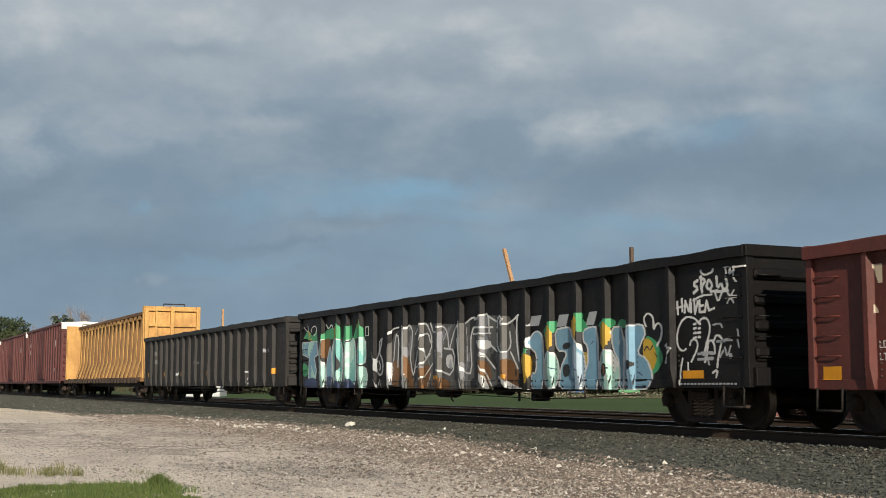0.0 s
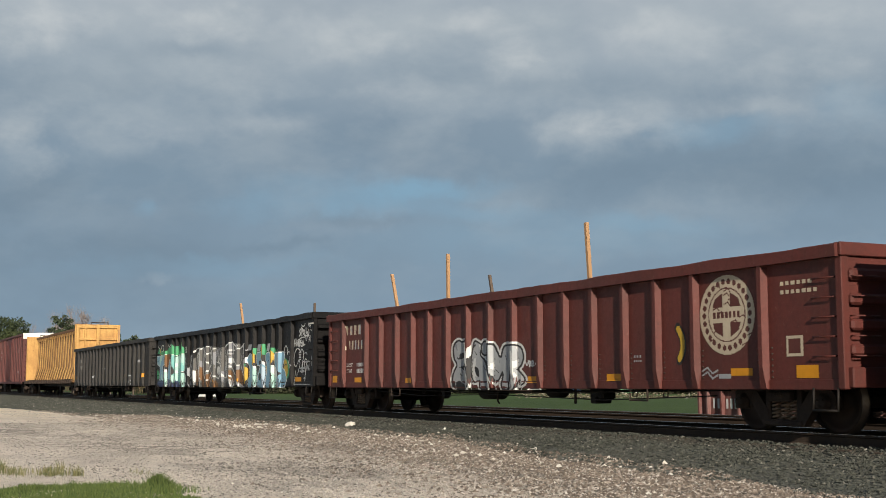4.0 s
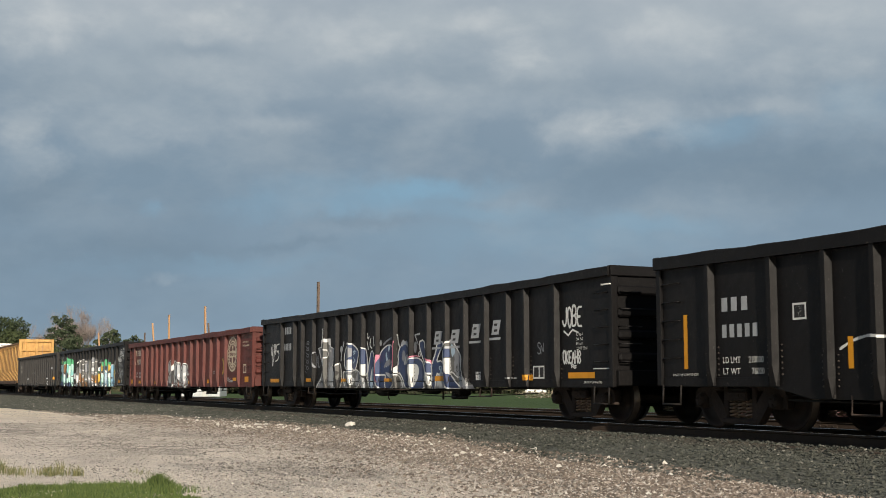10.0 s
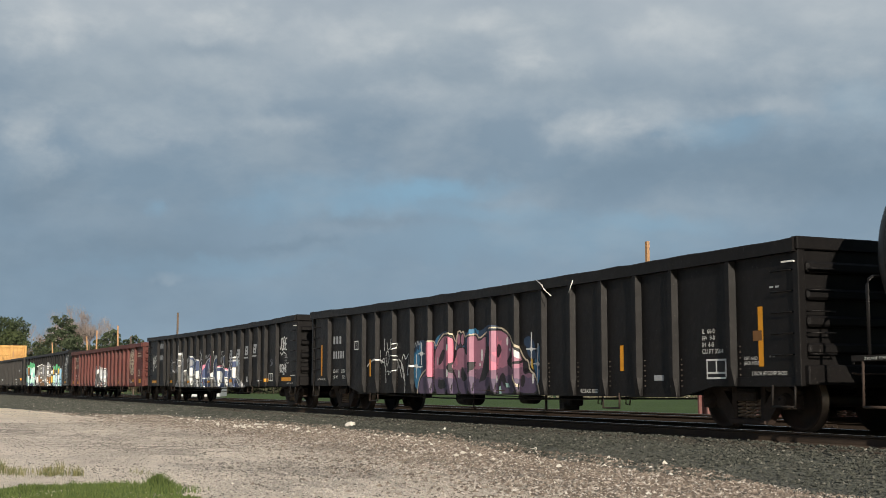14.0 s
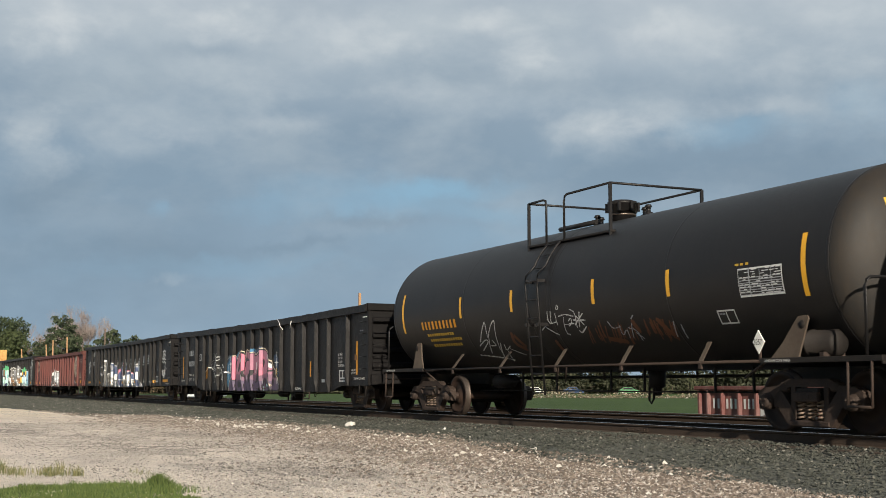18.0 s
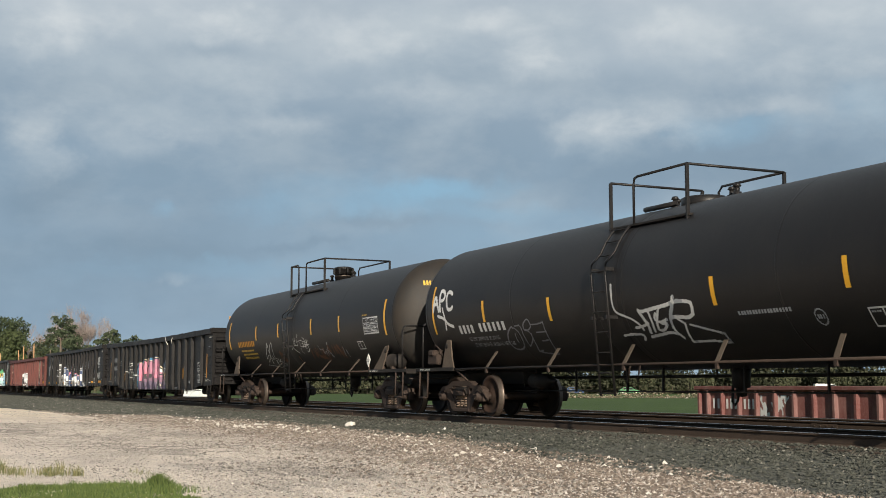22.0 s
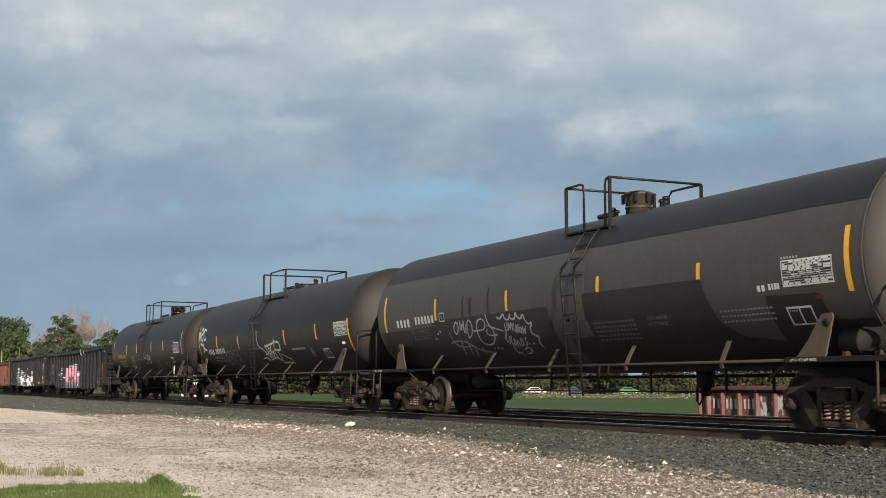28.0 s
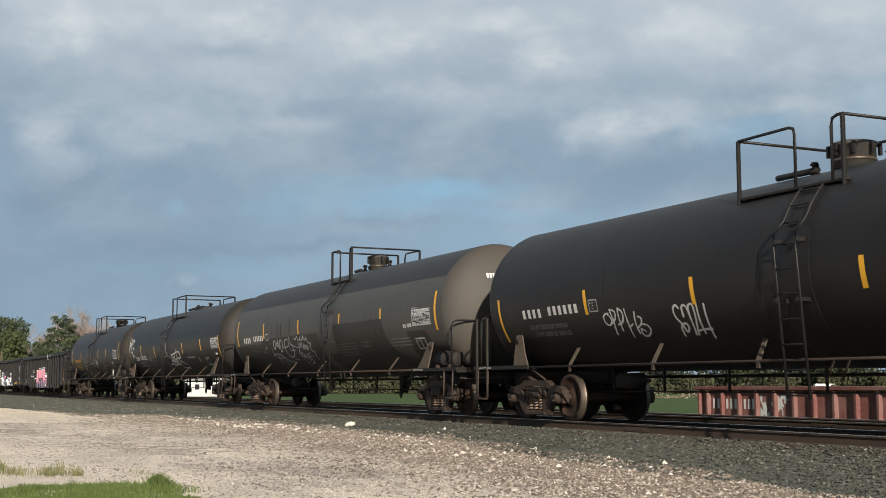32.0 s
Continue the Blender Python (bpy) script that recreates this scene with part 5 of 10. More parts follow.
c.strokes(WH, 0.05, 0, [(8.44, 2.05), (8.46, 1.84)], [(8.57, 2.08), (8.58, 1.88)], [(8.43, 1.94), (8.59, 1.96)], [(8.64, 1.86), (8.66, 2.04), (8.75, 1.87), (8.80, 2.06), (8.81, 1.85)], [(8.89, 2.06), (8.91, 1.83), (8.99, 2.02)], [(9.03, 2.03), (9.03, 1.85), (9.13, 1.85)])
c.strokes(WH, 0.05, 0, [(9.03, 1.94), (9.12, 1.95)], [(9.16, 1.84), (9.21, 2.01), (9.27, 1.86), (9.40, 1.89)])
c.piece("graffiti_tag", "white sprayed heart shape")
c.strokes(WH, 0.045, 2, [(8.99, 1.68), (8.88, 1.77), (8.64, 1.79), (8.47, 1.65), (8.40, 1.44), (8.46, 1.28), (8.59, 1.24), (8.65, 1.28)], [(8.99, 1.68), (9.11, 1.76), (9.25, 1.72), (9.29, 1.55), (9.18, 1.33), (9.12, 1.17)], [(8.76, 1.33), (8.79, 1.41), (8.92, 1.42), (8.98, 1.32), (8.88, 1.18), (8.79, 1.07)], [(9.14, 1.05), (9.21, 1.22), (9.21, 1.35), (9.31, 1.41), (9.39, 1.31), (9.39, 1.20)], [(9.37, 1.38), (9.44, 1.48), (9.56, 1.43), (9.57, 1.37)], [(9.56, 1.35), (9.48, 1.15), (9.44, 0.97)])
c.strokes(WH, 0.045, 2, [(8.48, 0.71), (8.50, 0.94), (8.56, 1.12)], [(8.70, 1.05), (8.71, 0.88), (8.81, 0.82)], [(9.33, 0.89), (9.45, 0.94), (9.41, 0.82)])
c.piece("graffiti_tag", "thin silver sprayed tag")
c.strokes(SV, 0.04, 1, [(9.60, 1.39), (9.77, 1.42)], [(9.64, 1.27), (9.69, 1.12), (9.78, 1.29)], [(9.52, 1.13), (9.60, 1.23)], [(9.09, 1.17), (9.20, 1.15), (9.24, 1.02)], [(9.44, 1.37), (9.82, 1.37)], [(9.95, 1.53), (9.97, 1.43)])
c.strokes(SV, 0.04, 1, [(9.94, 1.38), (9.98, 1.27)], [(9.36, 1.63), (9.54, 1.65), (9.58, 1.58)])
c.oval(9.77, 1.14, 0.040, 0.043, SV)
c.piece("stencil", "small white stencil bars")
c.strokes(WH, 0.05, 0, [(8.87, 1.66), (8.93, 1.67)], [(8.99, 1.67), (9.03, 1.66)])
c.strokes(WH, 0.05, 0, [(8.87, 1.59), (8.93, 1.60)], [(8.99, 1.59), (9.03, 1.59)])
c.strokes(WH, 0.05, 0, [(8.87, 1.52), (8.93, 1.52)], [(8.98, 1.52), (9.03, 1.52)])
c.strokes(WH, 0.05, 0, [(8.87, 1.45), (8.92, 1.45)], [(8.98, 1.45), (9.03, 1.45)])
c.strokes(SV, 0.06, 0, [(8.97, 1.19), (9.15, 1.20)], [(9.20, 1.20), (9.35, 1.19)])
c.strokes(SV, 0.06, 0, [(8.97, 1.10), (9.14, 1.11)], [(9.20, 1.11), (9.34, 1.11)])
reflectors(c, [(8.55, 9.1, 0.80, 0.93), (-0.95, -0.55, 0.83, 0.92), (2.35, 2.6, 0.83, 0.92)])
c.bars(8.5, 9.95, 0.70, 0.735, 16, SV)
c.onto(car, face, "spray-painted pieces in teal, white outline and pale blue", cuts=cuts)
part("white_band", Shape().box(9.95, 10.24, -1.55, -1.515, 2.465, 2.49), WHITE, car)

# the oxide red gondola with the emblem
RIBS_C = [1.14, 2.76, 3.75, 4.77, 5.72, 6.66, 7.63, 8.65, 9.68, 10.71, 11.74, 12.71, 13.69, 14.69, 15.65, 16.68, 18.31]
car, face, edges, cuts = gondola("oxide red gondola car with timber stakes and a round emblem", -85.33, -65.40, RED, RIBS_C, trucks=(1.3, 1.75), z0=0.64, z1=2.62, chord=0.18,
                                 stakes=((-4.66, -1.36, 3.45, -0.42, WOOD), (-2.36, -1.36, 3.66, -0.02, WOOD), (-4.20, 0.90, 3.46, -0.30, OLD_WOOD), (3.74, -1.36, 3.68, -0.10, WOOD)))
c = Canvas(-9.9, 9.9, 0.6, 2.45, 0.014, edges)
steel = lambda X, Z, w: np.where(w > 0.45, WH, np.where(w < -0.75, GY, SV))
c.shape([(-2.05, 1.61), (-1.85, 1.68), (-1.65, 1.63), (-1.49, 1.67), (-1.38, 1.28), (-1.42, 1.21), (-1.27, 1.02), (-1.24, 0.72), (-1.51, 0.59), (-2.07, 0.63), (-2.17, 0.80), (-2.10, 0.98), (-1.90, 1.14), (-2.10, 1.30), (-2.12, 1.50)], WH, WH, 0.22, soft=1)
c.shape([(-1.14, 1.53), (-1.06, 1.65), (-0.88, 1.60), (-0.69, 1.53), (-0.83, 1.34), (-0.56, 1.21), (-0.42, 0.91), (-0.41, 0.60), (-0.83, 0.61), (-0.79, 0.80), (-1.09, 0.74), (-1.24, 0.92), (-1.25, 1.23), (-1.21, 1.31)], WH, WH, 0.22, soft=1)
c.shape([(-0.33, 1.56), (-0.15, 1.53), (0.12, 1.22), (0.23, 1.48), (0.45, 1.52), (0.63, 1.47), (0.51, 0.90), (0.47, 0.58), (0.13, 0.62), (0.24, 1.00), (0.03, 0.79), (-0.11, 0.73), (-0.28, 0.91), (-0.34, 1.30)], WH, WH, 0.22, soft=1)
c.shape([(0.56, 1.43), (0.73, 1.52), (1.01, 1.44), (1.10, 1.25), (1.00, 1.09), (0.84, 1.01), (1.12, 0.86), (1.15, 0.75), (0.96, 0.68), (0.93, 0.83), (0.75, 0.60), (0.57, 0.60), (0.68, 1.00)], WH, WH, 0.22, soft=1)
c.shape([(-0.77, 1.52), (-0.62, 1.63), (-0.47, 1.59), (-0.41, 1.41), (-0.55, 1.31), (-0.73, 1.36)], WH, WH, 0.22, soft=1)
c.shape([(-2.05, 1.61), (-1.85, 1.68), (-1.65, 1.63), (-1.49, 1.67), (-1.38, 1.28), (-1.42, 1.21), (-1.27, 1.02), (-1.24, 0.72), (-1.51, 0.59), (-2.07, 0.63), (-2.17, 0.80), (-2.10, 0.98), (-1.90, 1.14), (-2.10, 1.30), (-2.12, 1.50)], steel, BK, 0.07, soft=1)
c.shape([(-1.14, 1.53), (-1.06, 1.65), (-0.88, 1.60), (-0.69, 1.53), (-0.83, 1.34), (-0.56, 1.21), (-0.42, 0.91), (-0.41, 0.60), (-0.83, 0.61), (-0.79, 0.80), (-1.09, 0.74), (-1.24, 0.92), (-1.25, 1.23), (-1.21, 1.31)], steel, BK, 0.07, soft=1)
c.shape([(-0.33, 1.56), (-0.15, 1.53), (0.12, 1.22), (0.23, 1.48), (0.45, 1.52), (0.63, 1.47), (0.51, 0.90), (0.47, 0.58), (0.13, 0.62), (0.24, 1.00), (0.03, 0.79), (-0.11, 0.73), (-0.28, 0.91), (-0.34, 1.30)], steel, BK, 0.07, soft=1)
c.shape([(0.56, 1.43), (0.73, 1.52), (1.01, 1.44), (1.10, 1.25), (1.00, 1.09), (0.84, 1.01), (1.12, 0.86), (1.15, 0.75), (0.96, 0.68), (0.93, 0.83), (0.75, 0.60), (0.57, 0.60), (0.68, 1.00)], steel, BK, 0.07, soft=1)
c.shape([(-0.77, 1.52), (-0.62, 1.63), (-0.47, 1.59), (-0.41, 1.41), (-0.55, 1.31), (-0.73, 1.36)], steel, BK, 0.07, soft=1)
c.shape([(-1.89, 1.36), (-1.53, 1.42), (-1.46, 1.31), (-1.82, 1.24), (-1.94, 1.28)], BK, soft=1)
c.shape([(-1.86, 1.08), (-1.50, 1.13), (-1.46, 1.02), (-1.58, 1.00), (-1.70, 1.07)], BK, soft=1)
c.shape([(-2.15, 0.80), (-1.95, 0.76), (-1.78, 0.80), (-1.47, 0.69), (-1.55, 0.59), (-2.03, 0.61)], BK, soft=1)
c.shape([(-1.08, 1.12), (-0.85, 1.04), (-0.86, 0.84), (-1.01, 0.92)], BK, soft=1)
c.oval(-1.85, 1.34, 0.061, 0.053, SV)
c.strokes(BK, 0.05, 1, [(-0.04, 0.79), (-0.18, 0.75), (-0.24, 0.87)], [(0.84, 1.01), (1.03, 0.90)], [(-1.15, 1.49), (-1.03, 1.55)])
c.strokes(BK, 0.02, 0, [(-1.76, 0.94), (-1.66, 0.90)], [(-1.07, 1.41), (-0.96, 1.34)], [(0.32, 1.29), (0.39, 1.21)], [(-0.10, 1.01), (0.04, 0.95)], [(-0.67, 1.11), (-0.56, 1.01)])
c.drips(-2.0, 1.0, 0.76, 10, WH, 3)
c.piece("graffiti_tag", "small white tag")
c.strokes(WH, 0.04, 1, [(1.16, 1.16), (1.22, 1.06), (1.29, 1.17)], [(1.32, 1.08), (1.30, 1.17), (1.38, 1.15), (1.33, 1.06)], [(1.41, 1.08), (1.43, 1.19), (1.49, 1.13), (1.42, 1.06), (1.50, 1.08)])
c.oval(1.55, 1.11, 0.018, 0.022, WH)
c.piece("emblem", "cream oval emblem with a dark cross")
c.oval(7.47, 1.77, 0.66, 0.61, CR).oval(7.47, 1.77, 0.45, 0.42, OX, 0.95)
for sx in (-1, 1):
    for sz in (-1, 1):
        c.area([(7.47 + sx * 0.09, 1.77 + sz * 0.12), (7.47 + sx * 0.34, 1.77 + sz * 0.12), (7.47 + sx * 0.28, 1.77 + sz * 0.25), (7.47 + sx * 0.09, 1.77 + sz * 0.34)], OX)
c.bars(7.14, 7.82, 1.72, 1.82, 7, OX)
for k in range(26):
    q = 2 * math.pi * k / 26
    c.oval(7.47 + 0.55 * math.cos(q), 1.77 + 0.51 * math.sin(q), 0.045, 0.045, OX)
for k in range(14):
    q = random.Random(k).uniform(6.9, 8.0)
    c.line([(q, 1.3 + 0.07 * k), (q + 0.1, 1.33 + 0.07 * k), (q + 0.14, 1.28 + 0.07 * k)], 0.02, OX)
c.piece("graffiti_tag", "yellow painted curved shape")
c.line(rounded([(6.22, 1.62), (6.35, 1.45), (6.36, 1.25), (6.25, 1.1)]), 0.17, SO).line(rounded([(6.23, 1.6), (6.34, 1.45), (6.34, 1.25), (6.25, 1.12)]), 0.11, GD)
c.piece("stencil", "cream stencil bars")
patchy = lambda X, Z, w: np.where(w > 0.35, 0, np.where(w < -0.2, SV, CR))
c.bars(-8.75, -7.55, 2.03, 2.28, 4, patchy, 0.52).bars(-8.75, -7.45, 1.64, 1.88, 6, patchy, 0.48)
reflectors(c, [(-9.75, -9.4, 0.77, 0.95), (-8.1, -7.6, 0.77, 0.90), (-4.75, -4.25, 0.75, 0.86), (1.25, 1.65, 0.74, 0.86), (4.1, 4.55, 0.77, 0.89), (7.55, 8.05, 0.84, 0.95), (9.0, 9.45, 0.80, 0.98)])
c.bars(8.8, 9.3, 1.1, 1.4, 1, CR, 0.7).rect(8.85, 9.1, 1.15, 1.35, OX).bars(8.7, 9.5, 2.0, 2.06, 7, CR).bars(8.7, 9.4, 2.12, 2.18, 6, CR)
c.bars(4.95, 5.2, 1.16, 1.2, 3, SV, 0.6).bars(4.95, 5.2, 1.09, 1.12, 4, SV, 0.6).rect(7.25, 7.55, 0.8, 0.87, SV).word("~", 6.85, 7.3, 0.8, 1.0, [(0.03, SV)], soft=0)
c.onto(car, face, "silver spray-painted lettering, cream oval emblem and reflectors", cuts=cuts)
lettering("LD LMT", 0.10, car, face, -8.7, 1.18)
lettering("LT WT", 0.10, car, face, -8.7, 1.02)
c = Canvas(-8.0, -7.4, 1.0, 1.3, 0.014, edges)
c.bars(-7.95, -7.45, 1.18, 1.28, 6, WH).bars(-7.95, -7.45, 1.02, 1.12, 5, WH)
c.onto(car, face, "white stencil bars", "stencil", cuts=cuts)

# the black gondola with navy and white pieces
car, face, edges, cuts = gondola("black gondola car with white and blue graffiti", -64.22, -43.76, BLACK, RIBS, z0=0.66, z1=2.79, trucks=(1.5, 1.72), sag=0.05, stakes=((-5.18, -1.36, 3.67, 0.0, OLD_WOOD),))
c = Canvas(-10.0, 10.15, 0.62, 2.55, 0.010, edges)
murk = lambda X, Z, w: np.where(w > 0.35, GY, np.where(w < -0.35, SO, FT))
deep = lambda X, Z, w: np.where(w > 0.75, PB, NV)
ash = lambda X, Z, w: np.where(w > 0.15, GY, FT)
c.shape([(-5.27, 0.59), (-4.72, 1.03), (-3.77, 1.08), (-2.52, 1.00), (-0.30, 1.03), (2.44, 1.00), (4.39, 0.93), (4.80, 0.63)], murk, soft=0)
c.shape([(-4.81, 1.96), (-4.09, 1.98), (-4.04, 1.75), (-3.80, 1.70), (-3.85, 1.25), (-4.09, 1.08), (-3.99, 0.60), (-5.24, 0.59), (-4.81, 0.87), (-4.67, 1.21), (-4.98, 1.69), (-5.06, 1.74), (-4.78, 1.76)], ash, WH, 0.05, soft=0)
c.shape([(-4.09, 1.20), (-3.83, 1.23), (-3.75, 0.60), (-4.04, 0.60), (-4.15, 0.96)], SV)
c.shape([(-4.78, 1.97), (-4.09, 1.99), (-4.06, 1.81), (-4.20, 1.81), (-4.22, 1.90), (-4.75, 1.87)], WH, soft=0)
c.strokes(WH, 0.04, 1, [(-4.53, 1.68), (-4.33, 1.69), (-4.20, 1.57), (-4.31, 1.45), (-4.56, 1.46), (-4.67, 1.58), (-4.53, 1.68)], [(-4.06, 1.66), (-4.01, 1.61)], [(-4.67, 1.21), (-4.81, 0.87), (-5.24, 0.59)], [(-4.42, 1.45), (-4.45, 1.23)])
c.oval(-3.20, 1.66, 0.101, 0.094, SV)
c.strokes(SV, 0.07, 1, [(-3.18, 1.56), (-3.21, 1.36)], [(-3.05, 1.75), (-3.02, 1.85)])
c.shape([(-3.77, 1.14), (-3.46, 1.21), (-3.31, 1.33), (-3.18, 1.07), (-3.16, 0.60), (-3.88, 0.60)], murk, WH, 0.045)
c.shape([(-2.91, 1.12), (-3.00, 1.42), (-2.85, 1.72), (-2.51, 1.82), (-2.15, 1.71), (-1.92, 1.58), (-1.99, 1.33), (-2.16, 1.08), (-2.44, 1.04)], deep, WH, 0.06)
c.shape([(-2.80, 1.67), (-2.53, 1.75), (-2.39, 1.65), (-2.44, 1.38), (-2.81, 1.39)], GY)
c.shape([(-2.78, 1.36), (-2.42, 1.37), (-2.40, 1.17), (-2.23, 1.08), (-2.69, 1.11)], WH, soft=0)
c.strokes(PB, 0.03, 0, [(-2.32, 1.55), (-2.22, 1.62), (-2.18, 1.51), (-2.32, 1.58), (-2.15, 1.58), (-2.32, 1.49)], [(-2.30, 1.42), (-2.18, 1.35), (-2.30, 1.28)])
c.shape([(-3.11, 1.07), (-2.76, 1.04), (-2.40, 1.06), (-2.04, 1.11), (-1.79, 0.99), (-1.84, 0.66), (-2.40, 0.58), (-2.89, 0.60)], ash, WH, 0.05)
c.shape([(-2.69, 0.99), (-2.42, 0.97), (-2.14, 0.81), (-2.40, 0.66), (-2.69, 0.85)], WH)
c.shape([(-1.80, 1.59), (-1.57, 1.69), (-1.35, 1.59), (-1.25, 1.04), (-1.43, 0.94), (-1.72, 1.03), (-1.85, 1.27)], deep, WH, 0.05)
c.shape([(-1.30, 0.94), (-1.21, 1.20), (-1.07, 1.55), (-0.92, 1.58), (-0.78, 1.15), (-0.81, 0.59), (-1.15, 0.59)], deep, WH, 0.05)
c.shape([(-1.79, 1.20), (-1.43, 1.24), (-1.41, 0.99), (-1.68, 0.96)], WH, soft=0)
c.shape([(-1.77, 0.98), (-1.48, 0.92), (-1.35, 0.61), (-1.82, 0.61)], SV)
c.shape([(-0.99, 1.15), (-0.88, 1.17), (-0.87, 0.61), (-1.11, 0.61)], PB)
c.strokes(WH, 0.045, 1, [(-1.43, 0.96), (-1.15, 0.69), (-0.99, 1.09)], [(-1.30, 2.03), (-1.28, 1.87), (-1.19, 1.94)], [(-1.33, 1.81), (-1.24, 1.61)], [(-1.08, 1.88), (-1.15, 1.70), (-1.00, 1.64)], [(-0.91, 1.93), (-0.87, 1.69)])
c.shape([(-0.62, 0.59), (-0.63, 1.14), (-0.49, 1.46), (-0.18, 1.64), (0.22, 1.71), (0.45, 1.53), (0.52, 1.12), (0.37, 0.59)], deep, WH, 0.06)
c.shape([(-0.23, 1.11), (-0.11, 1.26), (0.21, 1.36), (0.29, 1.21), (-0.05, 1.15)], GY)
c.shape([(-0.16, 1.03), (0.26, 0.98), (0.32, 0.84), (0.06, 0.90)], SV)
c.strokes(WH, 0.05, 0, [(-0.51, 0.95), (-0.12, 0.95), (-0.10, 0.61)])
c.strokes(PK, 0.05, 1, [(-0.50, 1.44), (-0.58, 1.14), (-0.63, 0.82), (-0.53, 0.78)])
c.strokes(GY, 0.07, 1, [(-0.22, 1.71), (0.02, 1.81), (0.36, 1.87)])
c.oval(-0.41, 1.75, 0.073, 0.075, SV)
c.oval(0.34, 1.82, 0.048, 0.042, SV)
c.strokes(PK, 0.042, 1, [(0.60, 1.76), (0.57, 1.5), (0.57, 1.15)])
c.shape([(0.49, 0.97), (0.80, 0.92), (1.08, 0.62), (0.41, 0.59)], ash, WH, 0.05)
c.shape([(0.59, 1.00), (0.73, 1.27), (0.68, 1.45), (0.83, 1.64), (1.17, 1.71), (1.33, 1.60), (1.39, 1.39), (1.33, 1.16), (1.24, 1.06), (1.48, 0.60), (1.19, 0.60), (0.87, 0.97)], deep, WH, 0.055)
c.shape([(0.96, 1.52), (1.09, 1.53), (1.16, 1.39), (1.03, 1.24), (0.92, 1.32)], GY)
c.shape([(1.22, 1.47), (1.34, 1.35), (1.25, 1.19), (1.01, 1.18)], SV)
c.shape([(0.85, 1.66), (0.93, 1.75), (1.02, 1.80), (1.11, 1.74), (1.22, 1.77), (1.29, 1.68)], SV, soft=0)
c.strokes(WH, 0.05, 1, [(0.67, 1.92), (0.70, 1.73), (0.81, 1.60)])
c.shape([(1.30, 0.60), (1.37, 1.21), (1.52, 1.33), (1.85, 1.34), (2.12, 1.27), (2.26, 1.05), (2.21, 0.76), (2.28, 0.60)], deep, WH, 0.055)
c.shape([(1.33, 1.09), (1.50, 1.19), (1.78, 1.20), (1.95, 1.10), (1.91, 0.91), (1.73, 0.70), (1.55, 0.62), (1.41, 0.76)], WH)
c.strokes(PK, 0.04, 1, [(1.43, 1.32), (1.70, 1.40), (1.95, 1.36)])
c.oval(1.72, 1.59, 0.086, 0.127, GY)
c.strokes(SV, 0.05, 1, [(1.69, 1.87), (1.83, 1.74), (1.82, 1.67)], [(1.73, 1.88), (1.97, 1.90)])
c.shape([(1.91, 1.71), (2.22, 1.75), (2.31, 1.47), (2.45, 1.26), (2.71, 1.18), (2.67, 0.95), (2.44, 0.98), (2.06, 1.42)], deep, WH, 0.055, soft=1)
c.strokes(WH, 0.035, 1, [(2.02, 1.48), (1.92, 1.47), (1.90, 1.39), (1.99, 1.36), (2.04, 1.42), (1.97, 1.43)])
c.shape([(2.29, 1.23), (2.41, 1.04), (2.60, 0.90), (2.71, 0.71), (2.53, 0.68), (2.34, 0.89)], WH)
c.strokes(PK, 0.04, 1, [(2.45, 1.31), (2.61, 1.26), (2.64, 1.16)])
c.shape([(2.67, 0.60), (2.65, 0.97), (2.63, 1.16), (2.88, 1.46), (2.96, 1.73), (3.29, 1.64), (3.03, 1.40), (2.90, 1.22), (3.17, 1.25), (3.33, 1.11), (3.89, 0.78), (4.26, 0.61), (3.46, 0.61), (3.35, 0.85), (3.20, 0.99), (3.05, 0.93), (2.92, 0.97), (2.85, 0.60)], deep, WH, 0.055, soft=1)
c.shape([(3.00, 0.93), (3.19, 0.97), (3.33, 0.82), (3.42, 0.62), (2.94, 0.62)], SV)
c.oval(3.11, 1.08, 0.077, 0.055, PB, 0.5)
c.shape([(3.22, 1.49), (3.44, 1.59), (3.68, 1.72), (4.06, 1.43), (4.17, 1.31), (4.14, 1.06), (4.22, 0.87), (3.96, 0.87), (3.75, 0.98), (3.56, 0.98), (3.24, 1.15)], ash, WH, 0.05, soft=1)
c.shape([(3.34, 1.48), (3.58, 1.54), (3.62, 1.32), (3.32, 1.30)], deep, soft=0)
c.shape([(3.27, 1.28), (3.63, 1.30), (3.68, 1.07), (3.59, 0.98), (3.28, 1.15)], WH, soft=0)
c.shape([(3.65, 1.65), (3.93, 1.46), (3.73, 1.29), (3.67, 1.43)], PB)
c.strokes(BK, 0.03, 1, [(3.98, 1.15), (3.91, 1.02), (4.03, 0.98), (4.00, 1.11)], [(4.09, 1.11), (4.20, 1.02), (4.08, 0.98), (4.19, 0.96)], [(4.14, 0.89), (4.24, 0.80), (4.16, 0.73)])
c.shape([(4.04, 0.85), (4.28, 0.91), (4.45, 0.88), (4.59, 0.63), (4.15, 0.63)], SV)
c.shape([(4.13, 0.64), (4.75, 0.71), (4.83, 0.62), (4.51, 0.61)], GY, soft=0)
c.piece("graffiti_tag", "small white tags above the piece")
c.word("OAC", -5.35, -4.85, 1.2, 1.6, [(0.03, GY)])
c.piece("graffiti_tag", "white sprayed tag")
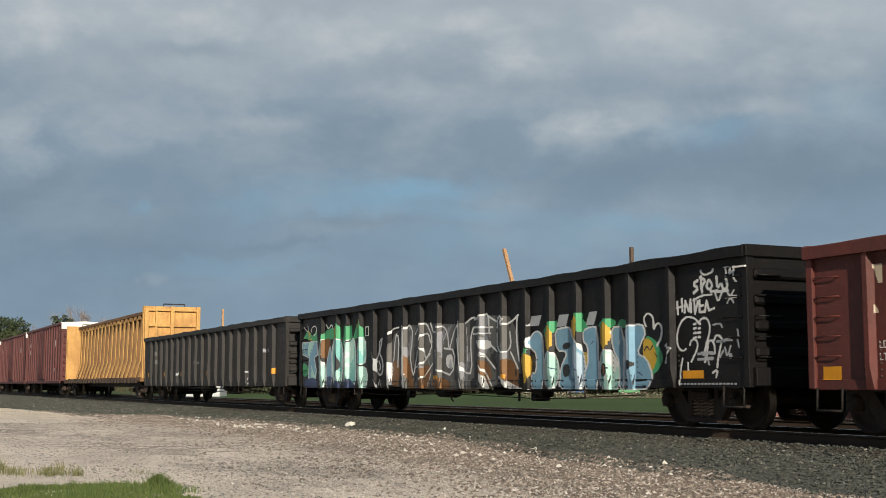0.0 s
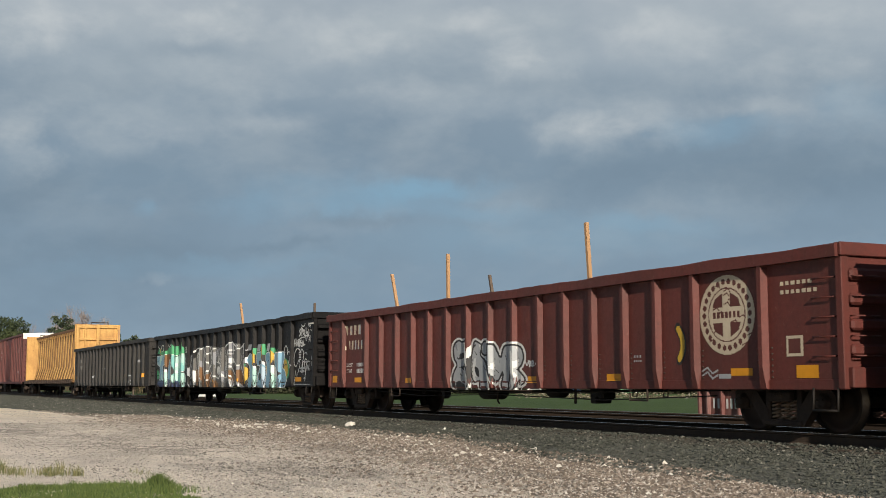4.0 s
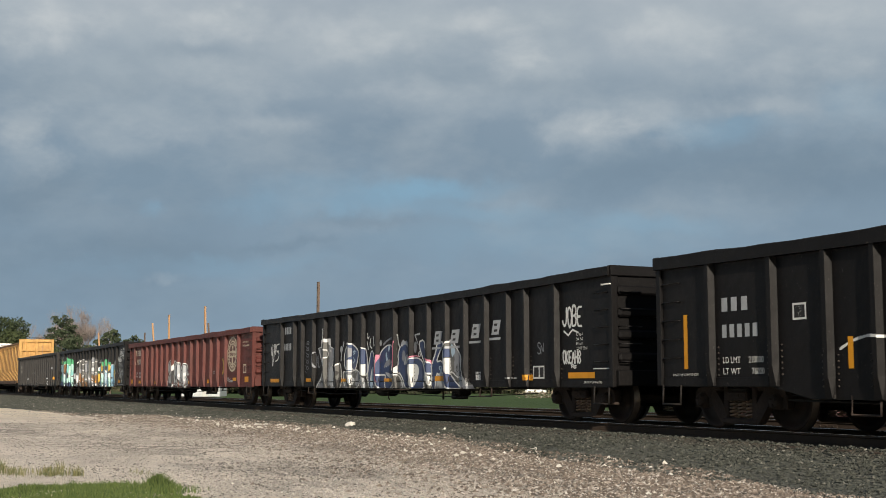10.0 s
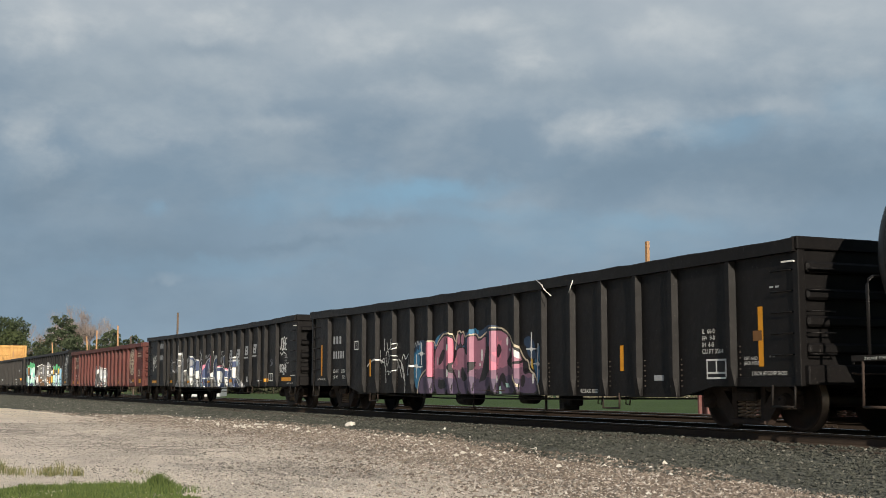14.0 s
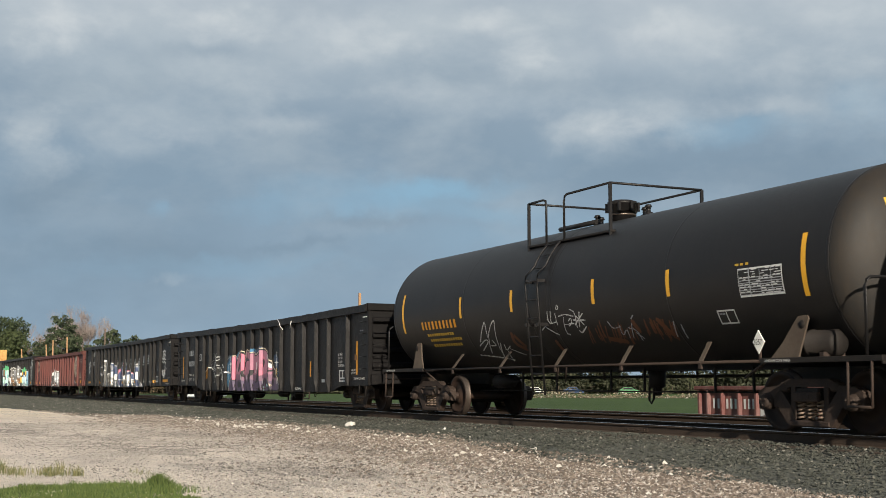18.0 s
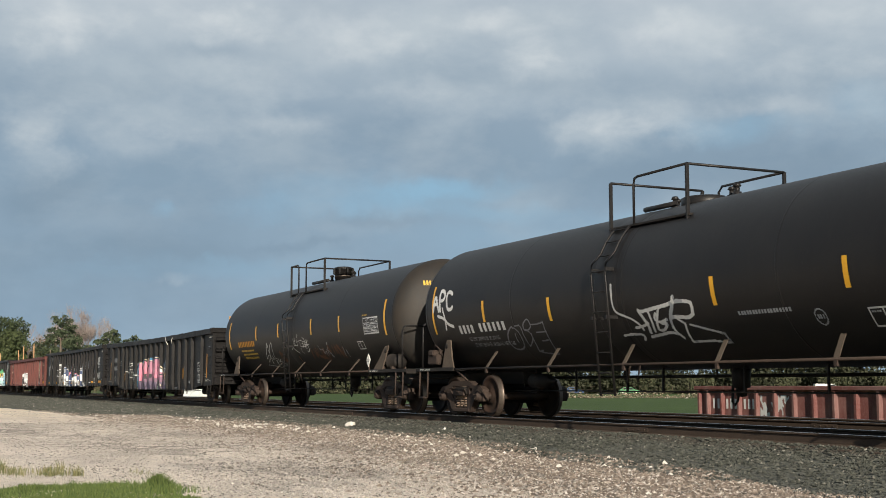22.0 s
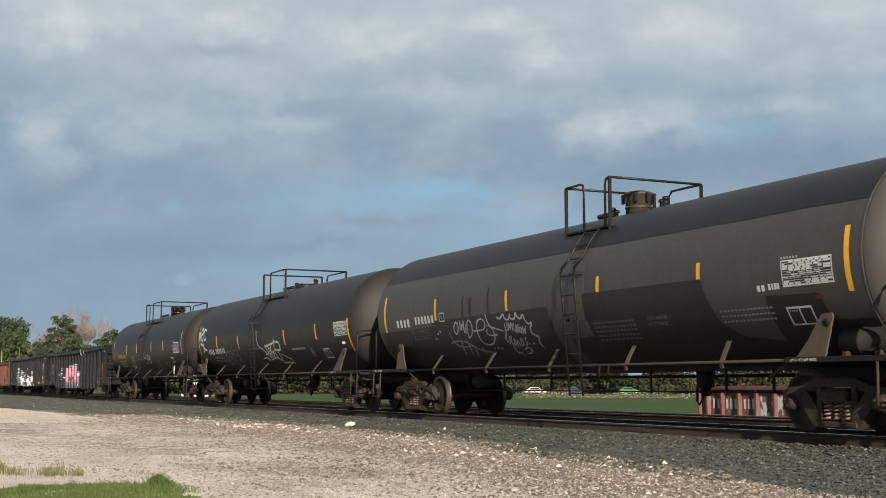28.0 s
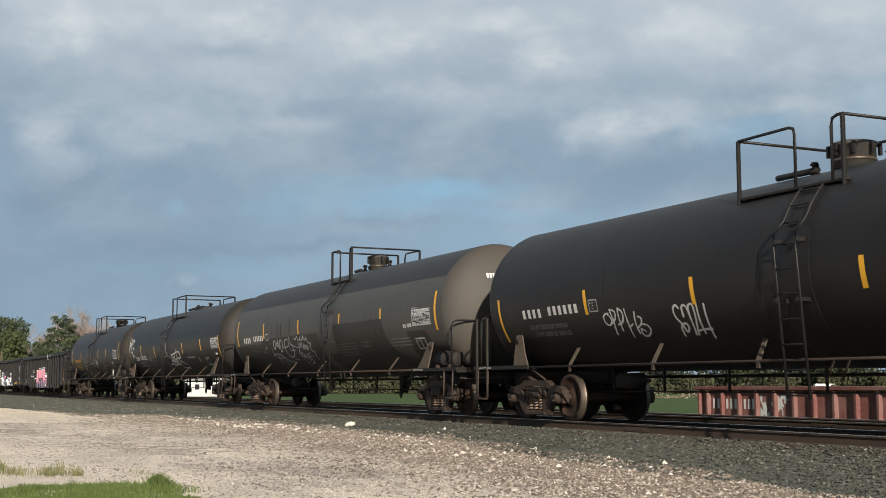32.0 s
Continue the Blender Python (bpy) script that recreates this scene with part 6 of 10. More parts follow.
c.strokes(WH, 0.055, 1, [(-9.43, 1.88), (-9.42, 1.65), (-9.34, 1.61), (-9.29, 1.93)], [(-9.31, 1.96), (-9.28, 1.45), (-9.32, 1.33)], [(-9.12, 1.97), (-9.17, 1.55), (-9.30, 1.30)], [(-9.17, 1.71), (-9.01, 1.78)], [(-9.04, 1.95), (-9.01, 1.65)], [(-8.93, 1.94), (-8.89, 1.70), (-8.77, 1.77)])
c.strokes(WH, 0.055, 1, [(-8.93, 1.94), (-8.65, 1.97)], [(-8.77, 1.77), (-8.64, 1.64), (-8.78, 1.48), (-9.00, 1.44)])
c.piece("graffiti_tag", "faint grey scrawl")
c.strokes(GY, 0.03, 2, [(-6.08, 1.89), (-6.01, 1.96), (-5.92, 1.98), (-5.86, 1.91), (-5.94, 1.87), (-6.01, 1.90)], [(-6.14, 1.83), (-6.05, 1.79)], [(-6.08, 1.70), (-6.02, 1.77), (-5.92, 1.79), (-5.86, 1.73), (-5.94, 1.69), (-6.02, 1.72)], [(-6.15, 1.65), (-6.05, 1.61)], [(-6.09, 1.51), (-6.02, 1.59), (-5.93, 1.61), (-5.87, 1.54), (-5.95, 1.50), (-6.03, 1.53)], [(-6.15, 1.46), (-6.06, 1.42)])
c.strokes(GY, 0.03, 2, [(-6.09, 1.33), (-6.03, 1.40), (-5.93, 1.43), (-5.88, 1.36), (-5.95, 1.32), (-6.03, 1.35)], [(-6.16, 1.28), (-6.07, 1.24)], [(-6.10, 1.15), (-6.04, 1.22), (-5.94, 1.24), (-5.88, 1.18), (-5.96, 1.13), (-6.04, 1.16)], [(-6.16, 1.09), (-6.07, 1.05)])
c.piece("stencil", "pale stencil bars")
c.bars(-8.1, -7.45, 2.24, 2.46, 4, SV).bars(-8.15, -7.45, 1.75, 1.96, 5, SV).rect(-4.75, -4.4, 2.0, 2.28, WH).rect(-4.71, -4.44, 2.04, 2.24, SO)
c.piece("stencil", "slanted pale block letters as plain shapes")
for x0, x1, z0 in ((2.75, 3.2, 1.62), (3.62, 4.1, 1.62), (4.65, 5.1, 1.70), (5.6, 6.0, 1.74)):
    c.bars(x0, x1, z0, z0 + 0.30, 1, SV, 0.82, 0.35).rect(x0 - 0.1, x1, z0 - 0.11, z0 - 0.06, SV, 0.35)
    c.rect(x0 + 0.12, x0 + 0.26, z0 + 0.06, z0 + 0.11, SO, 0.35).rect(x0 + 0.12, x0 + 0.26, z0 + 0.18, z0 + 0.23, SO, 0.35)
c.piece("graffiti_tag", "white sprayed tag by the corner")
c.word("JOBE", 8.5, 9.2, 1.78, 2.14, [(0.045, WH)], jump=0.03).line([(8.55, 1.7), (8.7, 1.62), (8.85, 1.72), (9.05, 1.66)], 0.035, WH)
c.piece("graffiti_tag", "white sprayed tag")
c.word("OKEAH8", 8.5, 9.15, 1.10, 1.34, [(0.035, WH)]).word("~", 8.8, 9.0, 1.0, 1.1, [(0.025, WH)])
c.word("SN", 7.55, 7.8, 1.3, 1.5, [(0.025, GY)])
c.piece("stencil", "white ruled box")
c.rect(7.36, 7.80, 0.82, 1.07, WH).rect(7.39, 7.585, 0.85, 1.04, SO).rect(7.615, 7.77, 0.85, 1.04, SO)
c.bars(4.88, 5.13, 0.80, 0.92, 3, WH, 0.8).bars(4.88, 5.13, 0.94, 0.98, 4, WH).bars(6.3, 6.7, 0.82, 0.85, 6, SV)
reflectors(c, [(-9.5, -8.6, 0.78, 0.89), (-6.1, -5.65, 0.79, 0.89), (-3.2, -2.8, 0.78, 0.87), (-0.17, 0.32, 0.77, 0.86), (2.82, 3.3, 0.79, 0.9), (7.0, 7.35, 0.79, 0.9), (8.68, 9.6, 0.82, 0.93)])
c.bars(9.55, 10.1, 0.98, 1.0, 1, WH, 1.0)
c.onto(car, face, "spray-painted lettering in navy, grey and white", cuts=cuts)
for k, q in enumerate(("IL  66-0", "IW  9-0", "IH  6-0", "CU FT 3564")):
    lettering(q, 0.055, car, face, 8.98, 1.60 - 0.085 * k)
lettering("2 INCH HF COMP SHOES", 0.04, car, face, 9.25, 0.73)
lettering("PLATE", 0.05, car, face, -4.70, 2.17, wide=0.9)
lettering("C", 0.09, car, face, -4.62, 2.055)
part("white_band", Shape().box(9.95, 10.24, -1.55, -1.515, 2.465, 2.49), WHITE, car)

# the deep gondola with the pink piece
RIBS_E = [1.39, 2.84, 3.97, 4.88, 5.97, 7.04, 8.05, 9.14, 10.18, 11.20, 12.19, 13.29, 14.34, 15.41, 16.48, 17.51, 18.98]
car, face, edges, cuts = gondola("black gondola car with pink and purple graffiti", -42.38, -21.90, BLACK, RIBS_E, trucks=(1.5, 1.7), z0=0.68, z1=2.79, belly=(3.6, 2.9, 0.50), chord=0.20, sag=0.06, stakes=((2.54, 1.30, 3.67, 0.0, WOOD),))
c = Canvas(-10.0, 10.1, 0.50, 2.5, 0.010, edges)
grad = lambda X, Z, w: np.where(Z + 0.06 * w > 1.05, np.where(w > 0.55, PK, RS), np.where(Z + 0.06 * w > 0.86, MV, VI))
haze = lambda X, Z, w: np.where(w > 0.30, CY, np.where(w > -0.75, DB, 0))
c.shape([(-3.10, 0.61), (-3.12, 1.57), (-2.71, 1.78), (-2.12, 1.64), (-2.04, 1.02), (-2.73, 0.61)], haze)
c.shape([(-2.12, 1.53), (-1.83, 1.81), (-1.27, 1.95), (-0.93, 1.69), (-1.20, 1.30)], haze)
c.shape([(-1.02, 1.50), (-0.80, 1.88), (-0.16, 1.83), (-0.18, 1.28)], haze)
c.shape([(-0.25, 1.57), (0.01, 1.95), (0.32, 1.82), (0.82, 2.02), (0.83, 1.44)], haze)
c.shape([(0.72, 1.67), (0.82, 1.96), (1.23, 1.91), (1.15, 1.69)], haze)
c.shape([(2.16, 1.60), (2.45, 1.68), (2.64, 1.54), (2.71, 1.21), (2.43, 1.21)], haze)
c.shape([(2.62, 1.21), (2.85, 1.57), (2.88, 1.04), (2.82, 0.71), (2.67, 0.80)], haze)
c.shape([(-2.94, 0.47), (-2.83, 0.80), (-2.56, 0.97), (-2.29, 1.02), (-2.23, 0.90), (-1.99, 0.84), (-1.96, 0.48)], grad, BK, 0.055, soft=1)
# brighter pink strip over a rib: the sunlit rib painted into the colour
c.shape([(-2.33, 1.67), (-2.02, 1.70), (-2.00, 0.90), (-2.14, 0.86), (-2.29, 0.97), (-2.23, 1.23)], PK, BK, 0.04, soft=0)
c.shape([(-2.01, 0.48), (-1.99, 1.41), (-1.78, 1.64), (-1.55, 1.79), (-1.33, 1.82), (-1.21, 1.65), (-1.17, 1.25), (-1.26, 0.49)], grad, BK, 0.055, soft=1)
c.shape([(-1.79, 1.10), (-1.71, 1.37), (-1.52, 1.51), (-1.41, 1.48), (-1.49, 1.26)], BK)
c.shape([(-1.80, 0.61), (-1.76, 0.87), (-1.65, 0.80), (-1.47, 0.83), (-1.35, 0.62)], BK, soft=1)
c.oval(-1.81, 1.24, 0.028, 0.091, SV)
c.shape([(-1.30, 1.03), (-1.07, 1.03), (-0.83, 0.81), (-0.67, 0.49), (-1.31, 0.49)], grad, BK, 0.055)
# pink strip over the next rib, its sunlight put into the paint as well
c.shape([(-1.23, 1.72), (-1.08, 1.82), (-0.94, 1.64), (-0.96, 1.25), (-1.08, 1.11), (-1.28, 1.11)], PK, BK, 0.04, soft=1)
c.shape([(-1.24, 1.73), (-1.10, 1.76), (-1.09, 1.60), (-1.23, 1.58)], BK, soft=0)
c.shape([(-1.25, 1.58), (-1.09, 1.60), (-1.09, 1.48), (-1.23, 1.43)], MT, soft=0)
c.shape([(-1.10, 1.11), (-0.89, 1.28), (-0.78, 1.52), (-0.43, 1.52), (-0.36, 1.36), (-0.22, 1.39), (-0.20, 0.50), (-0.70, 0.49), (-0.86, 0.89)], grad, BK, 0.055, soft=1)
c.oval(-0.72, 1.70, 0.120, 0.155, BK)
c.oval(-0.72, 1.70, 0.077, 0.117, RS)
c.oval(-0.53, 1.69, 0.118, 0.154, BK)
c.oval(-0.53, 1.69, 0.076, 0.116, RS)
c.shape([(-0.58, 1.14), (-0.39, 0.95), (-0.31, 0.83), (-0.49, 0.76), (-0.61, 0.86)], BK)
c.shape([(-0.16, 1.73), (0.13, 1.77), (0.24, 1.62), (0.60, 1.76), (0.62, 1.55), (0.69, 1.35), (0.77, 0.51), (-0.27, 0.50), (-0.20, 1.09)], grad, BK, 0.055, soft=1)
c.shape([(0.59, 1.53), (0.66, 1.44), (0.74, 1.03), (0.54, 0.81), (0.26, 0.75), (0.44, 1.08)], BK, soft=0)
c.shape([(-0.15, 1.19), (0.13, 1.19), (-0.02, 0.99), (-0.16, 0.90)], BK, soft=0)
c.shape([(0.75, 1.83), (1.23, 1.84), (1.58, 1.72), (1.73, 1.54), (1.68, 1.32), (1.52, 1.15), (1.76, 1.04), (1.85, 0.87), (2.06, 0.52), (0.80, 0.51), (0.77, 1.07)], grad, BK, 0.06, soft=1)
c.shape([(1.09, 1.53), (1.22, 1.54), (1.30, 1.42), (1.21, 1.29), (1.09, 1.24)], BK)
c.shape([(1.15, 0.82), (1.31, 0.97), (1.42, 0.89), (1.47, 0.76), (1.64, 0.66), (1.50, 0.62), (1.33, 0.70), (1.28, 0.82), (1.18, 0.51), (1.12, 0.51)], BK, soft=1)
c.shape([(1.52, 1.13), (1.72, 1.27), (1.82, 1.19), (1.84, 0.93), (1.99, 0.68), (1.83, 0.77), (1.69, 1.06)], BK, soft=0)
c.shape([(1.43, 0.74), (1.58, 0.73), (1.62, 0.65), (1.48, 0.65)], MT, soft=0)
c.shape([(1.17, 0.66), (1.24, 0.68), (1.27, 0.52), (1.18, 0.52)], MT, soft=0)
c.shape([(1.85, 1.56), (2.05, 1.36), (2.20, 1.17), (2.21, 0.92), (2.49, 0.96), (2.69, 0.84), (2.80, 0.53), (2.01, 0.52), (1.90, 0.71), (1.90, 1.06), (1.80, 1.40)], grad, BK, 0.06, soft=1)
# white patch that paints in the sunlit top of the letter at a rib
c.shape([(1.93, 1.47), (2.02, 1.38), (2.09, 1.22), (2.04, 1.21), (1.95, 1.31)], WH)
c.shape([(2.09, 0.88), (2.23, 0.91), (2.29, 0.80), (2.18, 0.64), (2.09, 0.71)], BK)
c.shape([(2.20, 1.16), (2.38, 1.16), (2.38, 1.04), (2.19, 1.01)], BK, soft=0)
c.shape([(1.90, 1.16), (2.20, 1.20), (2.20, 1.14), (1.93, 1.11)], BK, soft=0)
c.oval(1.53, 1.59, 0.042, 0.087, WH)
c.oval(0.40, 1.33, 0.046, 0.129, WH)
c.oval(2.58, 0.82, 0.038, 0.100, WH)
c.oval(-0.71, 0.94, 0.034, 0.096, WH)
c.oval(-1.12, 0.96, 0.052, 0.088, WH)
c.oval(-0.22, 0.86, 0.032, 0.132, WH)
c.oval(1.07, 0.82, 0.029, 0.080, WH)
c.oval(1.64, 1.41, 0.028, 0.034, WH)
c.oval(0.31, 1.13, 0.031, 0.037, WH)
c.strokes(CR, 0.045, 1, [(-2.37, 1.67), (-2.00, 1.72), (-1.89, 1.55), (-1.74, 1.72), (-1.46, 1.87), (-1.19, 1.81), (-1.06, 1.87), (-0.89, 1.67)], [(-0.88, 1.49), (-0.78, 1.86), (-0.66, 1.89), (-0.59, 1.83), (-0.49, 1.88), (-0.40, 1.72), (-0.23, 1.83)], [(-0.21, 1.75), (0.16, 1.80), (0.27, 1.67), (0.63, 1.81)], [(0.72, 1.88), (1.23, 1.89), (1.62, 1.74), (1.77, 1.51), (1.88, 1.60), (2.09, 1.39), (2.25, 1.21), (2.41, 1.18), (2.44, 1.00), (2.70, 0.88), (2.83, 0.53)], [(-2.94, 0.47), (-2.85, 0.82), (-2.58, 1.01), (-2.33, 1.08)], [(1.90, 1.12), (1.87, 0.93), (2.02, 0.67)])
c.piece("graffiti_star", "white sprayed stars with blue glow")
c.strokes(WH, 0.035, 1, [(2.33, 1.41), (2.71, 1.40)], [(2.53, 1.72), (2.51, 1.09)])
c.oval(2.52, 1.40, 0.063, 0.042, WH)
c.strokes(WH, 0.035, 1, [(2.63, 1.11), (2.91, 1.10)], [(2.79, 1.50), (2.75, 0.71)])
c.oval(2.77, 1.11, 0.062, 0.041, WH)
c.strokes(WH, 0.035, 1, [(-2.90, 1.43), (-2.50, 1.42)], [(-2.69, 1.68), (-2.70, 1.18)])
c.oval(-2.70, 1.43, 0.101, 0.052, WH)
c.strokes(WH, 0.035, 1, [(-3.32, 1.14), (-2.66, 1.13)], [(-2.98, 1.41), (-2.99, 0.86)])
c.oval(-2.99, 1.14, 0.102, 0.053, WH)
c.shape([(2.50, 1.20), (2.56, 1.23), (2.60, 1.00), (2.52, 1.04)], GD, soft=0)
c.strokes(SV, 0.03, 1, [(-3.08, 1.59), (-3.04, 1.72), (-2.98, 1.58), (-2.91, 1.77), (-2.85, 1.60), (-2.75, 1.74), (-2.77, 1.55)])
c.piece("graffiti_tag", "thin white wild tag")
c.strokes(WH, 0.05, 1, [(-6.07, 1.19), (-5.83, 1.30), (-5.53, 1.36), (-5.19, 1.32), (-5.00, 1.26)])
c.strokes(WH, 0.028, 1, [(-5.21, 1.57), (-5.17, 1.18), (-4.97, 1.42), (-4.91, 1.17)], [(-4.86, 1.17), (-4.84, 0.76)], [(-4.92, 1.85), (-4.95, 1.56)], [(-4.78, 1.76), (-4.74, 1.55), (-4.57, 1.61)], [(-4.81, 1.19), (-4.85, 1.49), (-4.69, 1.56), (-4.62, 1.33), (-4.76, 1.17)], [(-4.50, 1.73), (-4.29, 1.68), (-4.11, 1.74), (-4.18, 1.58), (-4.46, 1.54), (-4.41, 1.43), (-4.10, 1.40)])
c.strokes(WH, 0.028, 1, [(-4.46, 1.41), (-4.46, 1.05), (-4.37, 0.94), (-4.30, 1.04), (-4.08, 1.07), (-4.08, 1.31), (-4.21, 1.31)], [(-4.03, 1.32), (-3.85, 1.24), (-3.73, 0.85)], [(-3.88, 1.10), (-3.83, 1.35), (-3.72, 1.46), (-3.62, 1.28), (-3.42, 1.49), (-3.47, 1.15), (-3.54, 0.91), (-3.36, 1.02)], [(-3.99, 1.16), (-3.84, 0.88)], [(-3.81, 1.20), (-3.65, 0.82), (-3.67, 0.50)], [(-4.79, 1.03), (-4.62, 1.05), (-4.67, 0.96)])
c.strokes(WH, 0.028, 1, [(-4.32, 1.61), (-4.29, 1.83)])
c.strokes(WH, 0.045, 1, [(-3.38, 1.17), (-3.13, 1.16), (-2.72, 1.10)])
c.piece("stencil", "white stencil bars")
c.bars(-8.6, -7.9, 1.82, 2.03, 3, SV, 0.6).bars(-8.6, -7.7, 1.42, 1.62, 5, SV, 0.6).rect(-7.0, -6.72, 1.62, 1.86, WH).rect(-6.97, -6.75, 1.65, 1.83, SO)
reflectors(c, [(-9.58, -9.48, 0.95, 1.82), (-5.93, -5.83, 0.92, 1.35), (5.65, 5.76, 0.94, 1.38), (9.32, 9.43, 0.97, 1.85)])
c.piece("stencil", "white ruled box")
c.rect(8.07, 8.56, 0.79, 1.10, WH).rect(8.10, 8.30, 0.90, 1.07, SO).rect(8.33, 8.53, 0.90, 1.07, SO).rect(8.10, 8.53, 0.82, 0.87, SO).rect(6.66, 6.93, 0.77, 0.86, SV)
c.bars(9.2, 9.45, 1.35, 1.5, 1, BR, 0.8)
c.onto(car, face, "spray-painted lettering in pink, mauve and violet", cuts=cuts)
for k, q in enumerate(("IL  66-0", "IW  9-0", "IH  6-0", "CU FT 3564")):
    lettering(q, 0.075, car, face, 7.97, 1.50 - 0.105 * k)
lettering("RELEASE ROD", 0.07, car, face, 4.34, 0.56)
lettering("PLATE", 0.045, car, face, -6.955, 1.775, wide=0.85)
lettering("C", 0.085, car, face, -6.895, 1.665)
lettering("LIFT AND", 0.05, car, face, 8.99, 1.07)
lettering("JACK HERE", 0.05, car, face, 8.99, 1.00)
lettering("2 INCH HF COMP SHOES", 0.060, car, face, 9.15, 0.84, wide=0.85)
lettering("2 INCH HF COMP SHOES", 0.045, car, face, -9.9, 0.84)
lettering("LD LMT", 0.10, car, face, -8.6, 1.03, wide=0.9)
lettering("LT WT", 0.10, car, face, -8.6, 0.86)
lettering("210000", 0.10, car, face, -7.99, 1.03, wide=0.82)
lettering("76000", 0.10, car, face, -7.92, 0.86, wide=0.82)
c = Canvas(9.3, 10.0, 1.0, 2.4, 0.014, edges)
c.bars(9.6, 9.85, 2.1, 2.14, 2, SV).bars(9.55, 9.7, 1.1, 1.13, 2, FT)
c.onto(car, face, "small white stencil bars", "stencil", cuts=cuts)
part("white_band", Shape().box(9.95, 10.20, -1.55, -1.515, 2.445, 2.47), WHITE, car)
part("bent_strap", Shape().tube([(3.0, -1.62, 2.72), (3.25, -1.64, 2.60), (3.35, -1.66, 2.52), (3.55, -1.62, 2.38)], 0.010, 5), WHITE, car, "torn white strap over the edge")
part("bent_strap", Shape().tube([(4.35, -1.62, 2.62), (4.3, -1.64, 2.5), (4.2, -1.62, 2.40)], 0.009, 5), WHITE, car, "torn white strap over the edge")


def table_block(c, x0, x1, z0, z1, seed, slant=0.0):
    """A printed data panel: a frame, ruled lines and unreadable short bars."""
    rs = random.Random(seed)
    c.rect(x0, x1, z0, z1, WH, slant).rect(x0 + 0.02, x1 - 0.02, z0 + 0.02, z1 - 0.02, SO, slant)
    rows = 11
    for k in range(rows):
        z = z0 + 0.02 + (z1 - z0 - 0.04) * k / rows
        c.rect(x0, x1, z, z + 0.010, SV, slant)
        x = x0 + 0.03
        while x < x1 - 0.1:
            w = rs.uniform(0.05, 0.16)
            if rs.random() < 0.72:
                c.rect(x, min(x + w, x1 - 0.03), z + 0.014, z + 0.030, WH, slant)
            x += w + 0.03
    for x in np.linspace(x0, x1, 5)[1:-1]:
        c.rect(x, x + 0.015, z0, z1, SV, slant)


def ruled_box(c, x0, x1, z0, z1):
    xm = (x0 + x1) / 2
    c.rect(x0, x1, z0, z1, WH).rect(x0 + 0.025, xm - 0.012, z0 + 0.025, z1 - 0.025, SO).rect(xm + 0.012, x1 - 0.025, z0 + 0.025, z1 - 0.025, SO)
    c.bars(x0 + 0.05, xm - 0.03, z1 - 0.07, z1 - 0.045, 4, SV)


# tank car with the rusty scribbles
car, skin = tank_car("black tank car with yellow stripes and rusty graffiti", -20.9, -4.15, -20.25, -5.15, 1.47, 2.42, TANK, TANK_DIRT, -19.0, -6.05, (-14.25, -13.54, -12.85, -11.2),
                     tank_gear=(("reservoir", -5.75), ("placard", -6.6)), rail_z=4.42, dome=(0.26, 0.40))
stripes(car, skin, [(-7.22, 1.94, 2.87), (-4.08, 2.16, 2.62), (-1.74, 2.18, 2.62), (1.35, 2.16, 2.61), (3.65, 2.15, 2.59), (6.90, 1.95, 2.85)])
c = Canvas(-7.0, 7.0, 1.2, 2.6, 0.012)
c.piece("stencil", "yellow stencil bars")
c.bars(-6.2, -4.3, 1.98, 2.16, 10, RF, 0.5).bars(-6.0, -4.6, 1.82, 1.88, 12, GD).bars(-5.95, -4.3, 1.70, 1.76, 14, GD).bars(-5.9, -4.4, 1.58, 1.64, 12, GD)
c.piece("graffiti_tag", "thin white scrawled tag")
c.strokes(WH, 0.026, 1, [(-3.53, 1.63), (-3.17, 1.92), (-2.98, 2.07), (-3.10, 1.70)], [(-3.10, 1.70), (-2.69, 2.02), (-2.55, 2.05), (-2.69, 1.78), (-2.90, 1.38)], [(-3.66, 1.55), (-3.23, 1.68), (-3.15, 1.62), (-3.65, 1.45)], [(-3.08, 1.68), (-3.35, 1.39)], [(-2.97, 1.64), (-2.90, 1.53), (-3.15, 1.54)], [(-3.98, 1.36), (-3.19, 1.30), (-2.67, 1.23)])
c.strokes(WH, 0.026, 1, [(-2.69, 1.57), (-3.00, 1.27)], [(-2.56, 1.54), (-2.65, 1.41), (-2.35, 1.51)], [(-2.41, 1.45), (-2.17, 1.37), (-1.98, 1.32)], [(-2.60, 1.40), (-2.76, 1.20)])
c.piece("graffiti_tag", "thin white scrawled tag")
c.strokes(WH, 0.025, 1, [(-0.34, 2.11), (-0.39, 1.87), (-0.09, 1.90)], [(-0.22, 2.10), (-0.29, 1.89)], [(-0.06, 2.06), (-0.08, 1.85)], [(-0.52, 1.81), (-0.26, 1.69), (-0.17, 1.67)], [(0.04, 2.00), (0.30, 2.03), (0.56, 1.98)], [(0.21, 1.97), (0.11, 1.68), (0.23, 1.65)])
c.strokes(WH, 0.025, 1, [(0.18, 1.84), (0.52, 1.85)], [(0.50, 2.11), (0.67, 2.04), (0.58, 1.77)], [(0.35, 1.90), (0.47, 1.96), (0.46, 1.86), (0.33, 1.81)], [(0.54, 1.82), (0.91, 2.01)], [(0.68, 1.97), (0.85, 1.81)], [(0.81, 2.04), (0.67, 1.78)])
c.strokes(WH, 0.025, 1, [(0.54, 1.91), (0.94, 1.89)], [(0.61, 1.71), (0.66, 1.66), (0.90, 1.77)], [(0.05, 2.21), (-0.01, 2.15), (0.05, 2.12), (0.11, 2.18), (0.05, 2.21)], [(-0.73, 1.77), (-0.54, 1.84)])
c.piece("graffiti", "rust-red scribbles")
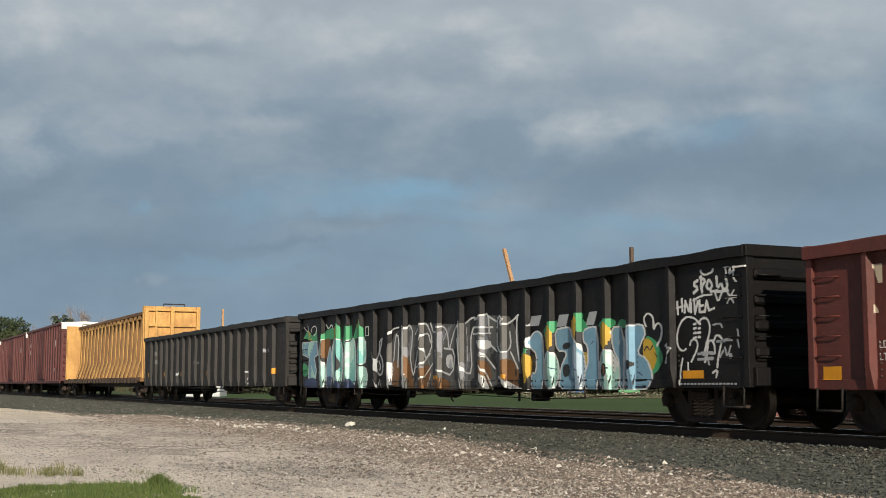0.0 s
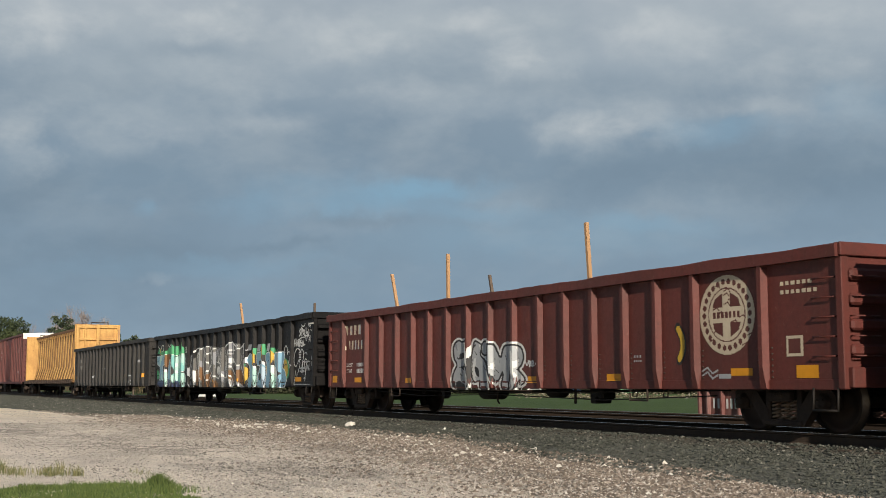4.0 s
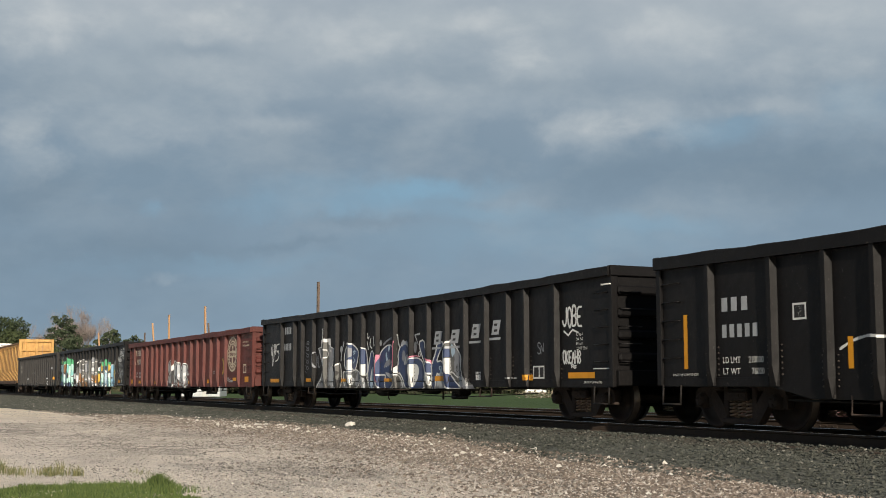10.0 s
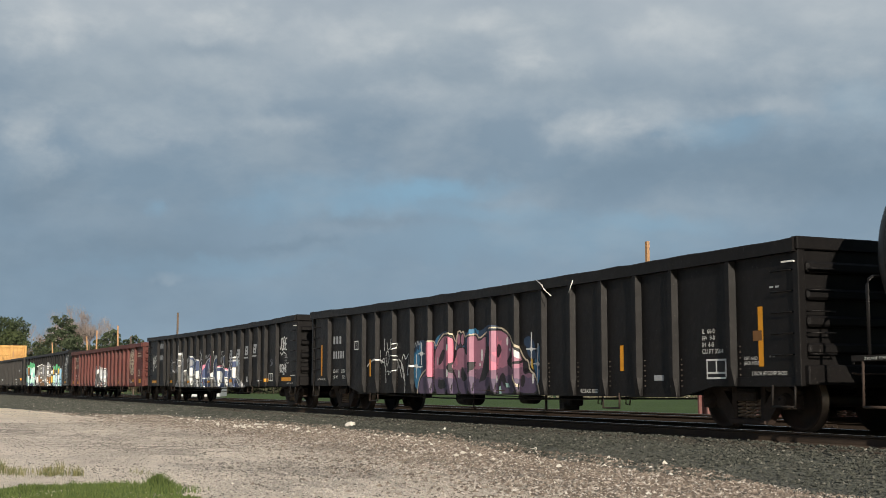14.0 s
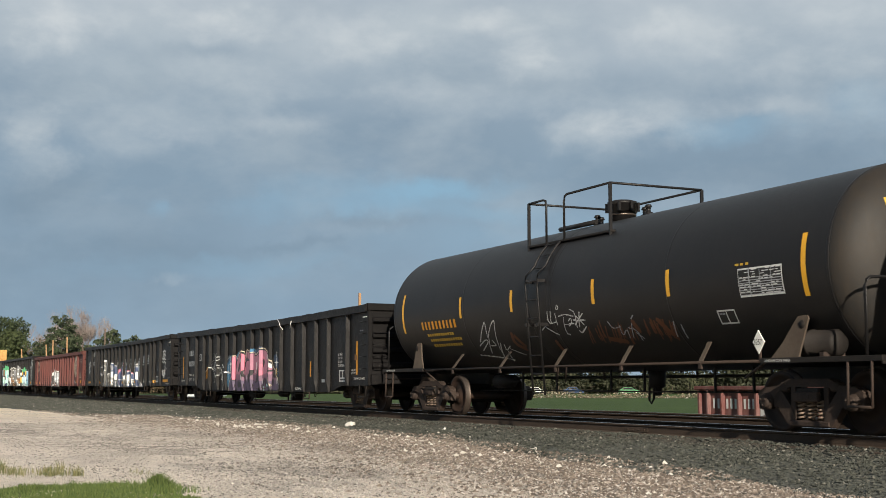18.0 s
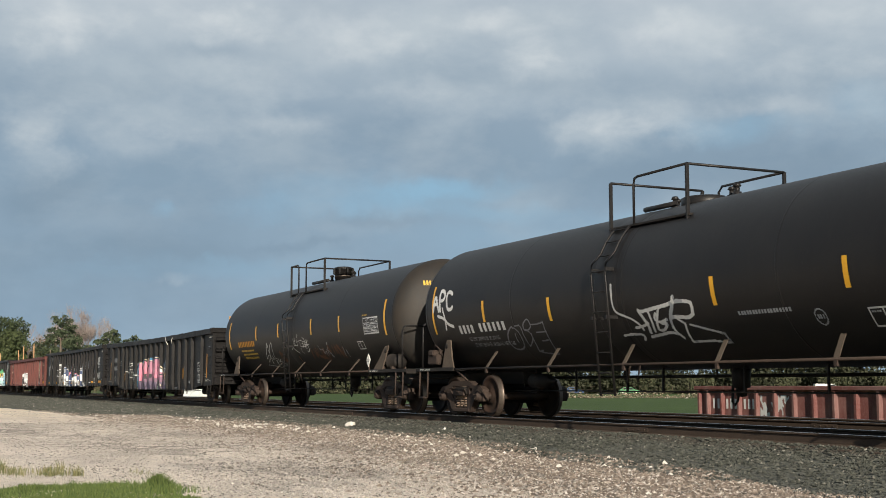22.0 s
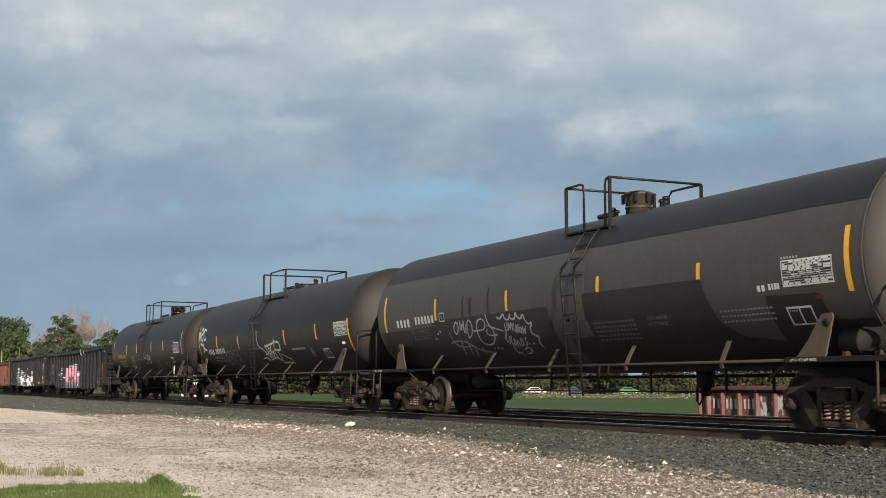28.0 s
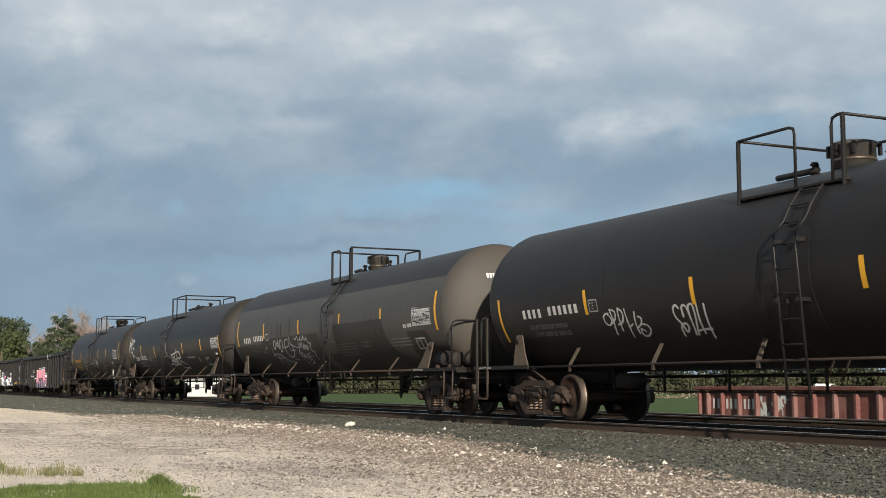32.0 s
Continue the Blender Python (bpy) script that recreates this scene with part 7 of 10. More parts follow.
c.strokes(RU, 0.032, 0, [(1.19, 1.51), (1.28, 1.75)], [(1.86, 1.55), (1.97, 1.80)], [(1.27, 1.55), (1.28, 1.78)], [(2.12, 1.49), (2.16, 1.68)], [(1.76, 1.46), (1.87, 1.70)], [(1.93, 1.54), (1.97, 1.78)])
c.strokes(RU, 0.032, 0, [(1.36, 1.57), (1.38, 1.80)], [(1.89, 1.45), (2.00, 1.72)], [(1.40, 1.47), (1.52, 1.75)], [(2.24, 1.53), (2.30, 1.73)], [(2.32, 1.49), (2.37, 1.69)], [(1.64, 1.52), (1.72, 1.75)])
c.strokes(RU, 0.032, 0, [(1.68, 1.45), (1.79, 1.72)], [(2.08, 1.43), (2.13, 1.62)], [(2.09, 1.43), (2.16, 1.66)], [(1.98, 1.53), (2.02, 1.76)], [(1.33, 1.57), (1.39, 1.85)], [(0.91, 1.49), (0.96, 1.69)])
c.strokes(RU, 0.032, 0, [(1.25, 1.48), (1.26, 1.67)], [(1.85, 1.55), (1.87, 1.76)], [(2.12, 1.43), (2.25, 1.70)], [(1.37, 1.56), (1.37, 1.75)], [(1.15, 1.53), (1.17, 1.73)], [(0.82, 1.48), (0.96, 1.76)])
c.strokes(RU, 0.032, 0, [(2.23, 1.50), (2.30, 1.72)], [(1.82, 1.49), (1.90, 1.72)], [(3.46, 1.45), (3.56, 1.68)], [(2.97, 1.58), (2.98, 1.80)], [(3.24, 1.57), (3.30, 1.79)], [(2.77, 1.58), (2.77, 1.76)])
c.strokes(RU, 0.032, 0, [(3.24, 1.50), (3.28, 1.70)], [(3.26, 1.46), (3.35, 1.63)], [(3.21, 1.44), (3.32, 1.65)], [(3.23, 1.53), (3.29, 1.72)], [(3.04, 1.53), (3.10, 1.73)], [(3.40, 1.53), (3.47, 1.76)])
c.strokes(RU, 0.032, 0, [(3.04, 1.58), (3.04, 1.77)], [(2.92, 1.58), (2.92, 1.76)], [(3.03, 1.57), (3.05, 1.78)], [(3.44, 1.50), (3.53, 1.73)], [(3.42, 1.47), (3.50, 1.64)], [(3.20, 1.55), (3.25, 1.79)])
c.strokes(RU, 0.032, 0, [(2.93, 1.59), (2.96, 1.83)], [(3.38, 1.49), (3.47, 1.68)], [(3.38, 1.50), (3.46, 1.70)], [(3.10, 1.54), (3.09, 1.73)], [(2.72, 1.55), (2.78, 1.81)], [(3.04, 1.48), (3.06, 1.67)])
c.strokes(RU, 0.11, 1, [(-2.01, 1.74), (-2.08, 1.55), (-1.78, 1.43)], [(-1.92, 1.69), (-1.73, 1.50)], [(-0.42, 1.53), (-0.40, 1.40)], [(1.46, 1.53), (1.93, 1.47)], [(2.42, 1.79), (2.50, 1.64)], [(3.16, 1.79), (3.38, 1.56)])
c.piece("graffiti_tag", "thin white tag")
c.strokes(SV, 0.026, 1, [(1.66, 1.82), (1.73, 1.70), (1.99, 1.73)], [(1.97, 1.75), (1.92, 1.55), (2.17, 1.70), (2.11, 1.53)], [(2.37, 1.77), (2.21, 1.52)], [(2.21, 1.70), (2.44, 1.65), (2.43, 1.48)], [(2.38, 1.61), (2.51, 1.51)], [(2.40, 1.84), (2.49, 1.90)])
c.strokes(SV, 0.026, 1, [(3.57, 1.74), (3.48, 1.51)], [(3.74, 1.68), (3.72, 1.47)])
c.piece("data_panel", "ruled white data panel")
c.bars(5.4, 5.75, 2.50, 2.53, 3, GD)
table_block(c, 5.45, 6.45, 2.02, 2.45, 5)
c.piece("stencil", "white ruled box")
ruled_box(c, 4.78, 5.22, 1.64, 1.86)
c.onto(car, skin, "thin white tags and rust-red scribbles", tall=False)

def head_bars(car, xs1, R, zc, rows, label):
    """Plain bars on the end of a tank: y from and to, z from and to, how many, paint."""
    b = xs1 - car.location.x

    def face(y, z):
        return (b + 0.46 * R * math.sqrt(max(0.0, 1 - (y * y + (z - zc) ** 2) / (R * R))) + 0.008, y, z)
    c = Canvas(-1.2, 0.6, 1.6, 3.6, 0.012)
    for y0, y1, z0, z1, n, col in rows:
        c.bars(y0, y1, z0, z1, n, col, 0.62)
    c.onto(car, face, label, "stencil")


head_bars(car, -5.15, 1.47, 2.42, [(-0.80, -0.18, 3.16, 3.28, 9, GD), (-0.65, -0.22, 3.02, 3.06, 8, GD), (-0.65, -0.20, 2.92, 2.96, 8, GD), (-0.55, -0.30, 2.82, 2.86, 4, GD)], "yellow stencil bars on the tank's end")

# tank car with the white pieces
car, skin = tank_car("black tank car with white graffiti and yellow stripes", -3.55, 14.15, -3.05, 13.15, 1.47, 2.44, TANK, TANK_DIRT, -2.07, 12.26, (4.13, 4.2, 4.87, 6.45),
                     tank_gear=(("valve", -2.95),), rail_z=4.40, dome=(0.42, 0.10))
stripes(car, skin, [(-5.52, 2.03, 2.48), (-2.78, 1.93, 2.38), (2.28, 1.94, 2.39), (5.19, 2.01, 2.45), (7.80, 1.62, 2.50)])
stripes(car, skin, [(-8.02, 1.86, 2.95)], 0.08)
c = Canvas(-8.1, 7.75, 1.2, 3.0, 0.012)
c.word("APC", -7.98, -6.90, 2.38, 2.80, [(0.080, WH)], soft=1, slant=-0.15, gap=0.78).line(rounded([(-7.75, 2.26), (-7.45, 2.2), (-7.3, 2.06), (-7.05, 2.0)]), 0.07, WH).line(rounded([(-7.5, 2.42), (-7.38, 2.15), (-7.45, 1.95)]), 0.06, WH)
c.piece("stencil", "white stencil bars")
c.bars(-6.8, -6.05, 1.82, 2.00, 4, WH, 0.55).bars(-5.85, -4.6, 1.84, 2.02, 6, WH, 0.55)
c.piece("graffiti_tag", "faint grey outlined tag")
c.strokes(GY, 0.035, 1, [(-4.43, 1.89), (-4.67, 1.79), (-4.83, 1.59), (-4.77, 1.45), (-4.48, 1.42), (-4.24, 1.52), (-4.20, 1.75), (-4.33, 1.86), (-4.50, 1.87)], [(-4.39, 1.75), (-4.44, 1.64), (-4.43, 1.57)], [(-4.29, 1.89), (-4.06, 1.91), (-4.07, 1.74), (-4.08, 1.55), (-4.08, 1.47), (-3.76, 1.62), (-3.77, 1.75), (-3.90, 1.81)], [(-3.77, 2.00), (-3.95, 1.91), (-3.97, 1.79), (-3.79, 1.79), (-3.62, 1.88), (-3.68, 2.00), (-3.77, 2.00)], [(-3.75, 1.73), (-3.79, 1.51), (-3.89, 1.38), (-3.70, 1.39)], [(-3.65, 1.90), (-3.27, 1.90), (-3.14, 1.93)])
c.strokes(GY, 0.035, 1, [(-3.51, 1.74), (-3.14, 1.74)], [(-3.47, 1.57), (-3.21, 1.58)], [(-3.14, 1.93), (-3.15, 1.71), (-3.17, 1.53), (-3.23, 1.31)], [(-3.89, 1.38), (-3.72, 1.34), (-3.23, 1.31)])
c.piece("graffiti", "bold white sprayed lettering")
white = lambda X, Z, w: np.where(w > -0.45, WH, SV)
c.strokes(white, 0.055, 2, [(-0.56, 2.46), (-0.56, 2.26), (-0.57, 2.06), (-0.50, 1.96), (-0.25, 1.89), (-0.05, 1.82), (0.08, 1.72), (0.11, 1.65)], [(-0.56, 1.57), (-0.29, 1.59), (0.06, 1.57), (-0.03, 1.48)], [(-0.09, 1.69), (0.13, 1.70), (0.33, 1.75)])
c.strokes(white, 0.08, 1, [(0.17, 1.97), (0.24, 1.85), (0.31, 1.72), (0.27, 1.60)], [(0.21, 1.95), (0.42, 1.96), (0.68, 1.99), (1.02, 2.02), (1.23, 2.07), (1.57, 2.05), (1.69, 2.01), (1.62, 1.78), (1.15, 1.82)], [(1.22, 2.14), (1.17, 2.01), (1.00, 1.81), (1.15, 1.82)])
c.strokes(white, 0.06, 1, [(0.44, 1.94), (0.46, 1.76), (0.41, 1.61)], [(0.63, 1.90), (0.54, 1.81), (0.65, 1.74), (0.89, 1.79)], [(0.76, 1.98), (0.51, 1.65), (0.66, 1.60), (0.89, 1.73), (0.71, 1.73)], [(0.22, 1.52), (0.54, 1.55), (0.86, 1.58), (1.05, 1.53)], [(1.00, 1.81), (0.96, 1.60), (1.09, 1.48)])
c.strokes(white, 0.05, 0, [(1.19, 1.78), (1.33, 1.70), (1.27, 1.53), (1.25, 1.41), (1.80, 1.41), (2.19, 1.37), (2.18, 1.51), (1.79, 1.60), (1.45, 1.68)])
c.piece("stencil", "small white stencil bars")
c.bars(2.75, 3.95, 1.76, 1.83, 18, SV, 0.7)
c.oval(4.47, 1.66, 0.12, 0.12, SV, 0.82).bars(4.40, 4.56, 1.63, 1.69, 3, SV)
c.piece("stencil", "white ruled box")
ruled_box(c, 5.40, 5.92, 1.48, 1.74)
c.piece("data_panel", "ruled white data panel")
table_block(c, 6.72, 7.70, 2.05, 2.44, 8)
c.onto(car, skin, "white sprayed tags", tall=False)
lettering("LD LMT 208900 LB  95 200 KG", 0.082, car, skin, -6.5, 1.66, PAINTS[SV - 1], 0.95)
lettering("LT WT  76100 LB  34 500 KG  NEW 3-80", 0.082, car, skin, -6.38, 1.53, PAINTS[SV - 1], 0.92)
part("placard_holder", Shape().box(7.55 - 0.4, 7.55 - 0.22, -1.36, -1.34, 1.82, 1.96), WHITE, car)

head_bars(car, 13.15, 1.47, 2.44, [(-0.64, -0.02, 3.06, 3.18, 6, WH), (-0.45, 0.0, 2.93, 2.98, 9, SV), (-0.45, 0.0, 2.82, 2.87, 9, SV), (-0.4, 0.3, 1.9, 1.94, 12, GY), (-0.4, 0.3, 1.8, 1.84, 12, GY), (-0.4, 0.3, 1.7, 1.74, 12, GY)], "white stencil bars on the tank's end")

# grey tank car with black patches
car, skin = tank_car("sooty grey tank car with black patches and yellow stripes", 14.9, 33.0, 15.45, 32.15, 1.52, 2.45, TANK_GREY, TANK_HEAD, 16.6, 31.1, (23.85, 24.5, 25.24, 25.4), trim=TANK,
                     tank_gear=(("reservoir", 31.9),), top_soot=(30, 150, TANK), rail_z=4.53, dome=(0.25, 0.42), lid=TANK_HEAD)
stripes(car, skin, [(-8.1, 1.91, 2.87), (-5.14, 2.17, 2.66), (-1.72, 2.21, 2.62), (1.73, 2.16, 2.64), (4.68, 2.16, 2.62), (7.94, 1.96, 2.85)])
c = Canvas(-8.4, 8.2, 1.0, 2.75, 0.010)
c.area([(-8.4, 1.0), (-8.4, 2.0), (-5.5, 2.02), (-5.4, 2.16), (-0.1, 2.20), (-0.05, 1.0)], SO, 0.03)
c.area([(1.22, 1.5), (1.2, 2.36), (4.72, 2.36), (4.95, 1.7), (5.3, 1.45), (6.2, 1.35), (6.2, 2.0), (7.3, 1.98), (7.4, 1.6), (8.2, 1.6), (8.2, 1.0), (1.22, 1.0)], SO, 0.02)
c.area([(0.4, 1.0), (0.4, 1.55), (1.3, 1.6), (1.3, 1.0)], SO, 0.03)
for x, z in ((-3.75, 2.6), (-3.4, 2.55), (-2.55, 2.7)):
    c.line([(x, 2.15), (x + 0.03, z)], 0.08, SO, 0.03)
c.piece("stencil", "white stencil bars")
c.bars(-7.38, -6.55, 2.08, 2.26, 4, WH, 0.55).bars(-6.3, -5.2, 2.12, 2.29, 6, WH, 0.55)
c.rect(-4.96, -4.68, 2.12, 2.33, SV).rect(-4.93, -4.71, 2.15, 2.30, SO)
c.piece("graffiti_tag", "white sprayed tag")
c.strokes(SV, 0.042, 2, [(-4.07, 2.05), (-4.20, 2.08), (-4.33, 1.96), (-4.32, 1.82), (-4.20, 1.84), (-4.06, 1.99), (-4.13, 2.11), (-4.24, 2.04)], [(-3.94, 2.09), (-4.03, 1.84), (-3.81, 2.10), (-3.88, 1.76), (-3.77, 2.10)], [(-3.69, 2.01), (-3.79, 1.84)], [(-3.75, 1.71), (-3.61, 2.09), (-3.44, 2.10), (-3.40, 1.95), (-3.57, 1.76), (-3.77, 1.73)], [(-3.41, 1.86), (-3.11, 1.86), (-2.85, 1.89), (-2.77, 2.03), (-2.88, 2.10), (-3.08, 2.09), (-3.20, 1.98), (-3.28, 1.77), (-3.23, 1.60), (-3.04, 1.55), (-2.77, 1.57), (-2.55, 1.70), (-2.50, 1.85), (-2.61, 1.94), (-2.68, 2.07), (-2.69, 2.18)], [(-2.69, 1.95), (-2.47, 1.89), (-2.12, 1.82)])
c.strokes(SV, 0.042, 2, [(-2.77, 1.87), (-2.86, 1.79), (-2.72, 1.74), (-2.42, 1.75)])
c.strokes(GY, 0.045, 1, [(-4.59, 1.87), (-4.61, 1.75), (-4.54, 1.61), (-4.37, 1.55), (-4.09, 1.54), (-3.79, 1.57), (-3.52, 1.44), (-3.04, 1.40)], [(-4.73, 1.64), (-4.40, 1.68), (-4.12, 1.67), (-3.78, 1.58)], [(-4.18, 1.69), (-4.29, 1.51), (-4.38, 1.38)], [(-3.93, 1.69), (-3.95, 1.55), (-4.05, 1.38)], [(-3.65, 1.54), (-3.88, 1.33)], [(-3.39, 1.50), (-3.41, 1.40)])
c.piece("graffiti_tag", "white sprayed crown and words")
c.strokes(SV, 0.05, 1, [(-2.19, 2.09), (-2.08, 2.05), (-1.90, 2.17), (-1.88, 2.04), (-1.73, 2.02), (-1.63, 2.12)], [(-1.66, 2.08), (-1.59, 2.02), (-1.45, 2.04), (-1.37, 2.17), (-1.34, 2.06), (-1.22, 2.01), (-1.10, 2.12), (-1.07, 2.01), (-0.99, 1.90), (-0.83, 1.94), (-0.85, 1.89), (-0.94, 1.84), (-0.98, 1.73), (-0.87, 1.67), (-0.76, 1.67), (-0.87, 1.54), (-0.83, 1.46)], [(-2.00, 1.82), (-2.00, 1.75), (-2.15, 1.66), (-2.11, 1.59)])
c.strokes(SV, 0.035, 0, [(-1.93, 1.96), (-1.98, 1.82), (-1.91, 1.82), (-1.82, 1.97)], [(-1.85, 1.82), (-1.75, 1.95), (-1.77, 1.83), (-1.67, 1.96)], [(-1.63, 1.94), (-1.69, 1.81)], [(-1.56, 1.94), (-1.65, 1.87), (-1.60, 1.79)], [(-1.58, 1.76), (-1.48, 1.91), (-1.49, 1.76), (-1.39, 1.91)], [(-1.35, 1.86), (-1.42, 1.78), (-1.37, 1.74), (-1.30, 1.85), (-1.35, 1.86)])
c.strokes(SV, 0.035, 0, [(-1.24, 1.87), (-1.29, 1.74), (-1.20, 1.82), (-1.23, 1.72), (-1.12, 1.87)])
c.strokes(SV, 0.035, 1, [(-2.07, 1.55), (-1.93, 1.70), (-1.86, 1.68), (-1.97, 1.62), (-1.97, 1.51)], [(-1.80, 1.64), (-1.91, 1.54), (-1.89, 1.50), (-1.78, 1.58), (-1.80, 1.64)], [(-1.81, 1.49), (-1.67, 1.64), (-1.71, 1.48)], [(-1.53, 1.64), (-1.64, 1.48), (-1.52, 1.52), (-1.48, 1.63), (-1.53, 1.64)], [(-1.28, 1.66), (-1.38, 1.62), (-1.34, 1.54), (-1.48, 1.49)], [(-1.64, 1.42), (-1.45, 1.47), (-1.34, 1.42), (-1.47, 1.35), (-1.66, 1.34)])
c.strokes(SV, 0.035, 1, [(-2.01, 1.47), (-2.02, 1.35), (-1.88, 1.38), (-1.86, 1.30)])
c.oval(-5.40, 1.76, 0.038, 0.027, SV)
c.oval(-5.20, 1.86, 0.038, 0.027, SV)
c.oval(-5.05, 1.91, 0.038, 0.027, SV)
c.oval(-2.86, 1.48, 0.030, 0.024, SV)
c.oval(-2.71, 1.48, 0.029, 0.024, SV)
c.oval(-2.55, 1.47, 0.029, 0.024, SV)
c.oval(-1.37, 1.54, 0.026, 0.022, SV)
c.oval(-1.27, 1.53, 0.025, 0.022, SV)
c.oval(-1.12, 1.53, 0.026, 0.022, SV)
c.piece("stencil", "faint rows of stencil bars")
for k in range(5):
    c.bars(1.35, 2.7, 1.80 - 0.075 * k, 1.83 - 0.075 * k, 14 - k, FT, 0.7)
for k in range(3):
    c.bars(5.05, 6.3, 1.82 - 0.08 * k, 1.85 - 0.08 * k, 14, GY, 0.7)
c.bars(6.05, 6.25, 2.07, 2.16, 2, WH, 0.75).bars(6.3, 6.56, 2.08, 2.17, 4, WH, 0.7)
c.piece("data_panel", "ruled white data panel")
table_block(c, 6.62, 7.66, 2.10, 2.48, 3)
c.bars(6.62, 7.0, 2.5, 2.53, 6, SV)
c.piece("stencil", "white ruled box")
ruled_box(c, 6.55, 7.08, 1.56, 1.82)
c.rect(7.22, 7.39, 1.89, 1.95, OX)
c.onto(car, skin, "black patches, white tags and stencil bars", "paintwork", tall=False)
lettering("LD LMT 208000 LB  94300 KG", 0.085, car, skin, -7.1, 1.91, PAINTS[GY - 1], 0.95)
lettering("LT WT  78000 LB  35400 KG", 0.085, car, skin, -7.0, 1.77, PAINTS[GY - 1], 0.95)
lettering("PLATE", 0.03, car, skin, -4.90, 2.25)
lettering("C", 0.07, car, skin, -4.85, 2.16)
lettering("IF FIBERGLASS BASE RESIN", 0.05, car, skin, 3.05, 1.80, PAINTS[SV - 1], 0.8)
lettering("DO NOT EXCEED 120 F", 0.05, car, skin, 3.05, 1.70, PAINTS[SV - 1], 0.8)

head_bars(car, 32.15, 1.52, 2.45, [(-0.60, -0.10, 3.12, 3.23, 7, WH), (-0.42, -0.05, 3.0, 3.04, 8, SV), (-0.42, -0.05, 2.9, 2.94, 8, SV)], "white stencil bars on the tank's end")

# black tank car at the tail of the visible part
car, skin = tank_car("black tank car with white tags beside yellow stripes", 33.85, 52.5, 34.65, 51.6, 1.50, 2.45, TANK, TANK_DIRT, 35.7, 50.4, (42.2, 43.5, 44.27, 44.5), rail_z=4.53, dome=(0.32, 0.40), lid=TANK_GREY)
stripes(car, skin, [(-4.88, 1.98, 2.43), (-1.67, 1.98, 2.42), (2.06, 1.98, 2.42), (5.2, 1.98, 2.42)])
stripes(car, skin, [(-8.2, 1.58, 2.44)], 0.08)
c = Canvas(-7.5, 3.5, 1.2, 2.3, 0.012)
c.piece("stencil", "white stencil bars")
c.bars(-7.25, -6.45, 2.00, 2.17, 4, WH, 0.55).bars(-6.25, -5.1, 2.03, 2.20, 6, WH, 0.55)
c.piece("stencil", "white stencil box")
c.rect(-4.78, -4.49, 2.02, 2.24, SV).rect(-4.755, -4.515, 2.045, 2.215, SO)
c.piece("graffiti_tag", "white sprayed tag")
c.strokes(WH, 0.04, 2, [(-4.21, 1.97), (-4.32, 1.96), (-4.41, 1.89), (-4.33, 1.74), (-4.14, 1.81), (-4.17, 1.91), (-4.25, 1.96)], [(-4.14, 2.03), (-4.09, 1.86), (-4.17, 1.60)], [(-4.14, 2.03), (-3.97, 2.00), (-4.02, 1.86), (-4.17, 1.79)], [(-3.88, 2.04), (-3.92, 1.80), (-3.94, 1.65)], [(-3.88, 2.04), (-3.74, 1.97), (-3.81, 1.80), (-3.99, 1.76)], [(-3.68, 2.01), (-3.68, 1.79), (-3.71, 1.54)])
c.strokes(WH, 0.04, 2, [(-3.70, 1.70), (-3.57, 1.75)], [(-3.40, 1.95), (-3.48, 1.74), (-3.48, 1.59)], [(-3.34, 1.87), (-3.23, 1.85), (-3.31, 1.74), (-3.45, 1.69)], [(-3.31, 1.74), (-3.15, 1.73), (-3.10, 1.63), (-3.28, 1.53), (-3.42, 1.55), (-3.39, 1.68), (-3.28, 1.62)])
c.piece("graffiti_tag", "white sprayed tag beside the stripe")
c.strokes(WH, 0.045, 2, [(-2.13, 1.95), (-2.19, 2.02), (-2.30, 1.93), (-2.27, 1.78), (-2.16, 1.68), (-2.17, 1.54), (-2.03, 1.63), (-2.07, 1.72), (-2.25, 1.66), (-2.27, 1.51)], [(-2.06, 1.81), (-2.05, 1.97), (-1.93, 2.00), (-1.89, 1.84), (-1.91, 1.62), (-1.96, 1.52)], [(-1.89, 1.80), (-1.88, 1.98), (-1.74, 2.01), (-1.74, 1.80), (-1.90, 1.51)], [(-1.64, 1.97), (-1.69, 1.70), (-1.71, 1.53)], [(-1.45, 1.98), (-1.49, 1.74), (-1.54, 1.45)], [(-1.87, 1.58), (-1.48, 1.59)])
c.piece("stencil", "small stencil bars")
c.bars(2.9, 3.4, 1.9, 1.94, 6, SV)
lettering("LD LMT 205200 LB  93100 KG", 0.085, car, skin, -7.1, 1.79, PAINTS[GY - 1], 0.95)
lettering("LT WT  80800 LB  36650 KG", 0.085, car, skin, -7.0, 1.65, PAINTS[GY - 1], 0.95)
lettering("PLATE", 0.03, car, skin, -4.73, 2.16)
lettering("C", 0.07, car, skin, -4.68, 2.07)
for dx in (0.15, 0.62):
    part("end_ladder_rail", Shape().box(-9.325 + dx - 0.03, -9.325 + dx + 0.03, -1.53, -1.49, 0.45, 2.10, 0.006), TANK_DIRT, car)
c.onto(car, skin, "white sprayed tags and stencil bars", tall=False)


# ---- ground, ballast, tracks ----
GROUND_Z, FIELD_Z = -0.50, -1.25


def lot_level(x):
    """The lot lies a little higher farther down the line."""
    return float(np.interp(x, [-60, -40, -24, -12], [-0.40, -0.36, -0.43, -0.50]))


def foot(x):
    """Where the ballast's foot runs out into the lot."""
    return float(np.interp(x, [-110, -63, -46, -38, -30, -24, -17, -12, -8, 0], [6.8, 6.7, 7.8, 10.3, 11.0, 10.95, 10.45, 9.6, 8.8, 8.4]))


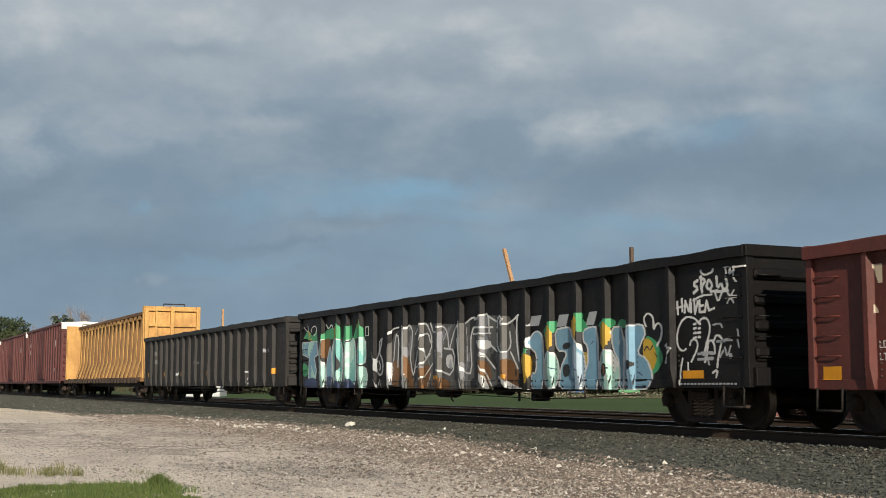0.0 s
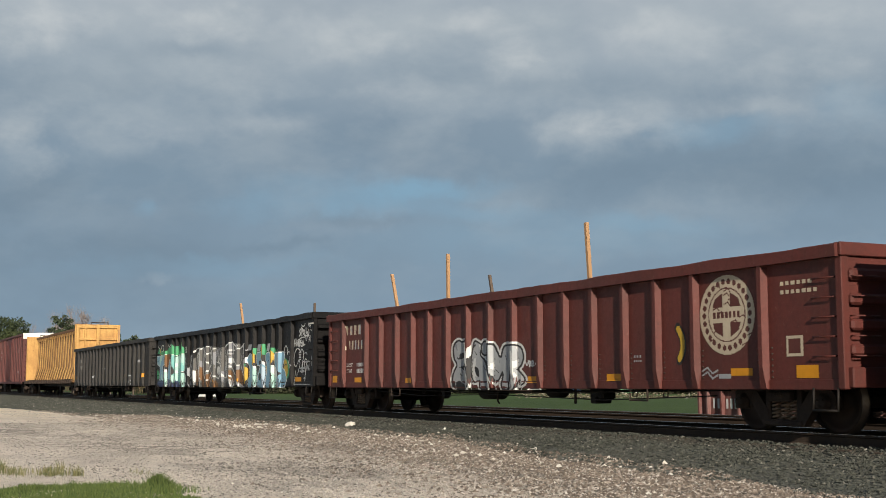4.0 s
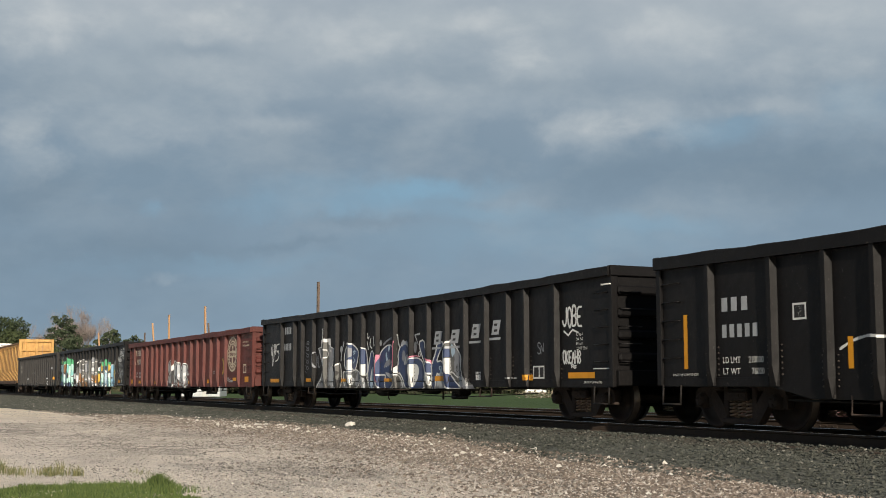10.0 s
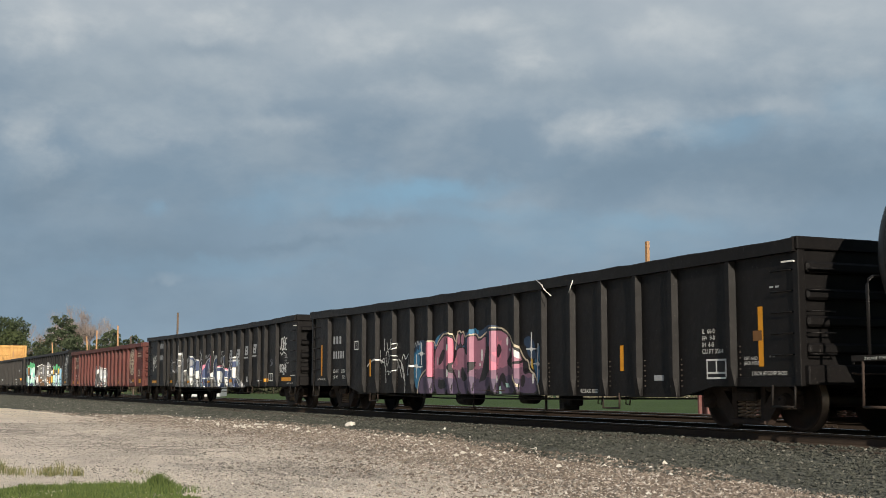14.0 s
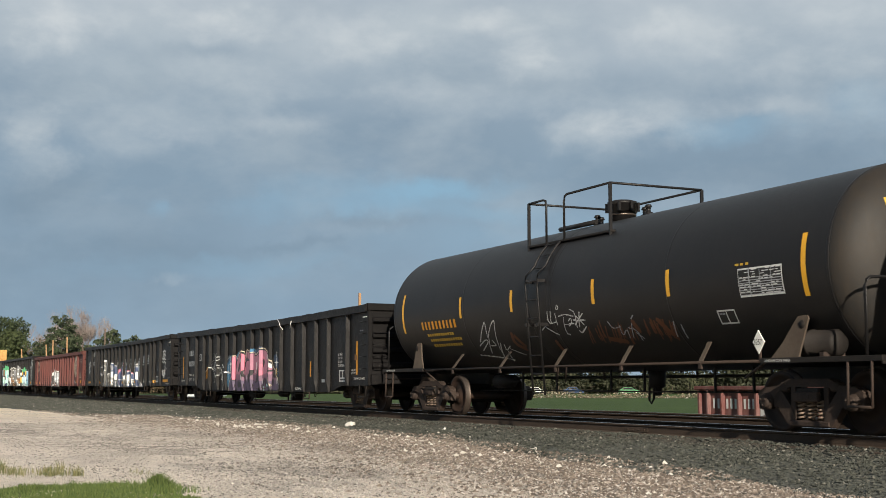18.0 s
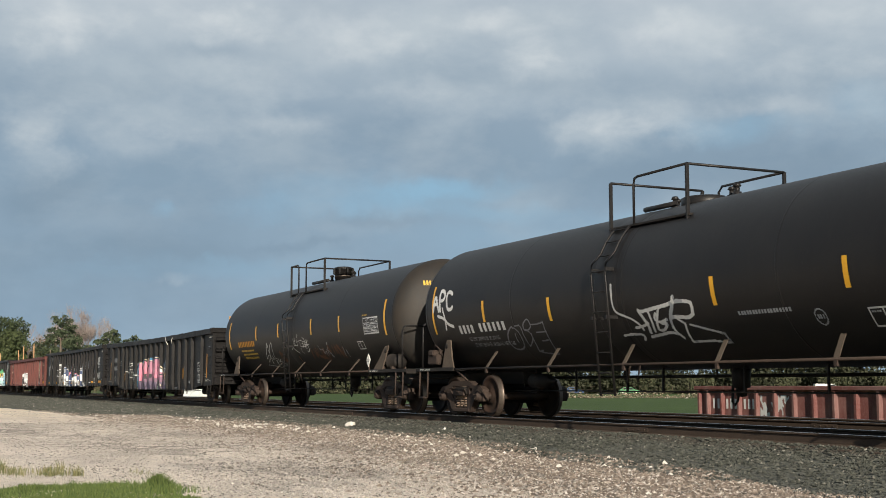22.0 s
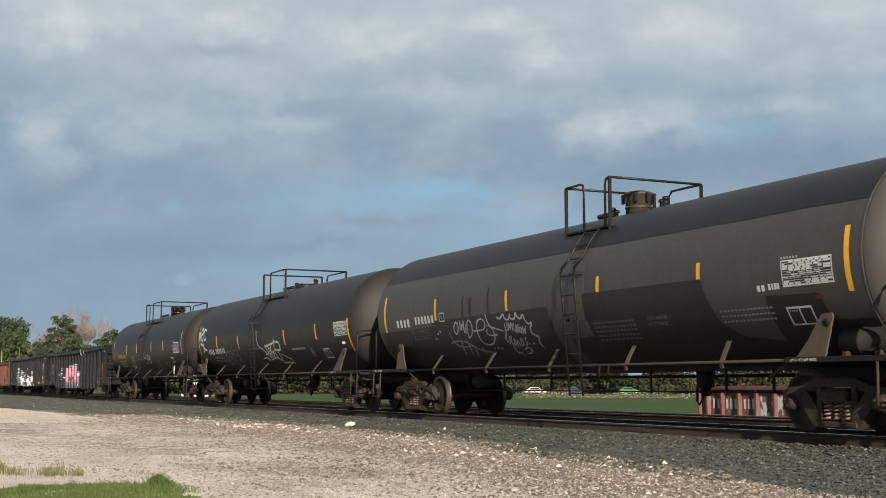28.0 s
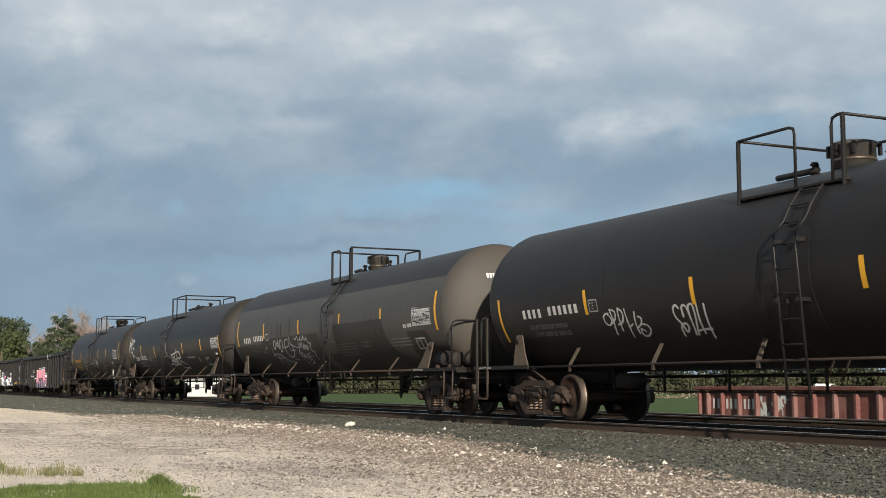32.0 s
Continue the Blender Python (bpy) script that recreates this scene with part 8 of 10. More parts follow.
def ground_height(x, y):
    if y < 20.3:
        return lot_level(x) if y < 13 else GROUND_Z
    if y < 25:
        return GROUND_Z + (FIELD_Z - GROUND_Z) * (y - 20.3) / 4.7
    return FIELD_Z


def lawn_edge(x, y):
    """Above 0 on the strip of lawn by the camera."""
    w = 0.30 * noise.noise((x * 0.9, y * 0.9, 2.0)) + 0.10 * noise.noise((x * 4, y * 4, 7.0))
    return min(x + 15.05 + w, 3.28 - y + 0.3 * w + 0.05 * (x + 14))


def make_ground():
    m, n, l, p = nodes_of("gravel_and_field")
    geo = n.new("ShaderNodeNewGeometry").outputs["Position"]
    sep = n.new("ShaderNodeSeparateXYZ")
    l.new(geo, sep.inputs[0])
    f1 = noise_at(n, l, geo, 26, 8, 0.8)
    r1 = ramp(n, [(0.30, (0.17, 0.150, 0.130)), (0.42, (0.50, 0.452, 0.398)), (0.52, (0.68, 0.615, 0.545)), (0.68, (0.76, 0.70, 0.63))])
    l.new(f1.outputs[0], r1.inputs[0])
    f2 = noise_at(n, l, geo, 0.45, 6, 0.65)
    r2 = ramp(n, [(0.36, (0.46, 0.415, 0.365)), (0.50, (0.66, 0.60, 0.53)), (0.66, (0.76, 0.69, 0.60))])
    l.new(f2.outputs[0], r2.inputs[0])
    gravel = mix(n, l, 0.55, r1.outputs[0], r2.outputs[0])
    # uneven patches of darker crushed stone
    f5 = noise_at(n, l, geo, 1.0, 7, 0.72, (0.30, 0.85, 1.0))
    r5 = ramp(n, [(0.45, (0, 0, 0)), (0.58, (0.78,) * 3)])
    l.new(f5.outputs[0], r5.inputs[0])
    off = n.new("ShaderNodeMapRange")
    off.inputs[1].default_value, off.inputs[2].default_value = 3.0, 4.6
    l.new(sep.outputs[1], off.inputs[0])
    pm = n.new("ShaderNodeMath")
    pm.operation = "MULTIPLY"
    l.new(r5.outputs[0], pm.inputs[0])
    l.new(off.outputs[0], pm.inputs[1])
    gravel = mix(n, l, pm.outputs[0], gravel, mix(n, l, 0.6, r1.outputs[0], (0.12, 0.112, 0.102)))
    # a belt of brown fines along the ballast's foot
    belt = n.new("ShaderNodeMapRange")
    belt.inputs[1].default_value, belt.inputs[2].default_value = 5.9, 8.3
    add = n.new("ShaderNodeMath")
    add.operation = "MULTIPLY_ADD"
    add.inputs[1].default_value, add.inputs[2].default_value = 5.0, -2.5
    l.new(f2.outputs[0], add.inputs[0])
    sm = n.new("ShaderNodeMath")
    l.new(add.outputs[0], sm.inputs[0])
    l.new(sep.outputs[1], sm.inputs[1])
    l.new(sm.outputs[0], belt.inputs[0])
    gravel = mix(n, l, belt.outputs[0], gravel, mix(n, l, 0.72, r1.outputs[0], (0.13, 0.112, 0.094)))
    # pale sandy ground farther down the line
    sand = n.new("ShaderNodeMapRange")
    sand.inputs[1].default_value, sand.inputs[2].default_value = -30.0, -52.0
    l.new(sep.outputs[0], sand.inputs[0])
    gravel = mix(n, l, sand.outputs[0], gravel, mix(n, l, 0.35, (0.74, 0.64, 0.49), r1.outputs[0]))
    f3 = noise_at(n, l, geo, 0.05, 5, 0.6)
    f4 = noise_at(n, l, geo, 3.0, 6, 0.7)
    r3 = ramp(n, [(0.35, (0.030, 0.062, 0.014)), (0.65, (0.053, 0.094, 0.023))])
    l.new(f3.outputs[0], r3.inputs[0])
    r4 = ramp(n, [(0.35, (0.028, 0.050, 0.014)), (0.65, (0.078, 0.115, 0.036))])
    l.new(f4.outputs[0], r4.inputs[0])
    green = mix(n, l, 0.45, r3.outputs[0], r4.outputs[0])
    step = n.new("ShaderNodeMath")
    step.operation = "GREATER_THAN"
    step.inputs[1].default_value = 21.5
    l.new(sep.outputs[1], step.inputs[0])
    c = mix(n, l, step.outputs[0], gravel, green)
    l.new(c, p.inputs["Base Color"])
    p.inputs["Roughness"].default_value = 0.95
    p.inputs["Specular IOR Level"].default_value = 0.2
    b = n.new("ShaderNodeBump")
    b.inputs["Strength"].default_value, b.inputs["Distance"].default_value = 1.0, 0.04
    l.new(f1.outputs[0], b.inputs["Height"])
    l.new(b.outputs[0], p.inputs["Normal"])
    xs = [-2600, -1200, -600] + list(np.arange(-300, -120, 20)) + list(np.arange(-120, -44, 1.5)) + list(np.arange(-44, -6, 0.3)) + [-4, 0, 5, 14, 24, 50, 120, 400, 1500]
    ys = [-600, -200, -60, -20] + list(np.arange(-8, 0, 1.0)) + list(np.arange(0, 12, 0.25)) + [13, 16, 19, 20.3, 21, 22, 23, 24, 25, 26, 30, 40, 60, 100, 200, 400, 900, 2600]
    sh = Shape()
    v = []
    for x in xs:
        for y in ys:
            d = 0.0
            if -9 < y < 10.8:
                d = 0.06 * noise.noise((x * 0.25, y * 0.25, 1.0)) + 0.018 * noise.noise((x * 1.7, y * 1.7, 4.0))
            v.append((x, y, ground_height(x, y) + d))
    k = len(ys)
    sh.add(v, [(i * k + j, (i + 1) * k + j, (i + 1) * k + j + 1, i * k + j + 1) for i in range(len(xs) - 1) for j in range(k - 1)], True)
    return solid("ground", sh, m, "tan gravel lot by the line, green field beyond", "ground", kind="structure")


make_ground()


def near_z(x, y):
    return lot_level(x) + 0.06 * noise.noise((x * 0.25, y * 0.25, 1.0)) + 0.018 * noise.noise((x * 1.7, y * 1.7, 4.0))


BALLAST = [(12.32, -0.172), (12.74, -0.168), (12.95, -0.205), (14.8, -0.205), (15.7, -0.26), (16.8, -0.205), (19.2, -0.205), (20.0, -0.35), (21.6, -0.8), (22.4, -1.0)]


def shoulder(x):
    """The ballast's section at x: the near slope, then the level bed."""
    f, g = foot(x), lot_level(x)
    return [(f - 0.3, g - 0.12), (f + 0.1, g + 0.02), (f + 0.45 * (12.2 - f), g + 0.02 + 0.40 * (-0.24 - g)), (12.15, -0.245)] + BALLAST


def ballast_z(x, y):
    sec = shoulder(x)
    return float(np.interp(y, [q[0] for q in sec], [q[1] for q in sec]))


def make_ballast():
    m, n, l, p = nodes_of("grey_track_ballast")
    geo = n.new("ShaderNodeNewGeometry").outputs["Position"]
    vo = n.new("ShaderNodeTexVoronoi")
    vo.inputs["Scale"].default_value = 20
    l.new(geo, vo.inputs["Vector"])
    r = ramp(n, [(0.0, (0.032, 0.035, 0.030)), (0.5, (0.070, 0.075, 0.064)), (0.82, (0.115, 0.120, 0.104)), (1.0, (0.22, 0.22, 0.20))])
    l.new(vo.outputs["Color"], r.inputs[0])
    big = noise_at(n, l, geo, 0.8, 5, 0.6)
    rb = ramp(n, [(0.4, (0, 0, 0)), (0.7, (0.5, 0.5, 0.5))])
    l.new(big.outputs[0], rb.inputs[0])
    c = mix(n, l, rb.outputs[0], r.outputs[0], (0.075, 0.066, 0.054))
    speck = noise_at(n, l, geo, 5.0, 7, 0.85)
    rk = ramp(n, [(0.40, (0, 0, 0)), (0.62, (0.7,) * 3)])
    l.new(speck.outputs[0], rk.inputs[0])
    c = mix(n, l, rk.outputs[0], c, (0.135, 0.142, 0.126))
    # brown brake dust and fines between and beside the rails
    sep = n.new("ShaderNodeSeparateXYZ")
    l.new(geo, sep.inputs[0])
    mr = n.new("ShaderNodeMapRange")
    mr.inputs[1].default_value, mr.inputs[2].default_value = 11.9, 12.4
    l.new(sep.outputs[1], mr.inputs[0])
    c = mix(n, l, mr.outputs[0], c, mix(n, l, 0.5, r.outputs[0], (0.085, 0.060, 0.042)))
    l.new(c, p.inputs["Base Color"])
    p.inputs["Roughness"].default_value = 0.9
    p.inputs["Specular IOR Level"].default_value = 0.25
    b = n.new("ShaderNodeBump")
    b.inputs["Strength"].default_value, b.inputs["Distance"].default_value = 1.0, 0.03
    l.new(vo.outputs["Distance"], b.inputs["Height"])
    l.new(b.outputs[0], p.inputs["Normal"])
    xs = [-900, -500] + list(np.arange(-300, 40, 0.6)) + [80, 300]
    sh = Shape()
    v = []
    for x in xs:
        for y, z in shoulder(x):
            e = 0.0 if y > 12.1 else 0.30 * noise.noise((x * 0.35, y * 0.2, 3.0))
            v.append((x, y + e, z + 0.02 * noise.noise((x * 2, y * 2, 5.0))))
    k = len(BALLAST) + 4
    sh.add(v, [(i * k + j, (i + 1) * k + j, (i + 1) * k + j + 1, i * k + j + 1) for i in range(len(xs) - 1) for j in range(k - 1)], True)
    return solid("ballast", sh, m, "grey crushed stone ballast shoulder", "ballast", kind="structure")


BED = make_ballast()


def stone_paint(name, stops):
    m, n, l, p = nodes_of(name)
    g = n.new("ShaderNodeNewGeometry")
    r = ramp(n, stops)
    l.new(g.outputs["Random Per Island"], r.inputs[0])
    f = noise_at(n, l, g.outputs["Position"], 60, 3, 0.6)
    c = mix(n, l, f.outputs[0], r.outputs[0], tuple(0.5 * k for k in stops[len(stops) // 2][1]))
    l.new(c, p.inputs["Base Color"])
    p.inputs["Roughness"].default_value = 0.9
    p.inputs["Specular IOR Level"].default_value = 0.25
    return m


def stones(name, label, rows, material, seed):
    """Angular stones; rows of x, y, z, size."""
    rs = np.random.RandomState(seed)
    rows = np.array(rows)
    base = np.array([(1, 0, 0), (-1, 0, 0), (0, 1, 0), (0, -1, 0), (0, 0, 1), (0, 0, -1)], float)
    tri = np.array([(0, 2, 4), (2, 1, 4), (1, 3, 4), (3, 0, 4), (2, 0, 5), (1, 2, 5), (3, 1, 5), (0, 3, 5)])
    n = len(rows)
    v = base[None] * rs.uniform(0.55, 1.15, (n, 6, 1)) + rs.uniform(-0.3, 0.3, (n, 6, 3))
    a = rs.uniform(0, 2 * np.pi, n)
    c, s = np.cos(a)[:, None], np.sin(a)[:, None]
    v = np.stack([v[:, :, 0] * c - v[:, :, 1] * s, v[:, :, 0] * s + v[:, :, 1] * c, v[:, :, 2] * 0.7], 2)
    v = v * rows[:, None, 3:4] * 0.5 + rows[:, None, :3]
    f = tri[None] + 6 * np.arange(n)[:, None, None]
    me = bpy.data.meshes.new(name)
    me.from_pydata(v.reshape(-1, 3).tolist(), [], f.reshape(-1, 3).tolist())
    me.materials.append(material)
    return tagged(new(name, me), label, "stones", kind="stuff")


def make_stones():
    rs = np.random.RandomState(4)
    grey = stone_paint("ballast_stone", [(0.0, (0.026, 0.029, 0.025)), (0.45, (0.061, 0.067, 0.057)), (0.82, (0.100, 0.105, 0.090)), (0.965, (0.175, 0.172, 0.150)), (1.0, (0.46, 0.44, 0.39))])
    tan = stone_paint("gravel_stone", [(0.0, (0.14, 0.122, 0.108)), (0.22, (0.34, 0.305, 0.275)), (0.5, (0.58, 0.532, 0.48)), (0.9, (0.70, 0.64, 0.575)), (1.0, (0.82, 0.79, 0.74))])
    dark = stone_paint("dark_gravel_stone", [(0.0, (0.042, 0.042, 0.040)), (0.45, (0.095, 0.090, 0.084)), (0.8, (0.18, 0.162, 0.145)), (1.0, (0.38, 0.34, 0.30))])
    mixed = stone_paint("mixed_stone", [(0.0, (0.05, 0.046, 0.042)), (0.30, (0.13, 0.105, 0.086)), (0.58, (0.25, 0.205, 0.17)), (0.88, (0.46, 0.41, 0.355)), (1.0, (0.78, 0.75, 0.70))])
    pale = stone_paint("pale_rock", [(0.0, (0.55, 0.50, 0.43)), (1.0, (0.80, 0.78, 0.72))])
    rows = []
    while len(rows) < 34000:
        x = -7.0 - 62 * rs.uniform() ** 1.6
        f = foot(x)
        y = rs.uniform(f, 12.62)
        if y < f + 0.5 + 0.3 * noise.noise((x * 0.5, 0, 0)) and rs.uniform() < 0.5:
            continue
        rows.append((x, y, ballast_z(x, y) + rs.uniform(-0.012, 0.022), rs.uniform(0.030, 0.075)))
    stones("ballast_stones", "loose grey crushed ballast stones", rows, grey, 1)
    rows = []
    while len(rows) < 90000:
        x = -8.0 - 46 * rs.uniform() ** 1.5
        y = rs.uniform(1.0, foot(x) + 0.4)
        if lawn_edge(x, y) > 0.1:
            continue
        patch = noise.noise((x * 0.35, y * 0.5, 9.0))
        if rs.uniform() > (0.60 + 0.9 * patch) * (0.2 if x < -34 and y < 7.0 else 1.0):
            continue
        rows.append((x, y, near_z(x, y) + 0.003, 0.010 + 0.026 * rs.uniform() ** 2.2))
    # dark stones; the scattered ones also stand for small shadows among the gravel
    rows_dark = []
    while len(rows_dark) < 47000:
        x = -9.0 - 46 * rs.uniform() ** 1.3
        y = rs.uniform(2.4, foot(x) + 0.3)
        if lawn_edge(x, y) > 0.05:
            continue
        belt = math.exp(-((y - (5.0 + 0.16 * (x + 24))) / 1.7) ** 2) if -36 < x < -15 else 0.0
        dense = 0.10 + 0.55 * belt * (0.55 + 1.2 * noise.noise((x * 0.33, y * 0.9, 6.0))) + 0.35 * max(0.0, noise.noise((x * 0.45, y * 0.9, 2.0)))
        if y > foot(x) - 2.6:
            dense += 0.35
        if x < -38 and y < 7.4:
            dense *= 0.12
        if rs.uniform() < dense:
            rows_dark.append((x, y, near_z(x, y) + 0.003, 0.011 + 0.032 * rs.uniform() ** 1.9))
    far = []
    while len(far) < 9000:
        x = -46 - 75 * rs.uniform() ** 1.2
        y = rs.uniform(foot(x) - 0.4, 12.5)
        far.append((x, y, ballast_z(x, y) + 0.01, rs.uniform(0.07, 0.17)))
    stones("ballast_stones", "loose grey crushed ballast stones farther down the line", far, grey, 14)
    stones("dark_gravel", "patches of dark grey stones and shadow-dark specks strewn over the pale gravel", rows_dark, dark, 12)
    stones("gravel_stones", "small tan and white gravel stones", rows, tan, 2)
    rows = []
    while len(rows) < 40000:
        x = -8.0 - 48 * rs.uniform() ** 1.5
        y = foot(x) + 0.35 - abs(rs.normal(0, 1.9)) + 0.4 * noise.noise((x * 0.4, 3, 0))
        if x < -40 and y < 7.2 or lawn_edge(x, y) > 0:
            continue
        rows.append((x, y, max(near_z(x, y), ballast_z(x, y) if y > foot(x) - 0.3 else -9) + 0.004, 0.022 + 0.060 * rs.uniform() ** 1.8))
    stones("edge_stones", "mixed brown and white stones along the ballast's foot", rows, mixed, 3)
    rows = []
    for _ in range(330):
        x = -11.0 - 40 * rs.uniform() ** 1.1
        y = foot(x) - 0.5 + rs.normal(0, 0.6)
        rows.append((x, y, max(near_z(x, y), ballast_z(x, y) if y > foot(x) - 0.3 else -9) + 0.012, 0.035 + 0.10 * rs.uniform() ** 3))
    for _ in range(22):
        x, y = -31.5 + rs.normal(0, 1.3), 9.6 + rs.normal(0, 0.5)
        rows.append((x, y, near_z(x, y) + 0.02, 0.07 + 0.14 * rs.uniform() ** 2))
    stones("pale_rocks", "pale limestone rocks scattered along the ballast's foot", rows, pale, 5)
    rock = Shape()
    bm = bmesh.new()
    bmesh.ops.create_icosphere(bm, subdivisions=3, radius=1.0)
    for q in bm.verts:
        w = 1 + 0.35 * noise.noise(q.co * 1.3) + 0.12 * noise.noise(q.co * 4)
        q.co = Vector((q.co.x * 0.145, q.co.y * 0.10, q.co.z * 0.08)) * w
    me = bpy.data.meshes.new("white_rock")
    bm.to_mesh(me)
    bm.free()
    me.materials.append(pale)
    ob = new("white_rock", me)
    ob.location, ob.rotation_euler = (-29.6, 11.5, -0.30), (0.2, -0.3, 0.5)
    tagged(ob, "white broken rock lying on the ballast edge", "rock")


make_stones()


def make_tracks():
    tie = Shape().box(-0.115, 0.115, -1.30, 1.30, -0.32, -0.178, 0.01).mesh("tie", TIE)
    plate = Shape().box(-0.09, 0.09, -0.17, 0.17, -0.182, -0.166, 0.004).mesh("tie_plate", RAIL_RUST)
    rs = random.Random(3)
    for yc, n in ((TRACK_Y, 150), (TRACK2_Y, 120)):
        for k in range(n):
            t = part("tie", tie, None, BED, at=(-3 - 0.53 * k + rs.uniform(-0.03, 0.03), yc + rs.uniform(-0.05, 0.05), 0))
            if yc == TRACK_Y and k < 90:
                part("tie_plate", plate, None, t, at=(0, -0.755, 0))
        for s in (-1, 1):
            y = yc + s * 0.755
            sh = Shape()
            sh.prism([(y - 0.07, -0.18), (y - 0.07, -0.165), (y - 0.012, -0.145), (y - 0.012, -0.045), (y - 0.036, -0.03), (y - 0.036, -0.004),
                      (y + 0.036, -0.004), (y + 0.036, -0.03), (y + 0.012, -0.045), (y + 0.012, -0.145), (y + 0.07, -0.165), (y + 0.07, -0.18)], "x", -900, 300)
            rail = solid("rail", sh, RAIL_RUST, "rusty steel rail on wooden ties", "rail", kind="structure")
            part("rail_head", Shape().box(-900, 300, y - 0.030, y + 0.030, -0.004, 0.0), RAIL_TOP, rail)
            for x in ((-18.85, -33.2, -47.0) if s < 0 else (-24.0, -40.0)):
                j = part("joint_bar", Shape().box(x - 0.36, x + 0.36, y - 0.026, y - 0.012, -0.14, -0.055, 0.006), RAIL_RUST, rail)
                for q in (-0.26, -0.09, 0.09, 0.26):
                    part("bolt", Shape().lathe([(-0.012, 0.014), (0.0, 0.014)], (x + q, y - 0.026, -0.095), "y", 8), RAIL_RUST, j)


make_tracks()


# ---- grass and weeds ----
def leaf_paint(name, a, b):
    m, n, l, p = nodes_of(name)
    g = n.new("ShaderNodeNewGeometry")
    r = ramp(n, [(0.0, a), (1.0, b)])
    l.new(g.outputs["Random Per Island"], r.inputs[0])
    l.new(r.outputs[0], p.inputs["Base Color"])
    p.inputs["Roughness"].default_value = 0.7
    p.inputs["Specular IOR Level"].default_value = 0.25
    return m


GRASS = leaf_paint("grass_blade", (0.030, 0.058, 0.013), (0.120, 0.155, 0.045))
DRY = leaf_paint("dry_grass_blade", (0.06, 0.078, 0.026), (0.22, 0.20, 0.095))


def blades(name, label, rows, material, seed):
    """Grass blades; rows of x, y, z, height, width."""
    rs = np.random.RandomState(seed)
    v, f = [], []
    for x, y, z, h, w in rows:
        a = rs.uniform(0, 6.28)
        lean = rs.uniform(0.1, 0.6) * h
        b = rs.uniform(0, 6.28)
        dx, dy = w * math.cos(a), w * math.sin(a)
        lx, ly = lean * math.cos(b), lean * math.sin(b)
        o = len(v)
        v += [(x - dx, y - dy, z - 0.02), (x + dx, y + dy, z - 0.02), (x + 0.7 * dx + 0.35 * lx, y + 0.7 * dy + 0.35 * ly, z + 0.55 * h),
              (x - 0.7 * dx + 0.35 * lx, y - 0.7 * dy + 0.35 * ly, z + 0.55 * h), (x + lx, y + ly, z + h)]
        f += [(o, o + 1, o + 2, o + 3), (o + 3, o + 2, o + 4)]
    me = bpy.data.meshes.new(name)
    me.from_pydata(v, [], f)
    me.materials.append(material)
    return tagged(new(name, me), label, "grass", kind="stuff")


def make_grass():
    rs = np.random.RandomState(8)
    rows = []
    while len(rows) < 40000:
        x, y = rs.uniform(-16.2, -10.5), rs.uniform(0.3, 3.7)
        if lawn_edge(x, y) < rs.uniform(-0.06, 0.10):
            continue
        h = rs.uniform(0.02, 0.07) * (0.7 + 0.6 * noise.noise((x * 1.5, y * 1.5, 3.0)))
        rows.append((x, y, near_z(x, y), h, 0.005))
    for _ in range(1300):
        r, a = abs(rs.normal(0, 0.16)), rs.uniform(0, 6.28)
        x, y = -14.4 + r * math.cos(a), 3.25 + r * math.sin(a) * 0.9
        rows.append((x, y, near_z(x, y), max(0.05, 0.20 - 0.5 * r) * rs.uniform(0.6, 1.1), 0.006))
    for cx, cy, s, h in ((-14.7, 2.95, 0.2, 0.08), (-14.9, 2.4, 0.2, 0.07), (-13.9, 3.25, 0.15, 0.08), (-14.8, 1.9, 0.12, 0.08)):
        for _ in range(350):
            x, y = cx + rs.normal(0, s), cy + rs.normal(0, s)
            rows.append((x, y, near_z(x, y), h * rs.uniform(0.5, 1.1), 0.005))
    blades("lawn_grass", "short green grass with a taller tuft at the gravel's edge", rows, GRASS, 1)
    rows = []
    for cx, cy, sx, sy, n, h in ((-18.4, 1.80, 0.30, 0.13, 260, 0.23), (-17.7, 2.1, 0.3, 0.10, 110, 0.12), (-17.2, 2.45, 0.22, 0.09, 150, 0.13), (-16.9, 2.72, 0.12, 0.05, 60, 0.16), (-16.8, 3.5, 0.15, 0.08, 16, 0.10), (-17.4, 2.62, 0.05, 0.04, 24, 0.22)):
        for _ in range(n):
            x, y = cx + rs.normal(0, sx), cy + rs.normal(0, sy)
            rows.append((x, y, near_z(x, y), h * rs.uniform(0.4, 1.15), 0.006))
    blades("dry_weeds", "straggling dry weeds growing in the gravel", rows, DRY, 2)


make_grass()


# ---- trees, hedge, fence and yard beyond the field ----
BARK = worn("grey_brown_bark", (0.11, 0.085, 0.065), (0.06, 0.048, 0.04), 0.6, 0.9, grain=8, bump=0.5)
PALE_BARK = worn("pale_dry_bark", (0.34, 0.26, 0.22), (0.22, 0.17, 0.15), 0.6, 0.9, grain=8, bump=0.4)
LEAF_DARK = leaf_paint("dark_leaf", (0.022, 0.034, 0.016), (0.058, 0.076, 0.035))
LEAF_LIGHT = leaf_paint("light_leaf", (0.030, 0.044, 0.018), (0.078, 0.096, 0.040))
LEAF_PINE = leaf_paint("needle_clump", (0.026, 0.038, 0.020), (0.066, 0.084, 0.044))
HEDGE = leaf_paint("shaded_hedge_leaf", (0.016, 0.021, 0.011), (0.046, 0.050, 0.028))
HEDGE_PALE = leaf_paint("olive_bush_leaf", (0.028, 0.036, 0.018), (0.070, 0.072, 0.038))
LEAF_DEAD = leaf_paint("brown_brush", (0.075, 0.055, 0.035), (0.17, 0.125, 0.075))
